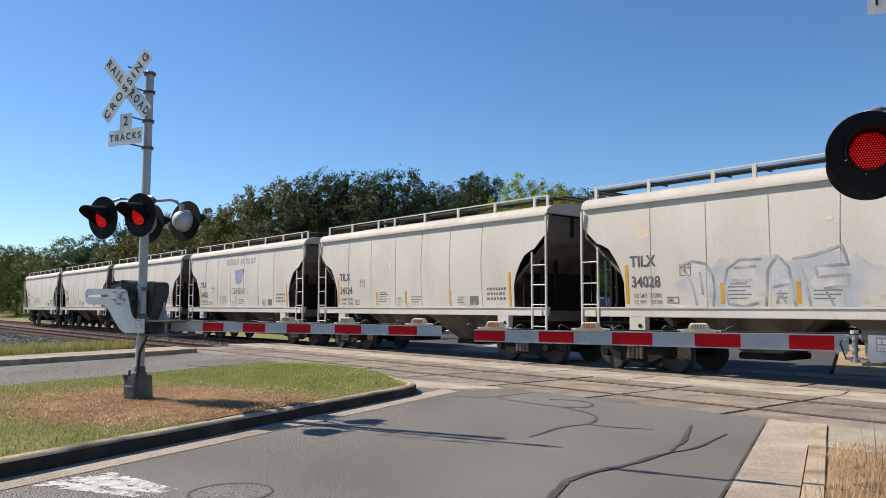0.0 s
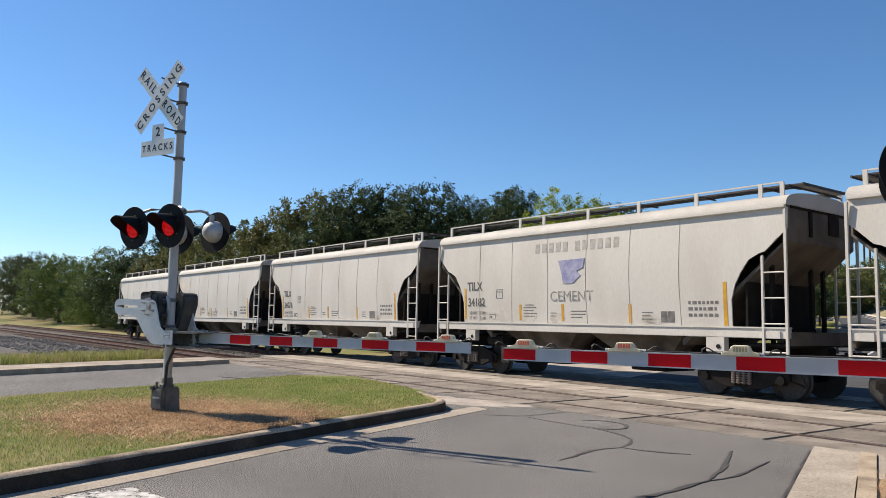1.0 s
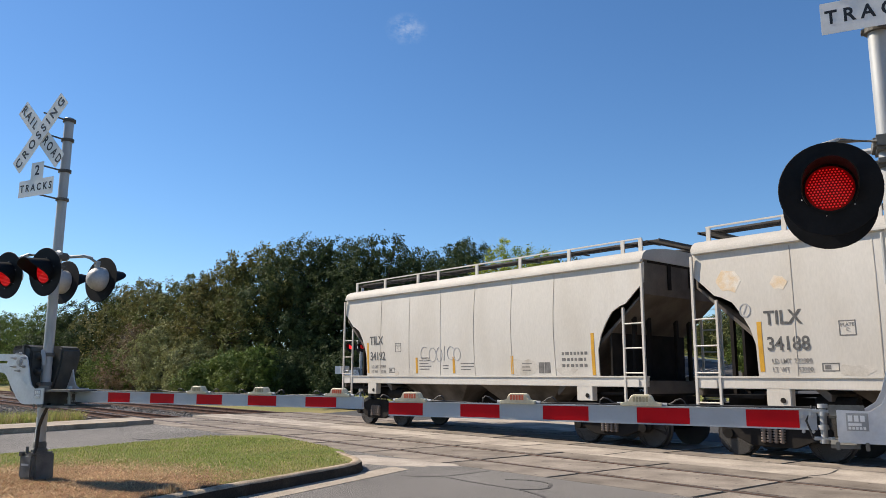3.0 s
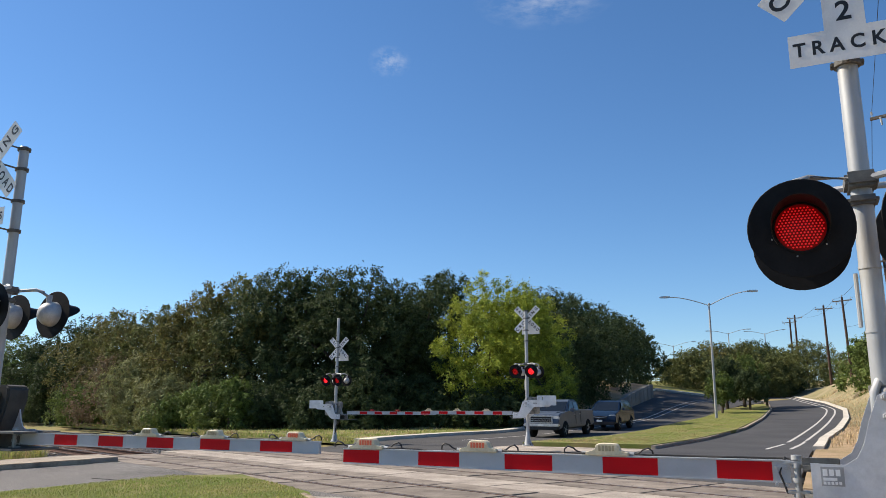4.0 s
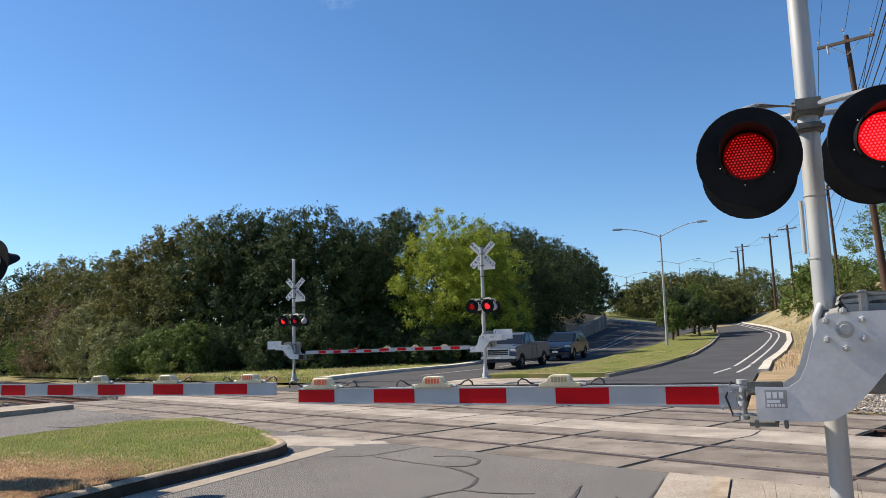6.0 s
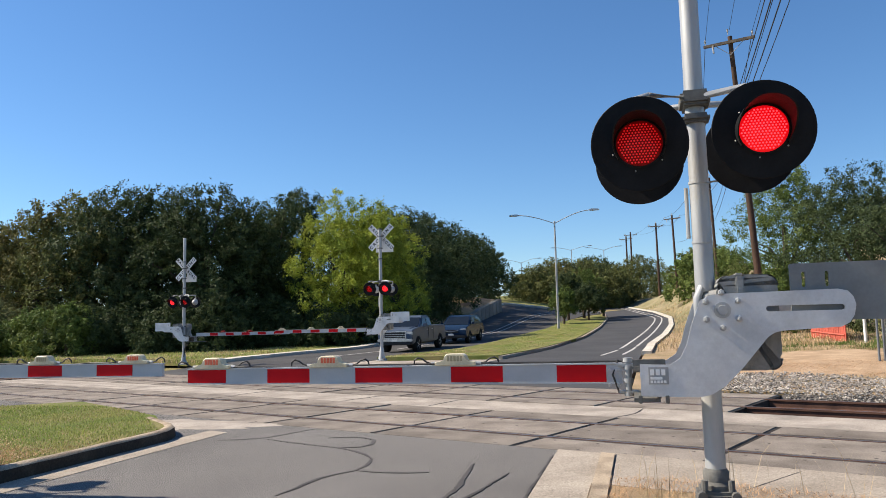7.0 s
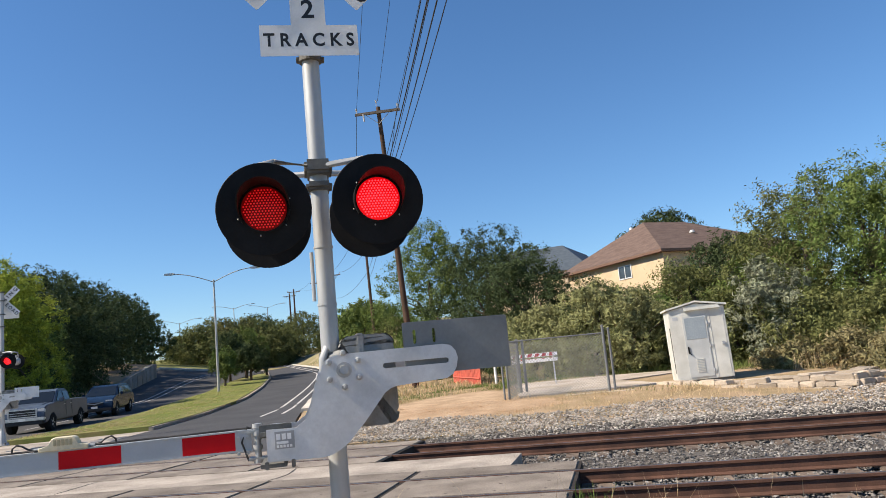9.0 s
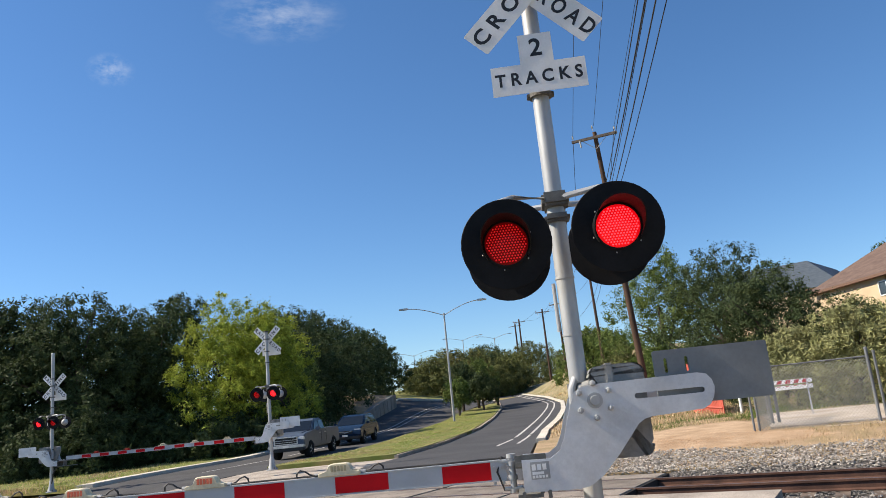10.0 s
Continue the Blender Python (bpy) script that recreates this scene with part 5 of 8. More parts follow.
def tree(x, y, z, h, r, kind, leaf, seed, lo=0.10, density=1.0, n_leaf=26):
    rng = random.Random(seed)
    label, cat = TREE_WORDS[kind]
    h *= 1.02 if h > 4.5 else 1.0
    ob = thing(cat.replace(" ", "_"), label, cat, pose(x, y, z, 0, 0, rng.uniform(0, 360)), "trees and shrubs round the crossing")
    n_clump = int((60 + 36 * r * math.sqrt(h)) * density)
    verts, faces, cen = foliage(rng, h, r, lo, leaf, n_clump, n_leaf)
    me = bpy.data.meshes.new("crown")
    me.from_pydata(verts, [], faces)
    me.materials.append(LEAVES[kind])
    c = new("crown", me)
    c.parent = ob
    bm = bmesh.new()
    rt = 0.028 * h + 0.02
    top = (rng.uniform(-.2, .2), rng.uniform(-.2, .2), h * 0.62)
    mid = (rng.uniform(-.15, .15), rng.uniform(-.15, .15), h * 0.3)
    cyl(bm, (0, 0, -0.3), mid, rt, rt * .75, 9)
    cyl(bm, mid, top, rt * .75, rt * .3, 8)
    part("trunk", bm, M_BARK, ob, smooth=True)
    for k in range(6):
        e = Vector(cen[rng.randrange(len(cen))])
        s0 = Vector(mid) * rng.uniform(0.7, 1.3)
        m1 = s0.lerp(e, 0.5) + Vector((0, 0, h * .05))
        bm = bmesh.new()
        cyl(bm, s0, m1, rt * .38, rt * .22, 6)
        cyl(bm, m1, e, rt * .22, rt * .07, 5)
        part("limb", bm, M_BARK, ob)
    return ob


THICK = {0: 1.3, 2: 1.2, 3: 1.2, 5: 1.35, 7: 1.3}  # how closely each kind is clothed


def woods():
    rows = (
        # x, y, height, radius, kind: the woods beyond the far track and the left carriageway
        (-169, 24, 10.8, 8, 1), (-148.6, 24, 10.6, 8, 1), (-126.2, 24, 9.8, 6.5, 2), (-101.8, 24.5, 9.4, 6, 2), (-91.4, 25, 9, 5, 0), (-80.9, 26, 10.0, 5, 0), (-76.3, 27, 10.2, 6, 4),
        (-71.5, 27, 9.9, 5.5, 4), (-65, 27.5, 9.9, 5, 3), (-59.5, 27.5, 10.3, 4.5, 4), (-55.9, 28, 11.0, 5, 4), (-53.1, 29, 11.2, 5, 3), (-50.1, 30.2, 11.4, 5, 0), (-48.1, 31.7, 11.3, 4.5, 0))
    rows2 = (
        (-45.6, 31.9, 10.3, 4, 0), (-43.7, 32.8, 11.3, 5, 0), (-43.2, 35.2, 10.6, 5, 0), (-44.2, 38.8, 10.9, 4.5, 0), (-45.7, 43.1, 12, 5, 0), (-36.0, 38.2, 10.2, 4.2, 5), (-34.3, 40.2, 9.4, 3.8, 5),
        (-38.6, 44.5, 9.9, 4.3, 2), (-42.8, 51.6, 10.6, 5, 0), (-45.6, 57.1, 10.7, 6, 0), (-49, 63.1, 10.4, 6, 0), (-52.2, 71.9, 9.6, 5.6, 0), (-54.9, 79.7, 8.8, 4.6, 0), (-58.1, 88.9, 7.2, 3.6, 0))
    brush = (
        (-83, 23.5, 5, 3, 0), (-68.9, 22.5, 3.8, 3, 2), (-63.5, 22.6, 5.5, 3.2, 6), (-58.2, 22.7, 5, 3.2, 7), (-53.7, 23, 4, 3, 7), (-50.4, 23.2, 2.4, 2.2, 2), (-48.9, 24, 3.2, 2.5, 2), (-45.5, 24.3, 3.4, 2.2, 2),
        (-45.6, 26, 3.1, 2.6, 0), (-44.7, 27.7, 3.1, 2.6, 0), (-42, 28.2, 2.5, 2.2, 0), (-42, 30, 3.8, 3, 0), (-40.1, 31, 3.6, 3, 0), (-39.8, 33.1, 3.6, 3, 0))
    brush2 = (
        (-39.4, 35.2, 3.4, 3, 0), (-36.6, 35.3, 2.9, 2.5, 0), (-34.6, 35.9, 2.3, 2.2, 0), (-33.9, 38, 2.8, 2.6, 0), (-36, 42.8, 2.8, 2.6, 0), (-38.7, 48, 2.8, 2.8, 0), (-42.9, 55.6, 3.5, 3, 0),
        (-110, 26, 5, 5, 2), (-135, 26, 5, 6, 1), (-97, 25, 4, 4, 2), (-75, 25, 4.5, 4, 0), (-87, 25, 4.5, 4, 0))
    right = (
        # beside and behind the equipment cabinet and the house
        (-10.4, 48.8, 9.6, 4.3, 2), (-6.2, 45.2, 8.2, 4.8, 0), (-3.6, 41.5, 6.4, 3.7, 0), (-15.3, 57.5, 4.4, 3, 3), (-9.7, 43.5, 3.6, 2.5, 2), (-2.4, 34.6, 3.2, 2.3, 7), (0, 33.4, 3.9, 2.2, 7), (1.3, 32.8, 3.5, 2.1, 7),
        (2.4, 34.7, 3, 2.2, 2), (4.3, 38.6, 4.6, 3.0, 3), (6.6, 41.3, 6, 3.4, 0), (7.7, 37, 4.8, 3, 2), (6.0, 30.3, 3.9, 1.5, 8), (4.9, 31.2, 3.0, 1.9, 3))
    right2 = (
        (8.9, 35.7, 7.3, 4, 3), (10.6, 33.3, 7.7, 4.2, 2), (12.9, 32.9, 7, 4.2, 2), (3.6, 32.9, 2.6, 2, 3), (4.9, 32.5, 2, 1.8, 3), (7.6, 29.8, 2.4, 2.2, 3), (8.8, 28.4, 2.4, 2.2, 3), (10.2, 27.8, 2.6, 2.4, 3),
        (7.2, 26, .9, 1.3, 9), (8, 24.6, .9, 1.3, 9), (5.9, 27, .8, 1.1, 9), (15, 30, 5, 4, 3), (18, 34, 7, 5, 0))
    far = (
        (-55.9, 98.5, 5.4, 5.4, 3), (-56, 105.3, 6.8, 6, 4), (-54, 108.6, 7.0, 6, 3), (-53.6, 114.3, 6.8, 6, 0), (-50.3, 112.4, 5.8, 5, 3), (-64.5, 108.5, 4.0, 3, 3), (-72, 150, 9, 8, 0), (-62, 150, 9, 8, 3), (-34.7, 108.5, 7.7, 6.5, 3), (-30.7, 100.3, 7.5, 6, 2))
    small = ((-31.2, 60.0, 3.4, 1.3, 2), (-34.4, 66.9, 4.8, 2.1, 0), (-34.9, 71.2, 5.2, 2.2, 2), (-31.9, 66.2, 3.6, 1.7, 0), (-34.6, 74.9, 4.4, 2.0, 3))
    seed = 100
    for group, leaf, lo, n in ((rows, .15, .05, 30), (rows2, .125, .04, 40), (brush, .11, .02, 34), (brush2, .13, .02, 26), (right, .080, .04, 66), (right2, .074, .03, 66), (far, .17, .07, 30), (small, .085, .28, 60)):
        for x, y, h, r, k in group:
            seed += 1
            fine = .72 if k == 5 else 1.0
            tree(x, y, height(x, y) - .05, h, r, k, leaf * fine, seed, lo, THICK.get(k, 1.0), int(n / fine ** 1.5))
    tree(6.8, 79.5, height(6.8, 79.5), 11.9, 6.2, 0, .15, 901, .05, 2.4, 40)
    tree(-26.1, 82.4, height(-26.1, 82.4), 6.9, 5.0, 2, .2, 900, .05)


woods()


# ---- vehicles waiting on the far side ----
M_PICKUP = material("silver_grey_car_paint", (0.080, 0.104, 0.146), 0.28, 0.0, (0.068, 0.088, 0.125), 2, spec=0.15)
M_SUV = material("dark_blue_grey_car_paint", (0.014, 0.030, 0.062), 0.22, 0.0, (0.012, 0.025, 0.052), 2, spec=0.12)
M_GLASS = material("dark_car_glass", (0.012, 0.015, 0.018), 0.06, 0.0)
M_CHROME = material("chrome_trim", (0.62, 0.63, 0.65), 0.28, 0.7)
M_TYRE = material("tyre_rubber", (0.018, 0.018, 0.018), 0.85)
M_RIM = material("alloy_rim", (0.58, 0.59, 0.60), 0.4, 0.3)
M_HEAD = material("headlight_lens", (0.70, 0.72, 0.74), 0.1, 0.2)
M_PLASTIC = material("black_plastic", (0.02, 0.02, 0.021), 0.6)


def arch(y, z, r):
    """The rim of a wheel opening, from its rear to its front foot."""
    return [(y - r * math.cos(radians(a)), z + r * math.sin(radians(a))) for a in range(10, 171, 20)]


def wheel(parent, x, y, r, w):
    s = 1 if x > 0 else -1
    bm = bmesh.new()
    revolve(bm, [(r * .62, -w / 2), (r * .93, -w / 2), (r, -w * .35), (r, w * .35), (r * .93, w / 2), (r * .62, w / 2)], 26)
    o = part("wheel", bm, M_TYRE, parent, "black tyre on a grey alloy rim", smooth=True)
    o.matrix_basis = pose(x, y, r, 0, 0, 90 * s)
    bm = bmesh.new()
    revolve(bm, [(0, -w * .38), (r * .14, -w * .40), (r * .2, -w * .30), (r * .56, -w * .32), (r * .64, -w * .46)], 20)
    for k in range(5):
        a = 2 * math.pi * k / 5
        cyl(bm, (r * .12 * math.cos(a), -w * .40, r * .12 * math.sin(a)), (r * .58 * math.cos(a), -w * .42, r * .58 * math.sin(a)), r * .09, r * .07, 6)
    part("rim", bm, M_RIM, o, smooth=True)


def shell(name, prof, half, crown, mat, parent, label="", y_list=None):
    """A body from a side outline (y forward, z up): straight flanks drawn in towards the top by crown."""
    bm = bmesh.new()
    z0 = min(p[1] for p in prof)
    z1 = max(p[1] for p in prof)
    L = [bm.verts.new((-half + crown * ((z - z0) / (z1 - z0)) ** 2, y, z)) for y, z in prof]
    R = [bm.verts.new((half - crown * ((z - z0) / (z1 - z0)) ** 2, y, z)) for y, z in prof]
    bm.faces.new(L)
    bm.faces.new(R[::-1])
    for k in range(len(prof)):
        j = (k + 1) % len(prof)
        bm.faces.new((L[k], R[k], R[j], L[j]))
    bmesh.ops.bevel(bm, geom=list(bm.edges), offset=.04, segments=2, affect="EDGES", clamp_overlap=True)
    return part(name, bm, mat, parent, label, smooth=True)


def glass(parent, pts, name="window"):
    bm = bmesh.new()
    v = [bm.verts.new(p) for p in pts]
    f = bm.faces.new(v)
    f.normal_update()
    r = bmesh.ops.extrude_face_region(bm, geom=[f])
    bmesh.ops.translate(bm, vec=f.normal * -.02, verts=[g for g in r["geom"] if isinstance(g, bmesh.types.BMVert)])
    return part(name, bm, M_GLASS, parent, "dark tinted glass")


def pickup(m):
    t = thing("pickup_truck", "silver-grey crew cab pickup truck waiting at the crossing", "pickup truck", m)
    # front at +y
    body = shell("body", [(-2.9, .58)] + arch(-1.86, .42, .50) + arch(1.80, .42, .50) + [(2.62, .45), (2.74, .6), (2.76, .95), (2.68, 1.14), (2.4, 1.25), (1.5, 1.33), (-.75, 1.37), (-2.9, 1.37), (-2.95, 1.15)], 1.0, .05, M_PICKUP, t, "silver-grey painted body")
    bm = bmesh.new()
    box(bm, -.80, .80, -2.7, 2.5, .42, .9)
    part("chassis", bm, M_PLASTIC, t)
    bm = bmesh.new()
    box(bm, -.85, .85, -2.85, -.95, 1.1, 1.36)
    part("bed_opening", bm, M_PLASTIC, body)
    cab = shell("cab", [(-.78, 1.25), (-.66, 1.80), (-.40, 1.95), (.35, 1.96), (.62, 1.88), (1.42, 1.28)], .90, .17, M_PICKUP, t)
    for s in (-1, 1):
        glass(cab, [(s * .915, -.58, 1.38), (s * .915, .12, 1.38), (s * .80, .12, 1.82), (s * .79, -.45, 1.80)])
        glass(cab, [(s * .915, .20, 1.38), (s * .905, 1.08, 1.38), (s * .80, .58, 1.80), (s * .80, .20, 1.82)])
        bm = bmesh.new()
        box(bm, s * 1.0, s * 1.22, .92, 1.06, 1.32, 1.52, bevel=.03)
        part("mirror", bm, M_PICKUP, t, "door mirror")
        bm = bmesh.new()
        box(bm, s * .62, s * .985, 2.58, 2.74, .93, 1.12, bevel=.03)
        part("headlight", bm, M_HEAD, t, "clear headlight")
        bm = bmesh.new()
        box(bm, s * .60, s * .85, 2.70, 2.79, .60, .70, bevel=.02)
        part("fog_light", bm, M_HEAD, t)
        for y in (-1.86, 1.80):
            wheel(t, s * .86, y, .40, .27)
        bm = bmesh.new()
        box(bm, s * .985, s * 1.004, -.64, -.625, .62, 1.30)
        box(bm, s * .985, s * 1.004, .15, .165, .62, 1.30)
        part("door_gap", bm, M_PLASTIC, body)
    glass(cab, [(-.80, 1.36, 1.36), (.80, 1.36, 1.36), (.70, .70, 1.85), (-.70, .70, 1.85)], "windscreen")
    bm = bmesh.new()
    box(bm, -.60, .60, 2.64, 2.77, .78, 1.12, bevel=.03)
    g = part("grille", bm, M_PLASTIC, t, "black grille with chrome bars")
    bm = bmesh.new()
    for x0, x1, z0, z1 in ((-.64, .64, 1.10, 1.15), (-.64, .64, .76, .80), (-.64, -.59, .80, 1.10), (.59, .64, .80, 1.10)):
        box(bm, x0, x1, 2.72, 2.79, z0, z1, bevel=.008)
    part("grille_frame", bm, M_CHROME, g, "chrome grille surround")
    for z in (.88, .985):
        bm = bmesh.new()
        box(bm, -.59, .59, 2.765, 2.782, z - .010, z + .010)
        part("grille_bar", bm, M_CHROME, g)
    bm = bmesh.new()
    box(bm, -1.0, 1.0, 2.62, 2.83, .60, .74, bevel=.04)
    part("bumper", bm, M_CHROME, t, "bright metal bumper")
    bm = bmesh.new()
    box(bm, -.92, .92, 2.60, 2.79, .42, .60, bevel=.04)
    part("air_dam", bm, M_PLASTIC, t)
    bm = bmesh.new()
    box(bm, -.16, .16, 2.83, 2.84, .61, .73)
    part("plate", bm, M_WHITE, t)
    # raised bonnet and door handles
    bm = bmesh.new()
    prism(bm, [(1.30, 1.30), (1.45, 1.36), (2.2, 1.31), (2.55, 1.20), (2.5, 1.16), (1.3, 1.24)], -.70, .70, Matrix(((0, 1, 0, 0), (1, 0, 0, 0), (0, 0, 1, 0), (0, 0, 0, 1))))
    bmesh.ops.bevel(bm, geom=list(bm.edges), offset=.025, segments=2, affect="EDGES")
    part("bonnet_bulge", bm, M_PICKUP, body, smooth=True)
    for s in (-1, 1):
        for y in (-.52, .30):
            bm = bmesh.new()
            box(bm, s * .985, s * 1.03, y, y + .16, 1.16, 1.19, bevel=.008)
            part("door_handle", bm, M_CHROME, body)
    return t


def suv(m):
    t = thing("suv", "dark blue-grey sport utility car waiting behind the pickup", "car", m)
    body = shell("body", [(-2.25, .48)] + arch(-1.36, .37, .44) + arch(1.36, .37, .44) + [(2.15, .36), (2.28, .55), (2.24, .80), (1.95, .99), (1.0, 1.12), (-2.15, 1.12), (-2.32, 1.0)], .94, .06, M_SUV, t, "dark metallic body")
    bm = bmesh.new()
    box(bm, -.74, .74, -2.1, 2.0, .32, .8)
    part("chassis", bm, M_PLASTIC, t)
    cab = shell("cabin", [(-2.2, 1.05), (-1.95, 1.48), (-1.5, 1.62), (-.2, 1.66), (.3, 1.60), (1.15, 1.06)], .86, .18, M_SUV, t)
    for s in (-1, 1):
        glass(cab, [(s * .875, -1.75, 1.14), (s * .875, -.6, 1.14), (s * .775, -.6, 1.52), (s * .77, -1.5, 1.48)])
        glass(cab, [(s * .875, -.52, 1.14), (s * .865, .78, 1.14), (s * .765, .2, 1.52), (s * .775, -.52, 1.54)])
        bm = bmesh.new()
        box(bm, s * .92, s * 1.08, .62, .74, 1.10, 1.24, bevel=.03)
        part("mirror", bm, M_SUV, t)
        bm = bmesh.new()
        box(bm, s * .52, s * .90, 2.02, 2.20, .76, .90, bevel=.03)
        part("headlight", bm, M_HEAD, t, "bright headlight")
        for y in (-1.36, 1.36):
            wheel(t, s * .80, y, .36, .24)
    glass(cab, [(-.76, 1.10, 1.12), (.76, 1.10, 1.12), (.66, .36, 1.57), (-.66, .36, 1.57)], "windscreen")
    bm = bmesh.new()
    box(bm, -.45, .45, 2.16, 2.28, .62, .82, bevel=.03)
    g = part("grille", bm, M_PLASTIC, t, "dark grille with a chrome bar")
    bm = bmesh.new()
    prism(bm, [(-.45, .78), (0, .70), (.45, .78), (.45, .82), (0, .75), (-.45, .82)], 2.27, 2.30)
    part("grille_bar", bm, M_CHROME, g)
    bm = bmesh.new()
    box(bm, -.90, .90, 2.12, 2.30, .34, .56, bevel=.05)
    part("bumper", bm, M_PLASTIC, t)
    bm = bmesh.new()
    box(bm, -.16, .16, 2.30, 2.31, .50, .61)
    part("plate", bm, M_WHITE, t)
    return t


def on_road(a, b, turn):
    x, y = road(a, b)
    s = (height(*road(a, b + 2)) - height(*road(a, b - 2))) / 4
    return pose(x, y, height(x, y) + .004, 0, 0, 23.0 + turn) @ pose(0, 0, 0, -math.degrees(math.atan(s)))


pickup(on_road(-10.75, 40.4, 176) @ Matrix.Scale(.94, 4))
suv(on_road(-9.75, 47.4, 178))


# ---- poles, lamps, house, cabinet, fence, wall ----
M_POLE_WOOD = material("brown_pole_wood", (0.105, 0.065, 0.045), 0.9, 0, (0.065, 0.042, 0.03), 3, 0.4, 30, 0.2, stretch=(1, 1, 0.15))
M_ARM_WOOD = material("grey_crossarm_wood", (0.22, 0.18, 0.14), 0.9, 0, (0.15, 0.12, 0.095), 4, 0.3, 30, 0.2)
M_INSULATOR = material("grey_porcelain", (0.45, 0.44, 0.42), 0.3)
M_LAMPHEAD = material("pale_lamp_head", (0.62, 0.63, 0.64), 0.5, 0.3)
M_STUCCO = material("tan_stucco", (0.57, 0.445, 0.295), 0.9, 0, (0.51, 0.395, 0.26), 1.2, 0.3, 60, 0.06)
M_ROOF = material("brown_shingles", (0.150, 0.106, 0.088), 0.9, 0, (0.112, 0.078, 0.065), 1.5, 0.5, 25, 0.2, stretch=(1, 1, 6))
M_ROOF_BLUE = material("blue_grey_shingles", (0.13, 0.16, 0.20), 0.85, 0, (0.10, 0.125, 0.16), 2, 0.4, 25, 0.2, stretch=(1, 1, 6))
M_FASCIA = material("brown_fascia", (0.16, 0.09, 0.06), 0.7)
M_PANE = material("dark_window_pane", (0.05, 0.065, 0.08), 0.08, 0.0)
M_CABINET = material("white_cabinet_paint", (0.62, 0.61, 0.56), 0.55, 0, (0.50, 0.49, 0.44), 2.2, 0.05, 40, 0.05)
M_CABINET_DOOR = material("grey_cabinet_door", (0.50, 0.51, 0.50), 0.55, 0, (0.42, 0.43, 0.42), 2.5, 0.05, 40, 0.05)
M_CAB_PANE = material("blue_grey_panel", (0.30, 0.34, 0.37), 0.4, 0, (0.26, 0.30, 0.33), 3)
M_SLAB = material("pale_slab", (0.50, 0.42, 0.33), 0.9, 0, (0.36, 0.30, 0.235), 1.5, 0.5, 40, 0.2, per_object=0.2)
M_PAD = material("worn_pinkish_concrete", (0.55, 0.47, 0.395), 0.9, 0, (0.34, 0.285, 0.22), 0.9, 0.4, 40, 0.2)
M_REDWOOD = material("red_fence_board", (0.46, 0.09, 0.055), 0.8, 0, (0.36, 0.07, 0.045), 4, 0.3, 30, 0.15, per_object=0.15)
M_BARRICADE_RED = material("red_board_stripe", (0.42, 0.03, 0.035), 0.6)
M_WALL = material("retaining_wall_concrete", (0.34, 0.31, 0.27), 0.9, 0, (0.22, 0.20, 0.175), 0.8, 0.4, 20, 0.15, stretch=(1, 1, 0.4))
M_BANK = material("bank_straw", (0.30, 0.25, 0.155), 0.95, 0, (0.19, 0.175, 0.085), 0.35, 0.8, 12, 0.3)
M_LINK = material("chain_link_wire", (0.22, 0.23, 0.23), 0.55, 0.4)
M_POST = material("dull_fence_post", (0.20, 0.21, 0.215), 0.55, 0.3, (0.14, 0.145, 0.15), 5, 0.1, 40, 0.1, stretch=(1, 1, .25))


def street_lamp(x, y, z, top, ends, group="street lamps along the road", r=.10):
    t = thing("street_lamp", "galvanised double-arm street lamp on a tapered pole", "street lamp", pose(x, y, z), group)
    bm = bmesh.new()
    box(bm, -.2, .2, -.2, .2, -.3, .06, None, .02)
    part("base_plate", bm, M_CONCRETE, t)
    bm = bmesh.new()
    cyl(bm, (0, 0, .05), (0, 0, top - z), r, r * .6, 14)
    revolve(bm, [(r * .7, -.05), (r * .7, .04), (.02, .08), (0, .08)], 14, pose(0, 0, top - z, 90))
    part("pole", bm, M_GALV, t, smooth=True)
    for ex, ey, ez in ends:
        d = Vector((ex - x, ey - y, ez - z))
        s = Vector((0, 0, top - z - .12))
        bm = bmesh.new()
        pts = [s.lerp(d, k / 8) + Vector((0, 0, (d.z - s.z) * (math.sin(math.pi / 2 * k / 8) - k / 8) * .9)) for k in range(9)]
        tube(bm, pts, r * .32, 8)
        arm = part("arm", bm, M_GALV, t, smooth=True)
        flat = Vector((d.x, d.y, 0)).normalized()
        m = Matrix.Translation(d) @ pose(0, 0, 0, 0, 0, math.degrees(math.atan2(flat.y, flat.x)))
        bm = bmesh.new()
        prism(bm, [(-.12, -.03), (.15, -.07), (.62, -.05), (.66, 0), (.55, .06), (.1, .08), (-.12, .04)], -.15, .15, m)
        bmesh.ops.bevel(bm, geom=list(bm.edges), offset=.02, segments=2, affect="EDGES")
        part("lamp_head", bm, M_LAMPHEAD, t, "flat pale lamp head", smooth=True)


street_lamp(-27.9, 53, .95, 9.35, ((-30.3, 51.5, 9.95), (-25.4, 54.2, 10.15)))
street_lamp(-67.4, 112.6, height(-67.4, 112.6), 12.1, ((-70, 111.3, 12.6), (-64.8, 113.9, 12.7)))
street_lamp(-64.6, 125.7, height(-64.6, 125.7), 14.9, ((-67.4, 124.4, 15.4), (-61.8, 127, 15.5)), r=.12)
street_lamp(-72, 155, height(-72, 155), 17.4, ((-75, 153.5, 18), (-69, 156.5, 18.1)), r=.14)


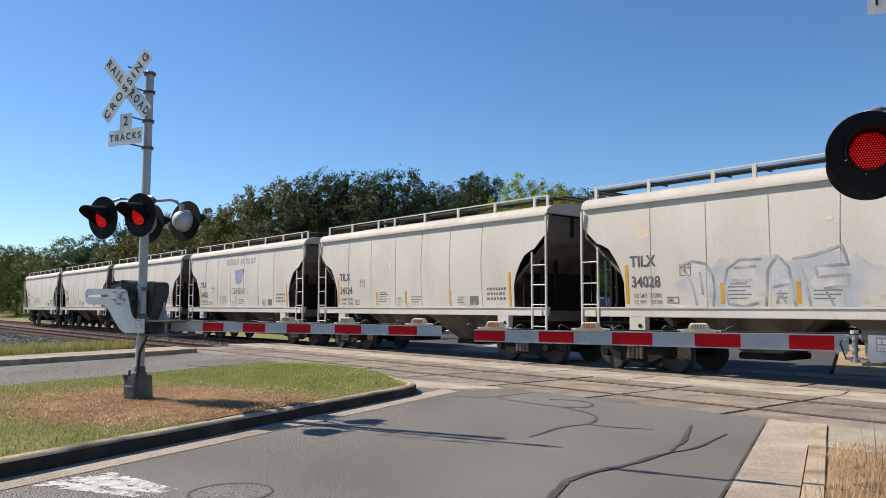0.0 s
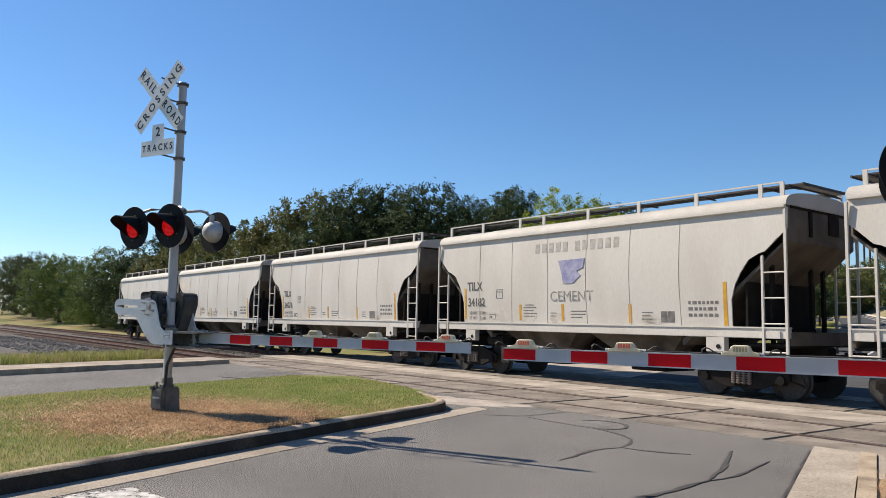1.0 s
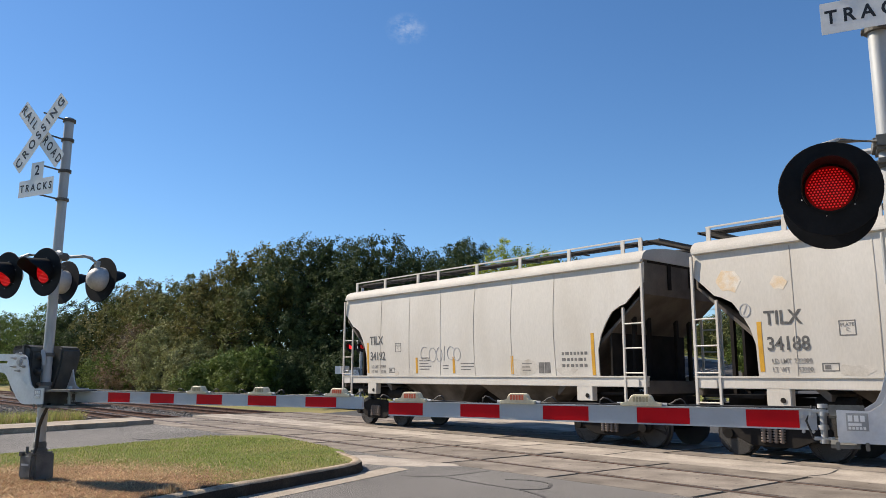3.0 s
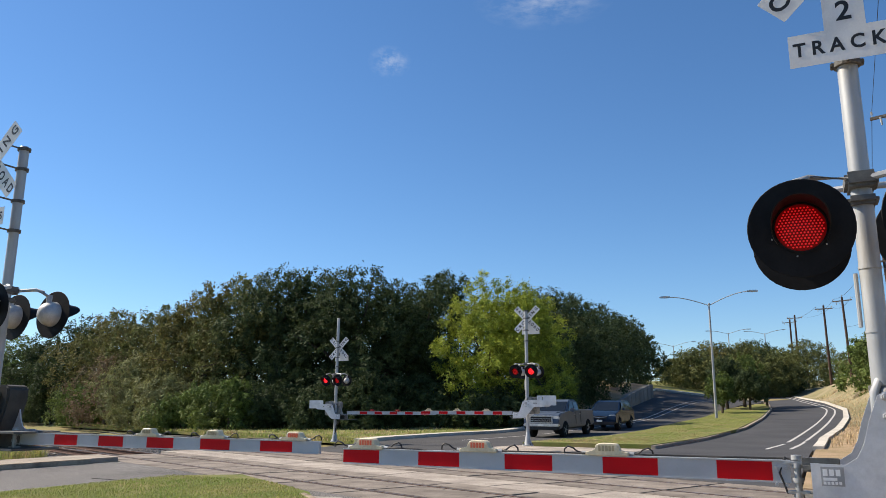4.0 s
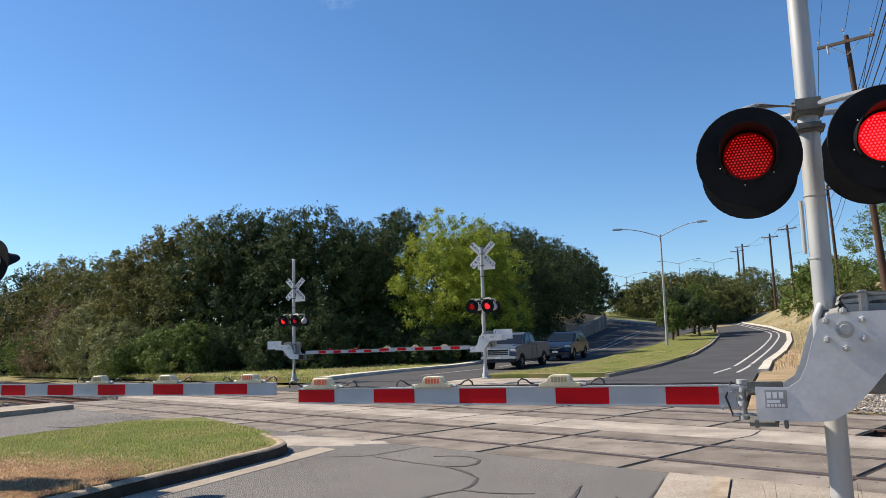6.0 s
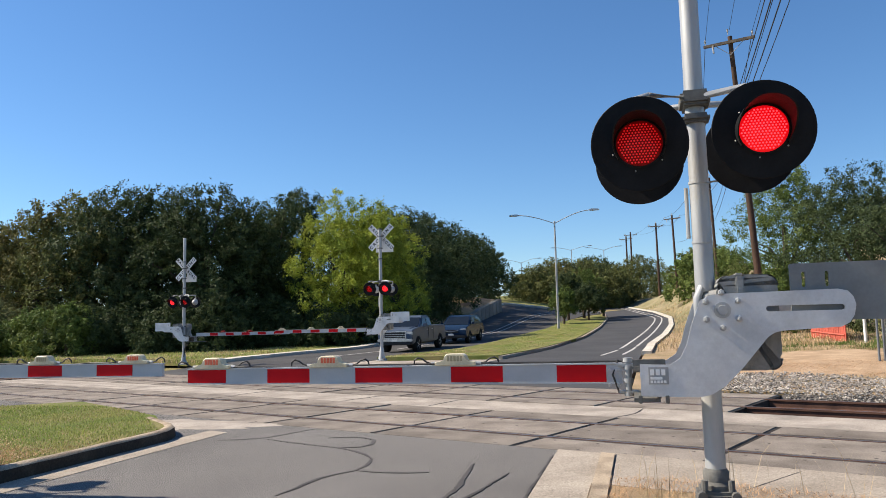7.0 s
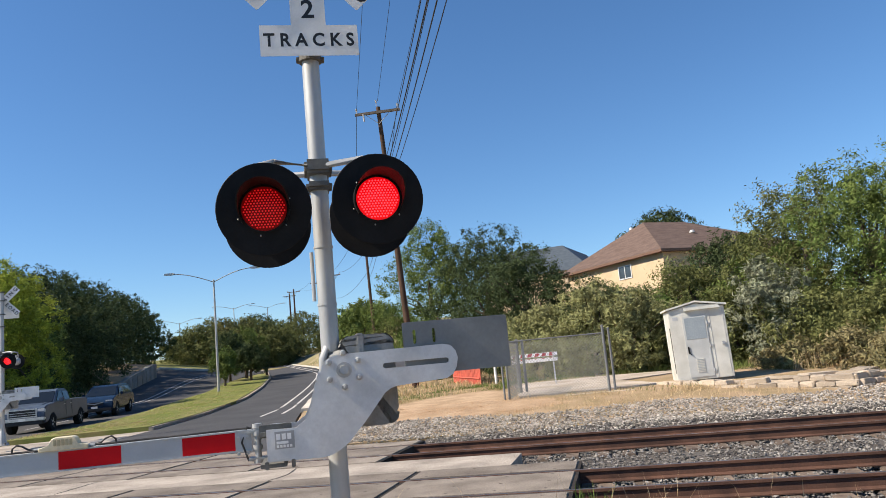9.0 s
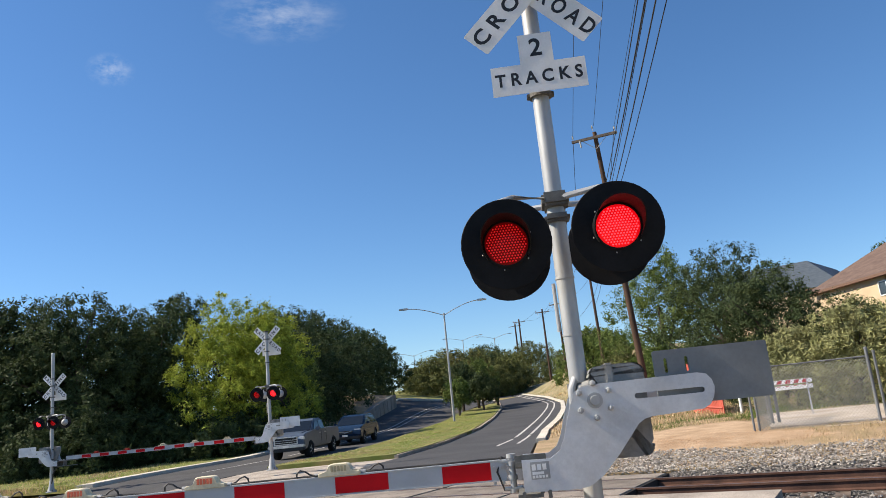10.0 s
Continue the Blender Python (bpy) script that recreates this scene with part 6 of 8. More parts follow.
def utility_pole(base, top, arm=None, r=.17):
    base, top = Vector(base), Vector(top)
    t = thing("utility_pole", "brown wooden utility pole with a crossarm" if arm else "bare brown wooden utility pole", "utility pole", Matrix.Translation(base), "utility poles along the road")
    bm = bmesh.new()
    d = top - base
    cyl(bm, (0, 0, -.4), d, r, r * .6, 14)
    part("shaft", bm, M_POLE_WOOD, t, smooth=True)
    if arm:
        p, q = Vector(arm[0]) - base, Vector(arm[1]) - base
        m = Matrix.Translation((p + q) / 2) @ (q - p).to_track_quat("X", "Z").to_matrix().to_4x4()
        bm = bmesh.new()
        n = (q - p).length / 2
        box(bm, -n - .1, n + .1, -.055 - r * .55, .055 - r * .55, -.065, .065, m, .006)
        a = part("crossarm", bm, M_ARM_WOOD, t, "grey timber crossarm")
        for s in (-1, 0, 1):
            bm = bmesh.new()
            up = (0 if s else .35)
            revolve(bm, [(.014, -.02), (.014, .10), (.05, .12), (.03, .15), (.055, .18), (.03, .21), (.045, .25), (.0, .28)], 12, m @ pose(s * n, -r * .55 if s else 0, .06 + up, 90))
            part("insulator", bm, M_INSULATOR, t, smooth=True)
        bm = bmesh.new()
        for s in (-1, 1):
            cyl(bm, m @ Vector((s * n * .6, -.1, -.05)), m @ Vector((0, -.1, -.62)), .014, seg=6)
        part("brace", bm, M_GALV, t)
        bm = bmesh.new()
        cyl(bm, m @ Vector((-n * .7, -.2, -.05)), m @ Vector((-n * .7, -.2, -.42)), .045, .04, 10)
        part("fuse_cutout", bm, M_INSULATOR, t, smooth=True)
    return t


utility_pole((-8.92, 37.5, .59), (-9.61, 37.33, 14.77), ((-10.65, 37.02, 14.39), (-8.65, 37.59, 14.54)))
utility_pole((-18.1, 60.8, 1.2), (-18.4, 60.8, 12.6), ((-19.2, 60.5, 12.2), (-17.5, 61.1, 12.3)), .15)
utility_pole((-34.0, 95.4, 2.3), (-34.3, 95.4, 14.9), ((-35.2, 95.2, 14.4), (-33.4, 95.7, 14.5)), .19)
utility_pole((-43.4, 113.3, 2.9), (-43.5, 113.3, 16.5), ((-44.5, 113, 16), (-42.5, 113.6, 16)), .21)
utility_pole((-62.9, 148.7, 3.9), (-62.9, 148.7, 19.9), ((-64.1, 148.4, 19.3), (-61.7, 149, 19.3)), .25)
utility_pole((-67.7, 157.4, 4.1), (-67.7, 157.4, 20.2), ((-69, 157, 19.5), (-66.5, 157.7, 19.6)), .26)
utility_pole((9.6, -16, 0), (9.8, -16, 15), ((8.7, -16.3, 14.5), (10.8, -15.7, 14.5)))


def wire(p, q, sag, r=.010, name="power_line", label="thin black overhead power line"):
    p, q = Vector(p), Vector(q)
    bm = bmesh.new()
    tube(bm, [p.lerp(q, k / 20) - Vector((0, 0, 4 * sag * (k / 20) * (1 - k / 20))) for k in range(21)], r, 5)
    tagged(part(name, bm, M_WIRE), label, "power line", "overhead power lines")


for (x, y, z), (x2, y2, z2), sag in (((-10.65, 37.02, 14.75), (8.8, -16.3, 14.85), .5), ((-9.61, 37.33, 15.1), (9.6, -16, 15.2), .5), ((-8.65, 37.59, 14.9), (10.8, -15.7, 14.85), .5)):
    wire((x, y, z), (x2, y2, z2), sag)
for k, (dz, sag, r) in enumerate(((0, 1.0, .016), (-.35, 1.1, .022), (-.6, .8, .012), (-.95, 1.0, .020), (-1.3, 1.2, .016))):
    wire((-9.45 + .04 * k, 37.3, 11.9 + dz), (9.7 + .05 * k, -16, 12.2 + dz), sag, r, "telephone_line", "black overhead telephone cable")
for a, b in (((-10.65, 37.02, 14.75), (-19.2, 60.5, 12.5)), ((-8.65, 37.59, 14.9), (-17.5, 61.1, 12.6)), ((-9.4, 37.4, 11.3), (-18.4, 60.8, 9.6)), ((-9.4, 37.4, 10.6), (-18.4, 60.8, 8.9)),
             ((-19.2, 60.5, 12.5), (-35.2, 95.2, 14.7)), ((-17.5, 61.1, 12.6), (-33.4, 95.7, 14.8)), ((-18.4, 60.8, 9.6), (-34.3, 95.4, 11.5)),
             ((-35.2, 95.2, 14.7), (-44.5, 113, 16.3)), ((-33.4, 95.7, 14.8), (-42.5, 113.6, 16.3)), ((-44.5, 113, 16.3), (-64.1, 148.4, 19.6)), ((-42.5, 113.6, 16.3), (-61.7, 149, 19.6))):
    wire(a, b, .7, .014)


def frame_at(x, y, z, ux, uy):
    """A local frame whose x runs along (ux, uy)."""
    return pose(x, y, z, 0, 0, math.degrees(math.atan2(uy, ux)))


def hip_roof(bm, x0, x1, y0, y1, z, rise, ra, rb, thick=.16):
    """Ridge along y at its middle from ra to rb."""
    xm = (x0 + x1) / 2
    e = [(x0, y0), (x1, y0), (x1, y1), (x0, y1)]
    lo = [bm.verts.new((x, y, z - thick)) for x, y in e]
    hi = [bm.verts.new((x, y, z)) for x, y in e]
    p, q = bm.verts.new((xm, ra, z + rise)), bm.verts.new((xm, rb, z + rise))
    for k in range(4):
        bm.faces.new((lo[k], lo[(k + 1) % 4], hi[(k + 1) % 4], hi[k])).material_index = 1
    bm.faces.new(lo[::-1]).material_index = 1
    bm.faces.new((hi[0], hi[1], p))
    bm.faces.new((hi[1], hi[2], q, p))
    bm.faces.new((hi[2], hi[3], q))
    bm.faces.new((hi[3], hi[0], p, q))


def house_window(parent, x0, x1, z0, z1, y=0.0, sashes=2):
    """A framed sliding window on a wall that faces -y."""
    bm = bmesh.new()
    for a, b, c, d in ((x0, x1, z0, z0 + .06), (x0, x1, z1 - .06, z1), (x0, x0 + .06, z0, z1), (x1 - .06, x1, z0, z1), ((x0 + x1) / 2 - .03, (x0 + x1) / 2 + .03, z0, z1)):
        box(bm, a, b, y - .05, y + .03, c, d)
    w = part("window", bm, M_WHITE, parent, "white-framed sliding window")
    for k in range(sashes):
        a = x0 + (x1 - x0) * k / sashes
        bm = bmesh.new()
        box(bm, a + .03, a + (x1 - x0) / sashes - .03, y - .02, y + .02, z0 + .03, z1 - .03)
        part("pane", bm, M_PANE, w)


def house():
    # local x runs from the far left corner to the near corner, so the sunlit long wall faces -y
    ux, uy = .58, -.81
    h = thing("house", "two-storey tan stucco house with a brown hipped roof", "house", frame_at(3.95, 47.5, 1.1, ux, uy))
    bm = bmesh.new()
    box(bm, -10.9, -.4, .4, 11.6, -.5, 5.95)
    part("wall", bm, M_STUCCO, h, "plain tan stucco wall")
    bm = bmesh.new()
    hip_roof(bm, -11.4, 0, 0, 12, 6.0, 2.7, 3.5, 7.0)
    roof = part("roof", bm, (M_ROOF, M_FASCIA), h, "brown shingled hip roof")
    for x, y, z in ((-6.6, 3.2, 8.1), (-3.0, 5.2, 7.2)):
        bm = bmesh.new()
        cyl(bm, (x, y, z - .3), (x, y, z + .25), .09, .08, 8)
        cyl(bm, (x, y, z + .25), (x, y, z + .42), .20, .12, 10)
        part("roof_vent", bm, M_GALV, roof, "small metal roof vent")
    house_window(h, -4.85, -3.5, 4.75, 5.6, .4)
    house_window(h, -3.6, -2.2, 1.2, 2.3, .4)
    bm = bmesh.new()
    for z0, z1, y0 in ((2.75, 2.95, .33),):
        box(bm, -10.95, -.35, y0, .4, z0, z1)
    part("belt_trim", bm, M_FASCIA, h)
    bm = bmesh.new()
    prism(bm, [(-9.2, 2.6), (-4.6, 2.6), (-6.9, 4.05)], -1.6, .4)
    part("porch_roof", bm, M_ROOF, h, "small brown porch gable")
    bm = bmesh.new()
    for x in (-8.8, -5.0):
        box(bm, x - .12, x + .12, -1.4, -1.16, -.5, 2.6)
    part("porch_post", bm, M_STUCCO, h)
    g = thing("house", "house with a blue-grey shingled roof behind the trees", "house", frame_at(-4.4, 71.5, 2.0, .98, -.2))
    bm = bmesh.new()
    box(bm, -6, 3.4, .3, 9, -.6, 7.0)
    part("wall", bm, M_STUCCO, g)
    bm = bmesh.new()
    prism(bm, [(-6.4, 7.0), (3.9, 7.0), (1.5, 9.3), (-4.0, 9.3)], 0, 9.4)
    part("roof", bm, M_ROOF_BLUE, g, "blue-grey shingled roof")


house()


def cabinet():
    m = frame_at(2.22, 24.6, .40, 1, .04) @ pose(0, 0, 0, 0, -1.2, 0)
    t = thing("equipment_cabinet", "weathered white signal equipment cabinet on a stone slab", "equipment cabinet", m)
    w, d, h = 1.56, 1.3, 2.10
    bm = bmesh.new()
    box(bm, 0, w, 0, d, .07, h, None, .015)
    prism(bm, [(0.004, h - .01), (w - .004, h - .01), (w / 2, h + .13)], .006, d - .006)
    part("body", bm, M_CABINET, t, "white painted steel body")
    bm = bmesh.new()
    for s in (0, 1):
        x0, x1 = (-.07, w / 2) if s == 0 else (w / 2, w + .07)
        z0, z1 = (h - .005, h + .16) if s == 0 else (h + .16, h - .005)
        prism(bm, [(x0, z0), (x1, z1), (x1, z1 + .05), (x0, z0 + .05)], -.07, d + .07)
    bmesh.ops.remove_doubles(bm, verts=bm.verts, dist=.001)
    part("roof", bm, M_CABINET, t, "shallow white gabled roof")
    bm = bmesh.new()
    prism(bm, [(.42, h - .06), (1.44, h - .06), (1.40, h + .03), (.46, h + .03)], -.10, 0)
    part("rain_hood", bm, M_CABINET, t)
    bm = bmesh.new()
    box(bm, .36, 1.02, -.02, .004, .14, h - .22, None, .006)
    door = part("door", bm, M_CABINET_DOOR, t, "closed grey access door")
    bm = bmesh.new()
    box(bm, .41, .97, -.027, -.018, h - .88, h - .27)
    part("door_panel", bm, M_CAB_PANE, door, "blue-grey panel set in the door")
    for k in range(9):
        bm = bmesh.new()
        box(bm, .58, .80, -.034, -.018, .28 + .045 * k, .30 + .045 * k)
        part("vent_slat", bm, M_CABINET, door)
    for z in (.3, 1.0, 1.62):
        bm = bmesh.new()
        cyl(bm, (1.03, -.025, z - .05), (1.03, -.025, z + .05), .014, seg=8)
        box(bm, 1.0, 1.09, -.022, -.01, z - .035, z + .035)
        part("hinge", bm, M_GALV, door)
    bm = bmesh.new()
    box(bm, .40, .44, -.05, -.018, .82, 1.02, None, .006)
    cyl(bm, (.42, -.04, .88), (.47, -.06, .78), .014, seg=8)
    part("door_handle", bm, M_BLACK, door, "black lever handle")
    bm = bmesh.new()
    box(bm, 1.36, 1.43, -.045, 0, .98, 1.08, None, .008)
    part("padlock_hasp", bm, M_GALV, t)
    for x in (1.12, 1.49):
        bm = bmesh.new()
        box(bm, x - .006, x + .006, -.009, .004, .1, h - .04)
        part("seam", bm, M_CABINET_DOOR, t)
    bm = bmesh.new()
    box(bm, -.02, .0, .05, .10, .3, 1.6)
    box(bm, .02, w - .02, .03, d - .03, -.02, .08)
    part("skid", bm, M_CAST, t, "dark steel skid")
    bm = bmesh.new()
    box(bm, .10, .24, -.006, .002, h - .3, h - .2)
    part("notice", bm, M_ARM_GREY, t, "small illegible notice")


def prism_up(bm, pts, z0, z1, over_land=False):
    """An upright slab over the plan pts, its top at the height z1 or that much over the land."""
    lo = [bm.verts.new((x, y, z0)) for x, y in pts]
    hi = [bm.verts.new((x, y, height(x, y) + z1 if over_land else z1)) for x, y in pts]
    bm.faces.new(hi)
    for k in range(len(pts)):
        q = (k + 1) % len(pts)
        bm.faces.new((lo[k], lo[q], hi[q], hi[k]))


def platform():
    rnd = random.Random(5)
    t = thing("stone_platform", "low platform of pale slabs edged with rough stone blocks", "platform")
    bm = bmesh.new()
    pts = [(.2, 26.6), (1.9, 24.9), (3.5, 23.2), (5.95, 21.55), (8.2, 24.0), (6.2, 27.2), (2.6, 29.0)]
    prism_up(bm, pts, .05, .40)
    part("slab", bm, M_SLAB, t, "pale concrete slab")
    edge = [Vector((1.6, 24.95)), Vector((3.35, 22.75)), Vector((5.9, 21.2)), Vector((6.7, 21.9))]
    for course, (z, inset) in enumerate(((.08, -.12), (.22, .0), (.36, .14))):
        for a, b in zip(edge, edge[1:]):
            d = (b - a)
            n = Vector((d.y, -d.x)).normalized() * -1
            s, total = rnd.uniform(0, .1), d.length
            while s < total - .15:
                w = rnd.uniform(.28, .62)
                if course == 2 and rnd.random() < .35:
                    s += w
                    continue
                c = a + d.normalized() * (s + w / 2) + n * (inset + rnd.uniform(-.03, .03))
                bm = bmesh.new()
                vs = box(bm, -w / 2, w / 2, -.16, .16, 0, rnd.uniform(.13, .16), None, .02)
                for v in vs:
                    v.co += Vector((rnd.uniform(-.02, .02), rnd.uniform(-.02, .02), rnd.uniform(-.012, .012)))
                o = part("stone_block", bm, M_SLAB, t)
                o.matrix_basis = pose(c.x, c.y, z, 0, 0, math.degrees(math.atan2(d.y, d.x)) + rnd.uniform(-6, 6))
                s += w + .02
    for x, y, w, dd, a in ((5.6, 23.2, .9, .5, 20), (6.3, 22.8, .7, .45, -30), (5.0, 22.6, .8, .4, -25), (6.8, 23.6, .6, .5, 50), (4.6, 23.0, .6, .35, -40)):
        bm = bmesh.new()
        box(bm, -w / 2, w / 2, -dd / 2, dd / 2, 0, .09, None, .02)
        o = part("loose_slab", bm, M_SLAB, t)
        o.matrix_basis = pose(x, y, .40, rnd.uniform(-4, 4), rnd.uniform(-4, 4), a)
    t = thing("concrete_pad", "worn pinkish concrete pad between the fence and the cabinet", "concrete pad")
    bm = bmesh.new()
    pts = [(-2.35, 24.45), (.35, 24.6), (1.8, 25.0), (.6, 27.2), (2.4, 29.1), (3.0, 30.6), (.4, 31.2), (-3.3, 30.4)]
    prism_up(bm, pts, .05, .06, True)
    part("slab", bm, M_PAD, t)
    p = thing("concrete_footing", "pale concrete strip under the chain-link fence", "footing")
    for x0, x1, y0, y1, z1 in ((-1.0, 1.0, 23.9, 24.2, .40), (-.2, 1.7, 24.7, 25.0, .42)):
        bm = bmesh.new()
        box(bm, x0, x1, y0, y1, .1, z1, None, .02)
        part("footing_block", bm, M_SLAB, p)


cabinet()
platform()


def chain_fence():
    t = thing("chain_link_fence", "galvanised chain-link fence panel with steel posts", "fence")
    runs = (((-2.62, 24.1), (.28, 24.33), 2.08), ((-2.62, 24.1), (-2.46, 26.0), 2.08))
    for x, y, r, top in ((-2.73, 24.1, .03, 2.0), (-2.60, 24.12, .03, 2.05), (-2.46, 25.95, .045, 2.12), (-2.30, 26.1, .045, 2.1), (.28, 24.33, .04, 2.26), (.44, 24.36, .035, 2.16)):
        bm = bmesh.new()
        cyl(bm, (x, y, .0), (x, y, top), r, seg=12)
        revolve(bm, [(r * 1.2, -.02), (r * 1.2, .02), (0, .05)], 12, pose(x, y, top, 90))
        part("post", bm, M_POST, t, smooth=True)
    for (xa, ya), (xb, yb), top in runs:
        L = math.hypot(xb - xa, yb - ya)
        m = frame_at(xa, ya, 0, xb - xa, yb - ya)
        bm = bmesh.new()
        cyl(bm, m @ Vector((0, 0, top - .02)), m @ Vector((L, 0, top - .02)), .02, seg=8)
        part("top_rail", bm, M_POST, t)
        bm = bmesh.new()
        z0, z1, step = .33, top, .088
        n = int((L + z1 - z0) / step)
        for k in range(n):
            for s in (-1, 1):
                # a wire climbing at 45 degrees, clipped to the panel
                c = k * step
                u0, u1 = max(0, c - (z1 - z0)), min(L, c)
                if u1 - u0 < .03:
                    continue
                za, zb = z0 + c - u0, z0 + c - u1
                if s > 0:
                    za, zb = z0 + z1 - za, z0 + z1 - zb
                cyl(bm, m @ Vector((u0, s * .004, za)), m @ Vector((u1, s * .004, zb)), .0052, seg=3, caps=False)
        tagged(part("chain_mesh", bm, M_LINK, t, "diamond wire mesh"), kind="stuff")


def board_fence():
    t = thing("board_fence", "short fence of red-stained upright boards", "fence")
    a, b = Vector((-7.0, 37.4)), Vector((-5.1, 33.7))
    n = 22
    d = (b - a).normalized()
    bm = bmesh.new()
    box(bm, -.085, .085, -.012, .012, -.6, 2.15, None, .004)
    first = part("board", bm, M_REDWOOD, t)
    rnd = random.Random(2)
    for k in range(n):
        c = a + (b - a) * (k / (n - 1))
        m = pose(c.x, c.y, height(c.x, c.y) + .02 + rnd.uniform(-.03, .03), 0, rnd.uniform(-1, 1), math.degrees(math.atan2(d.y, d.x)))
        if k == 0:
            first.matrix_basis = m
        else:
            share("board", first.data, t, m)
    bm = bmesh.new()
    for z in (.95, 2.2):
        cyl(bm, (a.x - .03, a.y, z), (b.x - .03, b.y, z - .1), .04, seg=4)
    part("rail", bm, M_REDWOOD, t)
    p = thing("marker_post", "white marker post with an orange top", "marker post", pose(-4.35, 33.2, height(-4.35, 33.2)))
    bm = bmesh.new()
    cyl(bm, (0, 0, -.1), (.0, 0, 1.2), .06, seg=12)
    part("post", bm, M_WHITE, p, smooth=True)
    bm = bmesh.new()
    cyl(bm, (0, 0, 1.2), (0, 0, 1.45), .061, .04, 12)
    part("cap", bm, M_REDWOOD, p, "orange-red cap", smooth=True)


def barricade():
    t = thing("barricade", "red and white striped barricade behind the fence", "barricade", frame_at(-3.0, 28.45, height(-3, 28.5), 1.5, .15))
    for z, h in ((1.02, .13), (.84, .13)):
        bm = bmesh.new()
        box(bm, 0, 1.6, -.015, .015, z, z + h, None, .004)
        board = part("board", bm, M_WHITE, t, "white board with red stripes")
        for k in range(6):
            x = .05 + .25 * k
            bm = bmesh.new()
            prism(bm, [(x, z + .01), (x + .14, z + .01), (x + .19, z + h - .01), (x + .05, z + h - .01)] if z > 1 else [(x, z + .10), (x + .10, z + .10), (x + .11, z + h - .005), (x + .01, z + h - .005)], -.019, -.015)
            part("stripe", bm, M_BARRICADE_RED, board)
    for x in (.15, 1.45):
        for s in (-1, 1):
            bm = bmesh.new()
            cyl(bm, (x, s * .3, 0), (x, s * .03, 1.15), .02, seg=8)
            part("leg", bm, M_GALV, t)


chain_fence()
board_fence()
barricade()


def retaining_wall():
    line = [(-36.2, 50.2, 1.15), (-37, 52, 1.45), (-42.2, 63.4, 3.16), (-45.6, 72, 4.35), (-45.9, 72.9, 4.4)]
    bm = bmesh.new()
    rows = []
    for k, (x, y, z) in enumerate(line):
        g = height(x, y) - .4
        rows.append([bm.verts.new(p) for p in ((x, y, g), (x, y, z), (x - .4, y - .15, z), (x - .4, y - .15, g))])
    for a, b in zip(rows, rows[1:]):
        for k in range(4):
            bm.faces.new((a[k], a[(k + 1) % 4], b[(k + 1) % 4], b[k]))
    bm.faces.new(rows[0])
    bm.faces.new(rows[-1][::-1])
    w = tagged(part("retaining_wall", bm, M_WALL), "stained concrete retaining wall beside the road", "retaining wall", kind="structure")
    for (x, y, z), (x2, y2, z2) in zip(line[1:3], line[2:4]):
        n = 5
        for k in range(n):
            t0, t1 = k / n, (k + 1) / n
            bm = bmesh.new()
            p0, p1 = Vector((x, y, z)).lerp(Vector((x2, y2, z2)), t0 + .01), Vector((x, y, z)).lerp(Vector((x2, y2, z2)), t1 - .01)
            v = []
            for p in (p0, p1):
                v.append([bm.verts.new((p.x + o, p.y + .1 * o, zz)) for o, zz in ((.003, height(p.x, p.y) - .2), (.003, p.z - .22), (.05, p.z - .22), (.05, height(p.x, p.y) - .2))])
            for j in range(4):
                bm.faces.new((v[0][j], v[0][(j + 1) % 4], v[1][(j + 1) % 4], v[1][j]))
            bm.faces.new(v[0])
            bm.faces.new(v[1][::-1])
            part("wall_panel", bm, M_WALL, w)
    bm = bmesh.new()
    rows = []
    for x, y, z in line:
        rows.append([bm.verts.new(p) for p in ((x - .3, y - .1, z - .08), (x - 3, y - 1, z + .3), (x - 12, y - 4, z + .7), (x - 12.5, y - 4.2, -.5))])
    for a, b in zip(rows, rows[1:]):
        for k in range(3):
            bm.faces.new((a[k], a[k + 1], b[k + 1], b[k]))
    bm.faces.new(rows[0])
    bm.faces.new(rows[-1][::-1])
    tagged(part("embankment", bm, M_GRASS_DRY), "brown wooded bank behind the wall", "embankment", kind="structure")


retaining_wall()


def grass_bank():
    """The tan slope that rises along the outside of the far bend."""
    bm = bmesh.new()
    rows = []
    for k in range(26):
        b = 50 + 3.2 * k
        a = float(np.interp(b, [p[1] for p in FAR_R], [p[0] for p in FAR_R]))
        s = smooth(b, 60, 84) * (1 - .7 * smooth(b, 105, 130))
        row = []
        for d, dz in ((.5, .02), (1.6, .3), (3.5, 1.5), (6, 3.0), (9, 4.0), (14, 4.2), (22, 2)):
            x, y = road(a + d, b)
            row.append(bm.verts.new((x, y, height(x, y) + .03 + dz * s + .12 * math.sin(b * .9 + d) * s)))
        rows.append(row)
    for r0, r1 in zip(rows, rows[1:]):
        for k in range(6):
            bm.faces.new((r0[k], r0[k + 1], r1[k + 1], r1[k]))
    tagged(part("grass_bank", bm, M_BANK, smooth=True), "tan grassy slope outside the bend", "bank", kind="structure")


grass_bank()


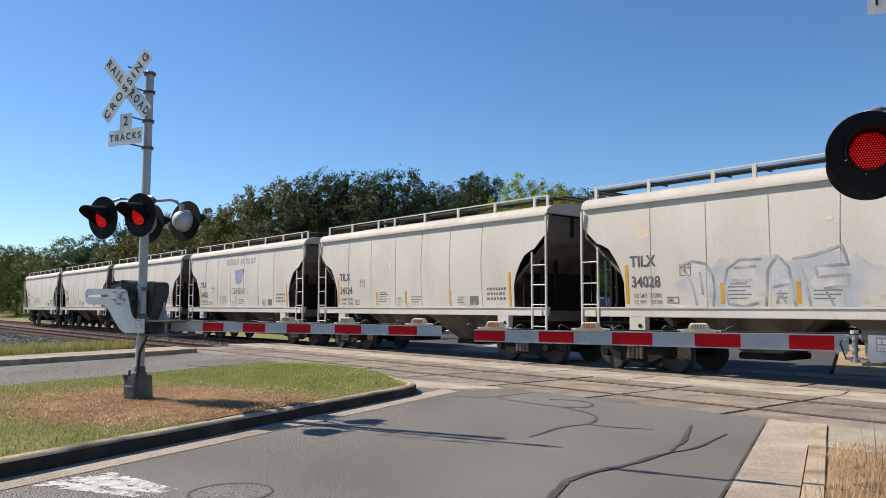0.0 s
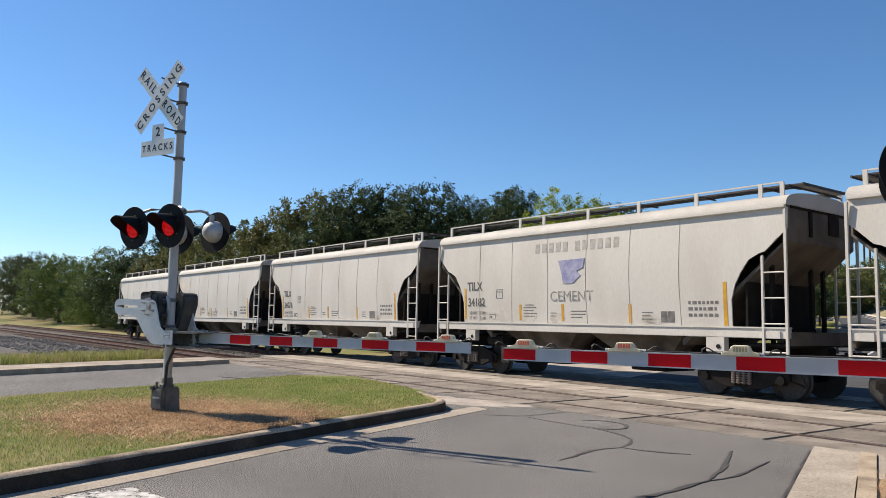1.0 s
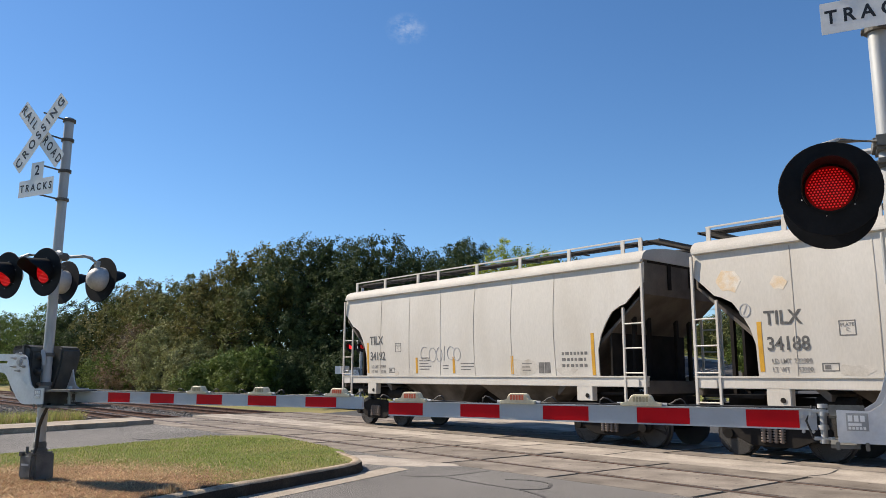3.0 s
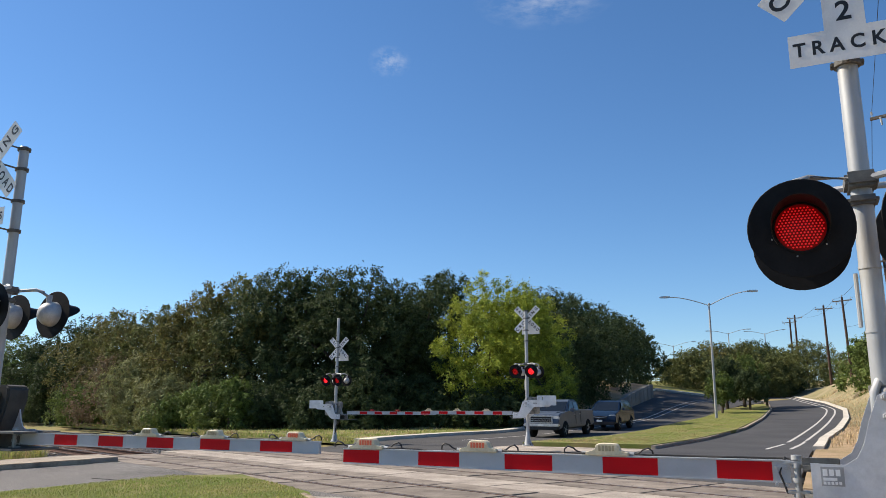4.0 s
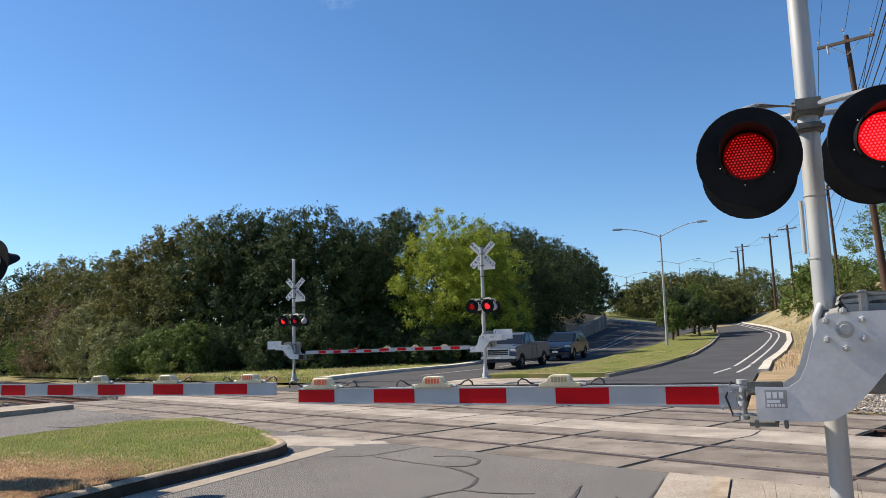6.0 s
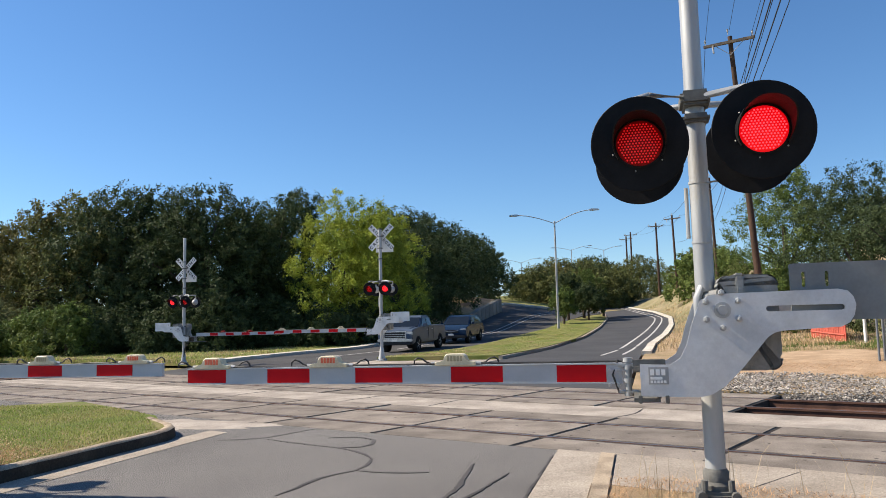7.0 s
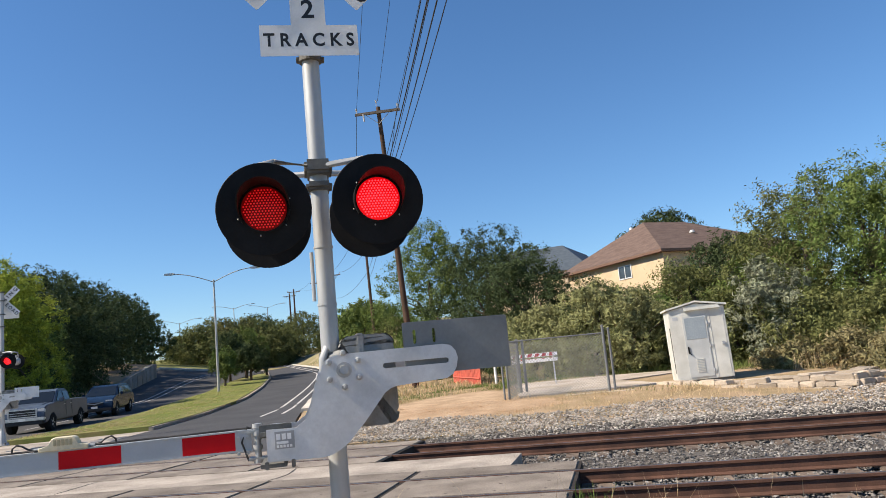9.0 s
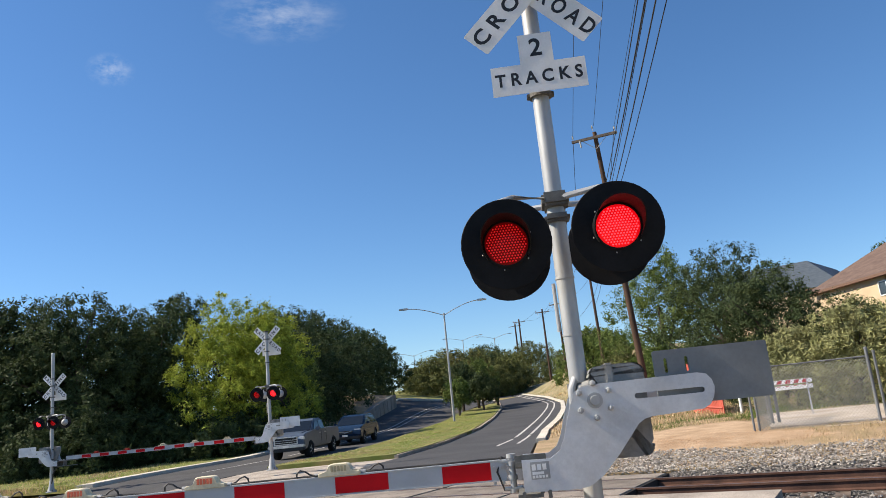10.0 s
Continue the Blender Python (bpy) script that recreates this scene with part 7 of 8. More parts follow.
# ---- small fair-weather clouds far off ----
def cloud_material():
    m = bpy.data.materials.new("thin_cloud")
    m.use_nodes = True
    N, L = m.node_tree.nodes, m.node_tree.links
    N.remove(N["Principled BSDF"])
    tc = N.new("ShaderNodeTexCoord")
    ball = N.new("ShaderNodeTexGradient")
    ball.gradient_type = "SPHERICAL"
    L.new(tc.outputs["Object"], ball.inputs[0])
    noise = N.new("ShaderNodeTexNoise")
    noise.inputs["Scale"].default_value, noise.inputs["Detail"].default_value = 2.2, 8
    noise.inputs["Roughness"].default_value = 0.62
    L.new(tc.outputs["Object"], noise.inputs["Vector"])
    rng = N.new("ShaderNodeMapRange")
    rng.inputs["From Min"].default_value, rng.inputs["From Max"].default_value, rng.inputs["To Max"].default_value = 0.40, 0.75, 0.5
    L.new(noise.outputs["Fac"], rng.inputs["Value"])
    mul = N.new("ShaderNodeMath")
    mul.operation = "MULTIPLY"
    L.new(ball.outputs["Fac"], mul.inputs[0])
    L.new(rng.outputs[0], mul.inputs[1])
    clear, glow, mix = N.new("ShaderNodeBsdfTransparent"), N.new("ShaderNodeEmission"), N.new("ShaderNodeMixShader")
    glow.inputs[0].default_value, glow.inputs[1].default_value = (0.93, 0.96, 1.0, 1), 0.62
    L.new(mul.outputs[0], mix.inputs[0])
    L.new(clear.outputs[0], mix.inputs[1])
    L.new(glow.outputs[0], mix.inputs[2])
    L.new(mix.outputs[0], N["Material Output"].inputs[0])
    return m


M_CLOUD = cloud_material()
for place, wide, tall in (((-390, 465, 352), 62, 26), ((-500, 382, 306), 20, 15)):
    bm = bmesh.new()
    bmesh.ops.create_uvsphere(bm, u_segments=24, v_segments=12, radius=1.0)
    bmesh.ops.delete(bm, geom=[v for v in bm.verts if v.co.y > .05], context="VERTS")
    for v in bm.verts:
        v.co.y *= .25
    c = tagged(part("cloud", bm, M_CLOUD, smooth=True), "small thin white cloud in a blue sky", "cloud", kind="structure")
    c.matrix_basis = Matrix.Translation(place) @ (Vector(place).to_track_quat("Y", "Z").to_matrix().to_4x4()) @ Matrix.Diagonal((wide, 20, tall, 1))


# ---- crossing panels, seams, markings ----
M_BED = material("oily_crossing_bed", (0.05, 0.042, 0.036), 0.9, 0, (0.03, 0.026, 0.024), 3, 0.4, 60, 0.2)
M_HOLE = material("panel_bolt_hole", (0.07, 0.055, 0.045), 0.8)
M_PAINT = material("worn_road_paint", (0.62, 0.60, 0.56), 0.7, 0, (0.34, 0.32, 0.30), 9, 0.2, 60, 0.15)
M_RUBBER = material("flangeway_rubber", (0.060, 0.052, 0.047), 0.85, 0, (0.10, 0.085, 0.072), 2, 0.2, 40, 0.2)
M_BLADE = leaf_material("green_grass_blades", (0.24, 0.32, 0.068), (0.39, 0.385, 0.13), 0.85)
M_STRAW = leaf_material("straw_blades", (0.60, 0.47, 0.29), (0.44, 0.32, 0.18), 0.85)
M_MULCH = material("dry_thatch", (0.40, 0.24, 0.14), 0.95, 0, (0.13, 0.075, 0.045), 4, 1.0, 60, 0.5)
M_DEAD = leaf_material("reddish_dead_stems", (0.56, 0.37, 0.215), (0.36, 0.215, 0.12), 0.85)
M_SAND = material("sandy_soil", (0.50, 0.36, 0.235), 0.95, 0, (0.36, 0.25, 0.155), 1.6, 0.6, 50, 0.3)
M_PALE_STONE = material("pale_ballast_stone", (0.43, 0.392, 0.345), 0.9, 0, (0.25, 0.226, 0.198), 2.5, 0.0, 30, 0.1, island=0.5)


def crossing_panels():
    for n, (yc, x0, x1) in enumerate(TRACKS):
        bm = bmesh.new()
        box(bm, x0, x1, yc - 1.70, yc + 1.68, -.30, -.018)
        bed = tagged(part("crossing_bed_%d" % (n + 1), bm, M_BED), "dark oily bed under the crossing panels", "track bed", kind="structure")
        for s in (-1, 1):
            bm = bmesh.new()
            box(bm, x0, x1, yc + s * .80, yc + s * .865, -.08, -.006)
            part("rubber_strip", bm, M_RUBBER, bed, "dark rubber filler beside the rail")
        step = 2.48
        for y0, y1 in ((-1.68, -.872), (-.672, .672), (.872, 1.66)):
            bm = bmesh.new()
            box(bm, -step + .075, 0, y0, y1, -.12, 0, None, .012)
            for k in range(4):
                for y in (y0 + .13, y1 - .13) if y1 - y0 < 1 else (y0 + .14, (y0 + y1) / 2, y1 - .14):
                    x = -.3 - k * (step - .6) / 3
                    cyl(bm, (x, y, -.004), (x, y, .0015), .022, seg=8, mat=1)
            first = part("crossing_panel", bm, (M_PANEL, M_HOLE), bed)
            rnd = random.Random(n * 7 + int(y0 * 10))
            first.matrix_basis = pose(x1 - .05, yc, 0)
            k = 1
            while x1 - k * step - step > x0 - .5:
                share("crossing_panel", first.data, bed, pose(x1 - .05 - k * step, yc, rnd.uniform(-.006, .002), 0, 0, rnd.uniform(-.12, .12)))
                k += 1


crossing_panels()


def ribbon(name, pts, w, z, mat, parent, seed=0, ragged=.35, label=""):
    """A flat thin seam through points on the ground, of uneven width, with real thickness."""
    rnd = random.Random(seed)
    P = []
    ends = [pts[0], *pts, pts[-1]]
    for o, a, b, c in zip(ends, ends[1:], ends[2:], ends[3:]):
        n = max(2, int(math.dist(a, b) / .10))
        for k in range(n):
            t = k / n
            P.append(tuple(.5 * (2 * a[i] + (b[i] - o[i]) * t + (2 * o[i] - 5 * a[i] + 4 * b[i] - c[i]) * t * t + (3 * a[i] - o[i] - 3 * b[i] + c[i]) * t ** 3) for i in (0, 1)))
    P.append(tuple(pts[-1]))
    bm = bmesh.new()
    rows = []
    for k, (x, y) in enumerate(P):
        dx, dy = P[min(k + 1, len(P) - 1)][0] - P[max(k - 1, 0)][0], P[min(k + 1, len(P) - 1)][1] - P[max(k - 1, 0)][1]
        q = math.hypot(dx, dy) or 1
        ww = w * .5 * (1 + rnd.uniform(-ragged, ragged)) * min(1, .35 + .16 * min(k, len(P) - 1 - k))
        j = rnd.uniform(-1, 1) * ragged * w * .6
        g = (z if z < .5 else height(x, y) + z - 1)
        rows.append([bm.verts.new((x - dy / q * (s * ww + j), y + dx / q * (s * ww + j), g - d)) for s, d in ((-1, .02), (-.9, 0), (.9, 0), (1, .02))])
    for a, b in zip(rows, rows[1:]):
        for k in range(3):
            bm.faces.new((a[k], a[k + 1], b[k + 1], b[k]))
    return part(name, bm, mat, parent, label)


ROAD = bpy.data.objects["road_near"]
M_CRACK = material("tar_seal", (0.045, 0.043, 0.042), 0.85, 0, (0.085, 0.081, 0.077), 3, 0.2, 60, 0.2)
for k, (w, pts) in enumerate((
        (.05, ((-9.06, 8.49), (-8.63, 8.96), (-8.66, 9.75), (-8.65, 10.0))), (.05, ((-8.5, 8.92), (-7.67, 8.86), (-6.98, 8.86), (-6.43, 8.71), (-6.02, 8.47))),
        (.06, ((-6.02, 8.47), (-5.77, 8.12), (-5.66, 7.79))), (.06, ((-5.66, 7.79), (-5.69, 7.34), (-5.51, 6.78), (-5.44, 6.5))),
        (.05, ((-7.76, 9.43), (-7.47, 9.66), (-7.14, 9.65), (-6.83, 9.37), (-6.76, 9.05), (-6.94, 8.87))), (.045, ((-5.67, 7.81), (-5.3, 7.88), (-4.88, 8.14))),
        (.055, ((-4.76, 8.79), (-4.36, 8.04), (-4.17, 7.7), (-3.88, 6.96))), (.04, ((-4.11, 8.52), (-3.94, 7.82), (-3.84, 7.4), (-3.86, 6.96))),
        (.075, ((-3.87, 6.96), (-3.81, 6.5), (-3.76, 6.05), (-3.76, 5.54), (-3.66, 5.11), (-3.4, 4.63), (-3.15, 4.1))),
        (.035, tuple(road(-.12, b) for b in (-2, 1, 3, 5, 7, 9, 10.6))), (.03, ((-16, 6.2), (-15.1, 7.4), (-14.8, 8.6), (-13.9, 9.7))), (.03, ((-18.5, 7.6), (-17.2, 8.0), (-16.1, 7.7), (-15.1, 7.4))))):
    ribbon("tar_seam", pts, w, .003 + .0007 * k, M_CRACK, ROAD, k, .42 if w < .06 else .25)
for k, pts in enumerate((((-11.61, 13.5), (-11.65, 14.2), (-11.62, 14.88)), ((-9.22, 13.52), (-9.3, 14.2), (-9.37, 14.9)), ((-5.2, 13.5), (-5.12, 14.1), (-5.3, 14.9)), ((-15.3, 13.5), (-15.5, 14.9)))):
    ribbon("tar_seam", pts, .035, -.008, M_CRACK, bpy.data.objects["crossing_infill"], 40 + k)
for k, pts in enumerate((((-1.8, 8.82), (-1.58, 9.98)), ((-.4, 9.2), (-.1, 9.6), (0, 10.05)), tuple(road(.612, b) for b in (8.9, 9.4, 10.0, road_b(.61, Y_NEAR) - .1)))):
    ribbon("slab_joint", pts, .016, .026, M_CRACK, bpy.data.objects["apron_right"], 60 + k)
# worn stop line, manhole, lane lines
bm = bmesh.new()
rp = random.Random(21)
q = [Vector(c) for c in ((-6.47, 1.5), (-6.5, 2.23), (-5.45, 2.45), (-5.39, 2.11))]
NU, NV = 84, 44
grid = {}
for i in range(NU):
    for j in range(NV):
        u, v = (i + .5) / NU, (j + .5) / NV
        n = noise.noise((u * 9, v * 7, 1.3)) * .55 + noise.noise((u * 31, v * 24, 4.1)) * .45
        if n + rp.uniform(-.06, .06) < -.30 + .75 * max(abs(u - .42) * 1.7, abs(v - .5) * 1.5) ** 3:
            continue
        ring = []
        for di, dj in ((0, 0), (1, 0), (1, 1), (0, 1)):
            key = (i + di, j + dj)
            if key not in grid:
                c = q[0].lerp(q[3], key[0] / NU).lerp(q[1].lerp(q[2], key[0] / NU), key[1] / NV)
                grid[key] = bm.verts.new((c.x + rp.uniform(-.003, .003), c.y + rp.uniform(-.003, .003), .0035))
            ring.append(grid[key])
        bm.faces.new(ring)
tagged(part("paint_patch", bm, M_PAINT, ROAD, "worn white stop line"), kind="stuff")
bm = bmesh.new()
revolve(bm, [(0, .002), (.31, .002), (.315, -.01)], 32, pose(-5.12, 2.73, 0, 90))
cover = tagged(part("manhole_cover", bm, M_ASPHALT), "worn manhole cover flush with the asphalt", "manhole cover")
bm = bmesh.new()
revolve(bm, [(.318, -.01), (.32, .003), (.337, .003), (.34, -.01)], 32, pose(-5.12, 2.73, 0, 90))
part("ring", bm, M_ASPHALT_MID, cover, "dark ring round the cover")


def lane(name, line, w, parent, mat=M_PAINT):
    ribbon(name, [road(*p) for p in line], w, 1.005, mat, bpy.data.objects[parent], 3, .08, "white lane line")


lane("lane_line", [(-.5, 31), (.2, 38), (.9, 47), (1.5, 56), (2.3, 70), (2.2, 80), (.3, 99), (-1.8, 119)], .13, "road_far_right")
lane("lane_line", [(.3, 31), (.8, 38), (1.5, 47), (2.1, 56), (2.9, 70), (2.8, 80), (.9, 99), (-1.2, 119)], .13, "road_far_right")
lane("lane_line", [(-13.5, 34), (-12.4, 40), (-11.0, 50), (-10.7, 60), (-10.5, 76), (-9.6, 86), (-7.5, 92), (-4.6, 94.5)], .12, "road_far_left")
lane("lane_line", [(-10.2, 52), (-10.0, 62), (-9.8, 76), (-8.9, 85.5), (-6.9, 91), (-4.4, 93.4)], .12, "road_far_left")
for k in range(6):
    rr = random.Random(70 + k)
    line = [(-13.8 + rr.uniform(0, 5), 52 + 5 * k)]
    for j in range(5):
        line.append((line[-1][0] + rr.uniform(-.9, .9), line[-1][1] + rr.uniform(.6, 2.2)))
    ribbon("tar_seam", [road(*p) for p in line], .06, 1.004, M_CRACK, bpy.data.objects["road_far_left"], 80 + k)


# ---- grass, straw and stones ----
def blades(name, spots, h, w, mat, seed, label, category, lean=.6, z_of=None):
    """Single bent blades, two faces each, at the spots (x, y, z)."""
    g = np.random.default_rng(seed)
    s = np.array(spots)
    n = len(s)
    a = g.uniform(0, 2 * math.pi, n)
    hh = h * g.uniform(.45, 1.4, n)
    d = np.stack([np.cos(a), np.sin(a), np.zeros(n)], 1)
    b = np.stack([-np.sin(a), np.cos(a), np.zeros(n)], 1)
    up = np.array((0, 0, 1.0))
    ln = (hh * lean * g.uniform(.1, 1.0, n))[:, None]
    ww = (w * g.uniform(.7, 1.3, n))[:, None]
    p0, p1 = s - b * ww, s + b * ww
    mid = s + up * (hh * .62)[:, None] + d * ln * .35
    m0, m1 = mid - b * ww * .7, mid + b * ww * .7
    tip = s + up * hh[:, None] + d * ln
    verts = np.stack([p0, p1, m0, m1, tip], 1).reshape(-1, 3)
    k = np.arange(n) * 5
    faces = np.concatenate([np.stack([k, k + 1, k + 3, k + 2], 1)]).tolist() + np.stack([k + 2, k + 3, k + 4], 1).tolist()
    me = bpy.data.meshes.new(name)
    me.from_pydata(verts.tolist(), [], faces)
    me.materials.append(mat)
    return tagged(new(name, me), label, category, kind="stuff")


def scatter(n, a0, a1, b0, b1, z, seed, keep=None, slanted=True, patchy=0.0):
    rnd = random.Random(seed)
    hubs = [(rnd.uniform(a0, a1), rnd.uniform(b0, b1), rnd.uniform(.15, .5)) for _ in range(int(n * patchy / 60) + 1)]
    out = []
    while len(out) < n:
        if rnd.random() < patchy:
            c = rnd.choice(hubs)
            a, b = rnd.gauss(c[0], c[2]), rnd.gauss(c[1], c[2])
            if not (a0 < a < a1 and b0 < b < b1):
                continue
        else:
            a, b = rnd.uniform(a0, a1), rnd.uniform(b0, b1)
        x, y = road(a, b) if slanted else (a, b)
        if keep and not keep(a, b, x, y):
            continue
        out.append((x, y, z(x, y) if callable(z) else z))
    return out


def straw_zone(a, b):
    """Where the island's grass has dried: round the mast and along the kerb's nose."""
    return min(1, 1.15 * math.exp(-(((a + 7.5) / 2.6) ** 2 + ((b - 7.5 + .12 * (a + 7.5)) / 1.95) ** 2) ** 2))


R = random.Random(4)


def thatch(name, cx, cy, ra, rb, z, seed, label, slanted=True, mat=None, edge=99.0):
    """A ragged patch of dead grass lying on the ground."""
    rnd = random.Random(seed)
    ph = [rnd.uniform(0, 6.28) for _ in range(5)]
    bm = bmesh.new()
    rings = []
    for q, dz in ((.0, .012), (.5, .012), (.85, .010), (1.0, -.01)):
        ring = []
        for k in range(56):
            a = 2 * math.pi * k / 56
            w = q * (1 + .10 * math.sin(3 * a + ph[0]) + .08 * math.sin(7 * a + ph[1]) + .06 * math.sin(13 * a + ph[2]) + .05 * math.sin(21 * a + ph[3]))
            u, v = min(cx + ra * w * math.cos(a), edge + .04 * q), cy + rb * w * math.sin(a)
            x, y = road(u, v) if slanted else (u, v)
            ring.append(bm.verts.new((x, y, (z(x, y) if callable(z) else z) + dz + rnd.uniform(-.002, .004))))
        rings.append(ring)
    for a, b in zip(rings[1:], rings[2:]):
        for k in range(56):
            bm.faces.new((a[k], a[(k + 1) % 56], b[(k + 1) % 56], b[k]))
    bm.faces.new(rings[1])
    bmesh.ops.delete(bm, geom=rings[0], context="VERTS")
    tagged(part(name, bm, mat or M_MULCH, smooth=True), label, "dust" if mat else "dead grass", kind="structure")


thatch("thatch_island", -7.5, 7.5, 2.4, 1.75, .15, 1, "bare patch of reddish dead grass on the island", edge=MED_R - .24)
thatch("dust_patch", -6.6, 12.95, 1.7, .75, -.006, 4, "pale dust washed over the asphalt", True, M_ASPHALT_PALE)
thatch("thatch_verge", 2.15, 6.9, 1.18, 1.6, .02, 2, "bare patch of reddish dead grass by the kerb")
thatch("sand_bank", -4.3, 22.7, 3.3, 1.7, lambda x, y: height(x, y) + .02, 3, "bare sandy patch beyond the tracks", False, M_SAND)
thatch("sand_path", -4.5, 25.6, 1.9, 2.6, lambda x, y: height(x, y) + .025, 5, "bare sandy path beside the fence", False, M_SAND)
on_island = lambda a, b, x, y: b < 11.3 + (-5.97 - a) * 1.2 and b < 13.0 + (-7.2 - a) * .66
blades("island_grass", scatter(60000, MED_L + .1, MED_R - .2, 1.5, 14.4, .15, 11, lambda a, b, x, y: on_island(a, b, x, y) and R.random() > straw_zone(a, b) * .85), .030, .0035, M_BLADE, 1,
       "short green lawn grass on the traffic island", "grass")
blades("island_straw", scatter(15000, MED_L + .1, MED_R - .18, 3, 14.4, .15, 12, lambda a, b, x, y: on_island(a, b, x, y) and R.random() < straw_zone(a, b) * .5 + .08), .03, .003, M_STRAW, 2,
       "dried straw-brown grass on the traffic island", "grass", 1.0)
blades("kerb_tuft", [(-8.48 + R.gauss(0, .09), 4.73 + R.gauss(0, .09), .12) for _ in range(160)], .12, .004, M_STRAW, 3, "tuft of dry grass at the kerb", "grass", .8)
blades("verge_straw", scatter(20000, .62, 7, 1.5, 11.5, .02, 13, lambda a, b, x, y: y < 9.0 and not (a < 4.2 and b > 8.2), patchy=.5), .05, .003, M_DEAD, 4, "short straw-dry grass on the verge", "grass", 1.0)
blades("dry_stalk", scatter(420, .65, 5, 3.6, 9.3, .02, 14, lambda a, b, x, y: y < 9.3, patchy=.6), .42, .0028, M_STRAW, 5, "tall dry stalks beside the kerb", "dry stalks", .6)
blades("verge_green", scatter(5000, .7, 7, 1.5, 11, .02, 15, lambda a, b, x, y: y < 8.9 and not (a < 4.2 and b > 8.2), patchy=.8), .08, .004, M_BLADE, 6, "sparse green grass in the dry verge", "grass", .9)
blades("left_verge_grass", scatter(6500, -21.6, -19.95, 4, 18.6, .06, 16, lambda a, b, x, y: y < 8.4, patchy=.4), .26, .007, M_STRAW, 7, "dry grass on the verge by the footpath", "grass", .9)
blades("left_verge_green", scatter(9000, -21.6, -19.95, 4, 18.6, .06, 17, lambda a, b, x, y: y < 8.4, patchy=.5), .30, .008, M_BLADE, 8, "green grass on the verge by the footpath", "grass", .9)
bank = lambda x, y: height(x, y) + .02


def open_bank(x, y):
    """True where grass can grow: off the slabs and the bare sand."""
    slab = -.2 < x < 6.5 and 21.4 < y < 28 and y > 27 - .95 * x or -3.3 < x < 2.9 and 24.4 < y < 31
    return not slab and ((x + 4.3) / 3.2) ** 2 + ((y - 22.7) / 1.7) ** 2 > 1 and ((x + 4.5) / 1.8) ** 2 + ((y - 25.6) / 2.5) ** 2 > 1


blades("bank_dry_grass", scatter(15000, -7.5, 12, 20.6, 30, bank, 18, lambda a, b, x, y: y > 20.9 + .05 * x and open_bank(x, y), False, .6), .085, .0045, M_STRAW, 9,
       "yellow dry grass beyond the tracks", "grass", 1.8)
blades("bank_green_grass", scatter(16000, -10, 14, 23, 40, bank, 19, lambda a, b, x, y: x > -.42 * y + 3.2 and open_bank(x, y) and (y > 27 or R.random() < .35), False, .6), .11, .006, LEAVES[2], 10,
       "rough green grass beyond the tracks", "grass", 1.5)
blades("far_left_grass", scatter(6000, -52, -17.8, 24, 48, bank, 20, lambda a, b, x, y: y > 21.5 and a < -17.4, True, .5), .16, .014, M_STRAW, 11, "dry grass along the edge of the woods", "grass", .8)
blades("far_left_green", scatter(16000, -52, -17.4, 24, 52, bank, 21, lambda a, b, x, y: y > 21.5 and a < -17.2, True, .4), .16, .014, M_BLADE, 12, "green grass along the edge of the woods", "grass", .8)
blades("far_island_grass", scatter(26000, -9.6, -1.6, 31, 72, lambda x, y: height(x, y) + .15, 22, lambda a, b, x, y: np.interp(b, (31.5, 38, 44, 60), (-9.3, -7.6, -6.9, -6.0)) < a < np.interp(b, (30.5, 38, 47, 60), (-4.5, -3.5, -2.5, -2.2)), True, .2),
       .024, .009, M_BLADE, 13, "mown grass on the island beyond the tracks", "grass", .9)
blades("far_island_straw", scatter(3000, -9.6, -3.2, 31, 50, lambda x, y: height(x, y) + .15, 23, lambda a, b, x, y: np.interp(b, (31.5, 38, 44, 60), (-9.3, -7.6, -6.9, -6.0)) < a < np.interp(b, (30.5, 38, 47, 60), (-4.5, -3.5, -2.5, -2.2)) and R.random() < math.exp(-(b - 31) / 6) + .15, True, .3),
       .04, .009, M_STRAW, 14, "dry grass on the island beyond the tracks", "grass", 1.0)
def outer_z(x, y):
    """The slope outside the far bend, or the plain verge before it."""
    a, b = CA * x + SA * y, CA * y - SA * x
    d = a - float(np.interp(b, [p[1] for p in FAR_R], [p[0] for p in FAR_R]))
    s = smooth(b, 60, 84) * (1 - .7 * smooth(b, 105, 130))
    return height(x, y) + .03 + s * float(np.interp(d, (.5, 1.6, 3.5, 6, 9), (.02, .3, 1.5, 3.0, 4.0)))


blades("bend_straw", scatter(15000, .8, 13, 31, 104, outer_z, 61, lambda a, b, x, y: .5 < a - float(np.interp(b, [p[1] for p in FAR_R], [p[0] for p in FAR_R])) < 9, True, .45), .20, .012, M_STRAW, 61,
       "tall dry grass outside the bend", "grass", .8)


def lying(name, spots, seed, label):
    """Dead stems that lie flat on the soil."""
    blades(name, spots, .030, .0032, M_DEAD, seed, label, "dead grass", 5.5)


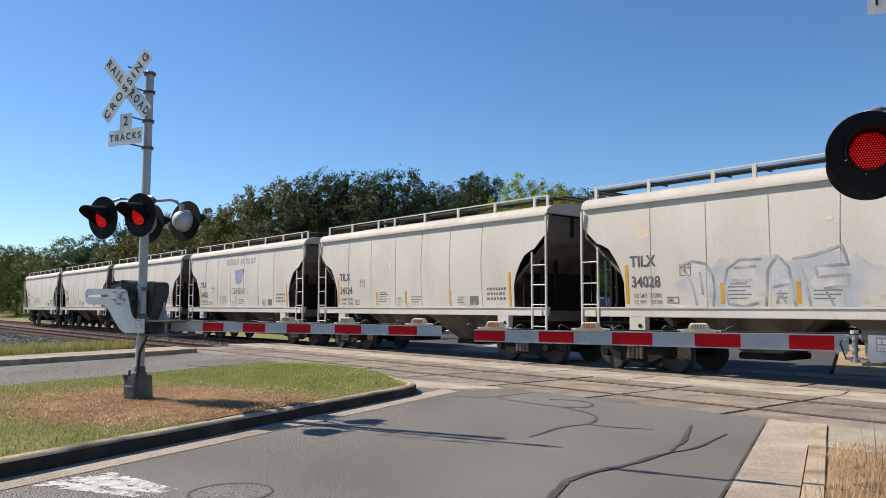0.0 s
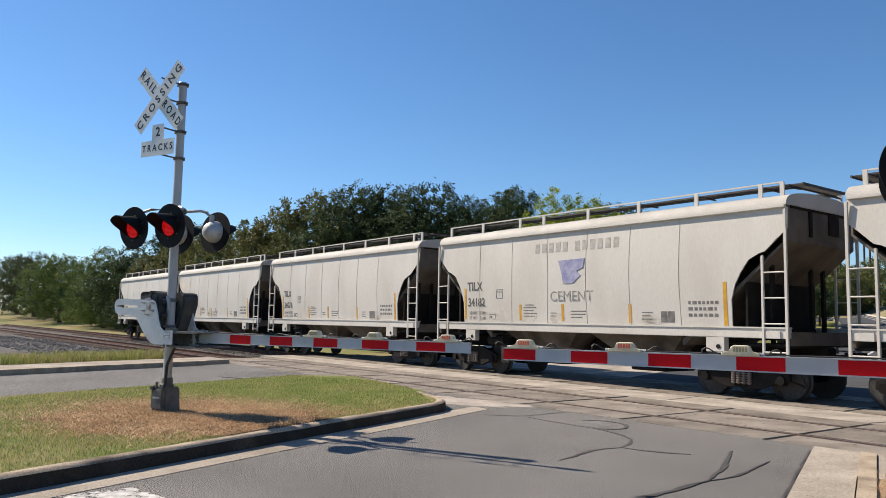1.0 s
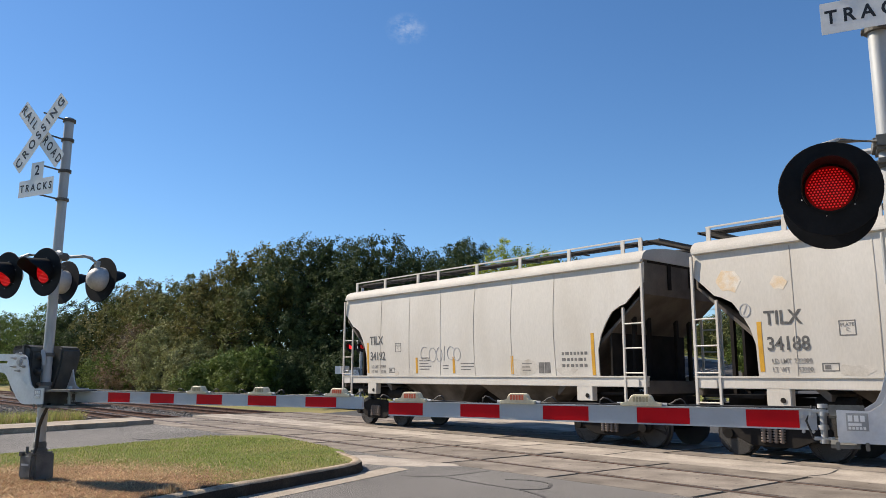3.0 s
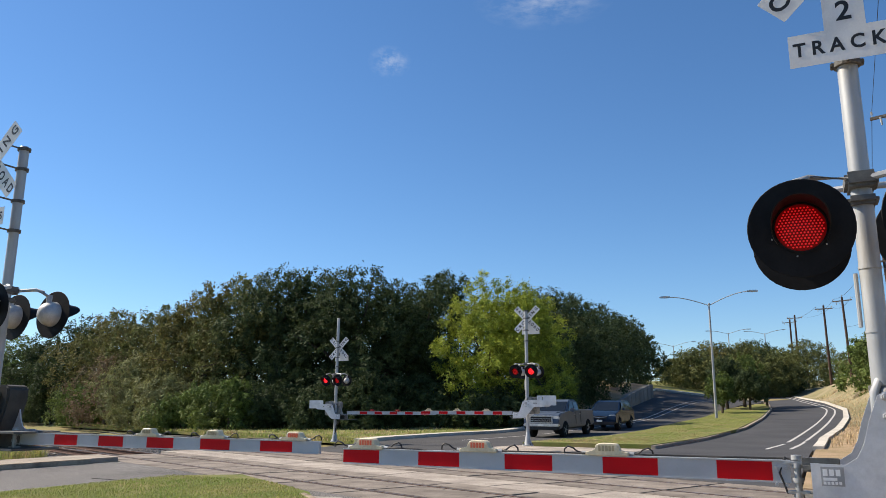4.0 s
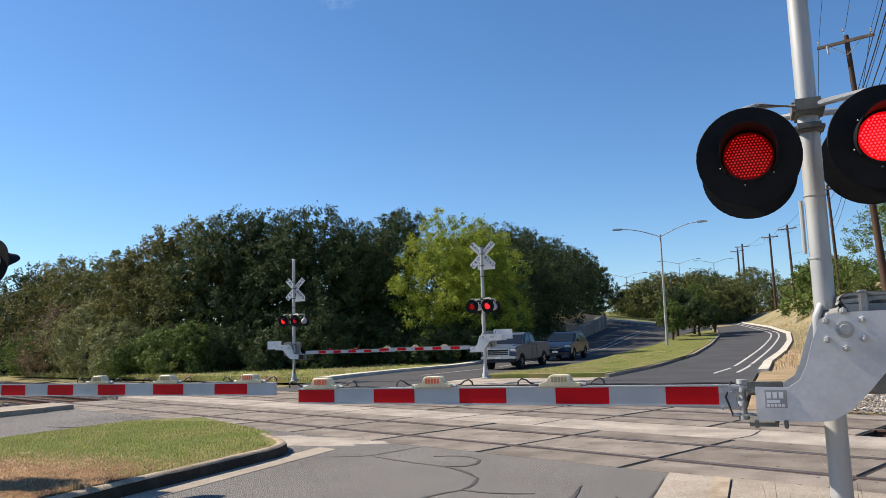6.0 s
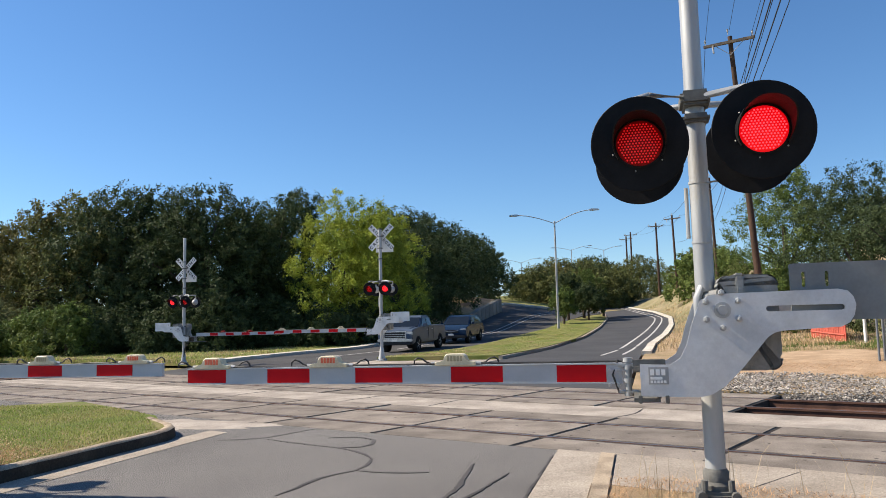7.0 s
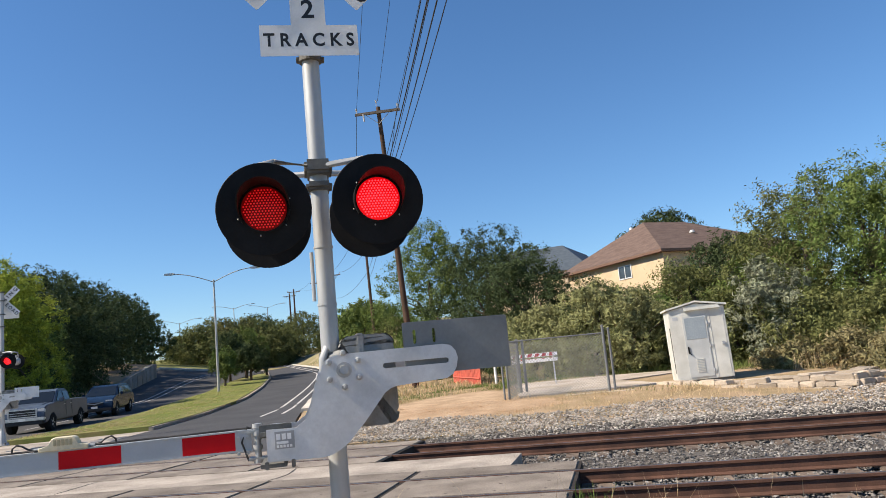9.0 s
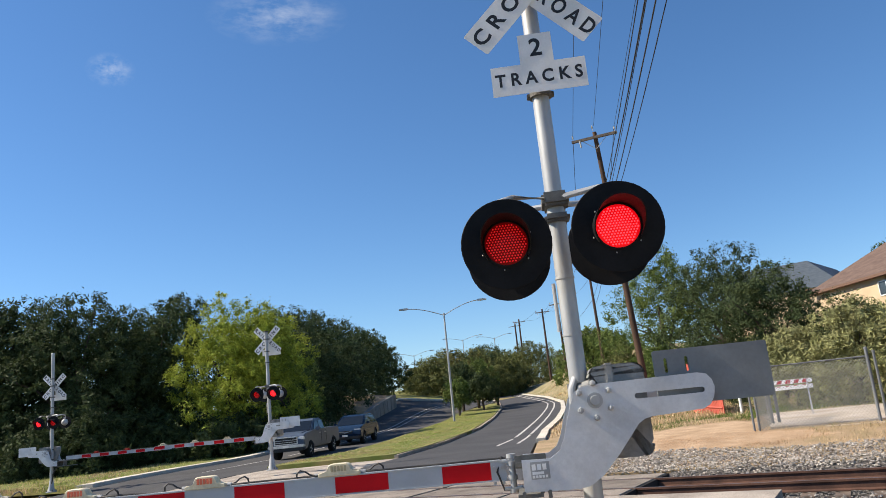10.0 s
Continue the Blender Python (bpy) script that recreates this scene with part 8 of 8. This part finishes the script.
lying("island_thatch_straw", scatter(19000, -10.8, MED_R - .18, 4.5, 10.5, .165, 51, lambda a, b, x, y: R.random() < straw_zone(a, b)), 51, "dead stems lying on the island")
blades("island_pale_straw", scatter(5200, -10.8, MED_R - .18, 4.8, 10.2, .172, 71, lambda a, b, x, y: R.random() < straw_zone(a, b), patchy=.75), .022, .0055, M_STRAW, 71, "bleached straw lying on the island", "dead grass", 7.5)
lying("verge_thatch_straw", scatter(26000, .6, 5.5, 1.5, 9.3, .03, 52, lambda a, b, x, y: y < 9.0 and not (a < 4.2 and b > 9.25)), 52, "dead stems lying on the verge")
lying("sand_straw", scatter(11000, -8.0, -.8, 20.9, 24.6, bank, 63, lambda a, b, x, y: ((x + 4.3) / 3.6) ** 2 + ((y - 22.7) / 1.9) ** 2 < 1, False, .4), 63, "dead stems lying on the sandy patch")
blades("kerb_straw", scatter(650, .2, 1.5, 2.6, 6.8, .02, 53, lambda a, b, x, y: R.random() < (.12 if a < .5 else 1), True, .75), .27, .0026, M_STRAW, 53, "dry grass leaning over the kerb", "grass", .9)
blades("tall_dry_grass", scatter(5200, 5.5, 13, 22.8, 28, bank, 54, lambda a, b, x, y: y > 24.5 - .3 * (x - 6) and not (x < 8 and y < 25.5), False, .6), .42, .006, M_STRAW, 54, "tall tan dry grass before the bushes", "grass", .6)
blades("tall_weeds", scatter(3500, -4, 8, 27.5, 32.5, bank, 55, lambda a, b, x, y: open_bank(x, y), False, .8), .22, .006, LEAVES[2], 55, "tall green weeds before the bushes", "weeds", .6)
weed = [(R.gauss(.05, .10), R.gauss(10.45, .10), -.2) for _ in range(60)]
blades("green_weed", weed, .28, .006, LEAVES[2], 15, "green weed growing beside the crossing panel", "weed", .7)


def stones(name, spots, size, mat, seed, label):
    """Angular ballast: six-cornered lumps, each turned and stretched by chance."""
    g = np.random.default_rng(seed)
    s = np.array(spots)
    n = len(s)
    base = np.array([(1, 0, 0), (-1, 0, 0), (0, 1, 0), (0, -1, 0), (0, 0, 1), (0, 0, -1)], float)
    v = base[None] * g.uniform(.6, 1.25, (n, 6, 1)) + g.normal(0, .22, (n, 6, 3))
    a = g.uniform(0, 2 * math.pi, n)
    c, q = np.cos(a)[:, None], np.sin(a)[:, None]
    v = np.stack([v[..., 0] * c - v[..., 1] * q, v[..., 0] * q + v[..., 1] * c, v[..., 2] * .7], 2)
    v = v * (size * g.uniform(.55, 1.35, n))[:, None, None] + s[:, None]
    tri = np.array([(0, 2, 4), (2, 1, 4), (1, 3, 4), (3, 0, 4), (2, 0, 5), (1, 2, 5), (3, 1, 5), (0, 3, 5)])
    faces = (np.arange(n)[:, None, None] * 6 + tri[None]).reshape(-1, 3)
    me = bpy.data.meshes.new(name)
    me.from_pydata(v.reshape(-1, 3).tolist(), [], faces.tolist())
    me.materials.append(mat)
    return tagged(new(name, me), label, "ballast", kind="stuff")


def bed_z(x, y):
    d = min(abs(y - TRACKS[0][0]), abs(y - TRACKS[1][0]))
    return float(np.interp(d, (0, 1.5, 2.6, 4.6), (-.225, -.225, -.26, -.29))) + R.uniform(-.005, .045)


off_ties = lambda a, b, x, y: x > (TRACKS[0][2] if y < 14.2 else TRACKS[1][2]) + .05 and not (13.48 < y < 14.92 and x < -1.15)
bm = bmesh.new()
rows = [[bm.verts.new((x, y, z)) for y, z in ((17.7, -.33), (17.8, -.22), (18.3, -.02), (19.5, .035), (20.2, .07), (20.2, -.3))] for x in (-3.74, 0, 4, 8, 14, 30)]
for a, b in zip(rows, rows[1:]):
    for k in range(5):
        bm.faces.new((a[k], a[k + 1], b[k + 1], b[k]))
bm.faces.new(rows[0])
bm.faces.new(rows[-1][::-1])
tagged(part("ballast_shoulder", bm, M_BALLAST), "sloping shoulder of crushed stone beside the track", "ballast", kind="structure")
stones("ballast_right", scatter(30000, -4, 13, 8.9, 19.2, bed_z, 31, off_ties, False, .2), .025, M_STONE, 31, "grey crushed-stone ballast between the rails")
stones("ballast_pale", scatter(25000, -6.6, 14, 17.9, 22.4, lambda x, y: (.035 + height(x, y) if y > 18.28 + .07 * (x + 6.6) or y > 19.4 else float(np.interp(y, (17.8, 18.3, 19.4), (-.2, .0, .05)))) + R.uniform(-.01, .05), 32, lambda a, b, x, y: (y > 18.35 or x > -3.6) and y < 20.95 + .3 * math.sin(x * 1.1) - .02 * x and x > -6.2 + .5 * (y - 20) ** 2 * .3, False, .25), .026, M_PALE_STONE, 32,
       "pale crushed stone beside the far track")
stones("ballast_left", scatter(13000, -60, -21, 5.5, 19.4, lambda x, y: bed_z(x, y) if y > 8.5 else R.uniform(-.02, .02), 33, lambda a, b, x, y: x < -27.4 or (y < 10.0 and .9205 * x + .3907 * y < -21.3), False, .2), .045, M_STONE, 33, "grey ballast of the tracks leading away")


def motions():
    for k, c in enumerate(cars):
        x0 = TRAIN_X0 + CAR_PITCH * (5 - k)
        walk(c, [(t, pose(x0 + TRAIN_V * t, TRAIN_Y, 0)) for t in (0, 2.5, 5, 7.5, 10)])


motions()
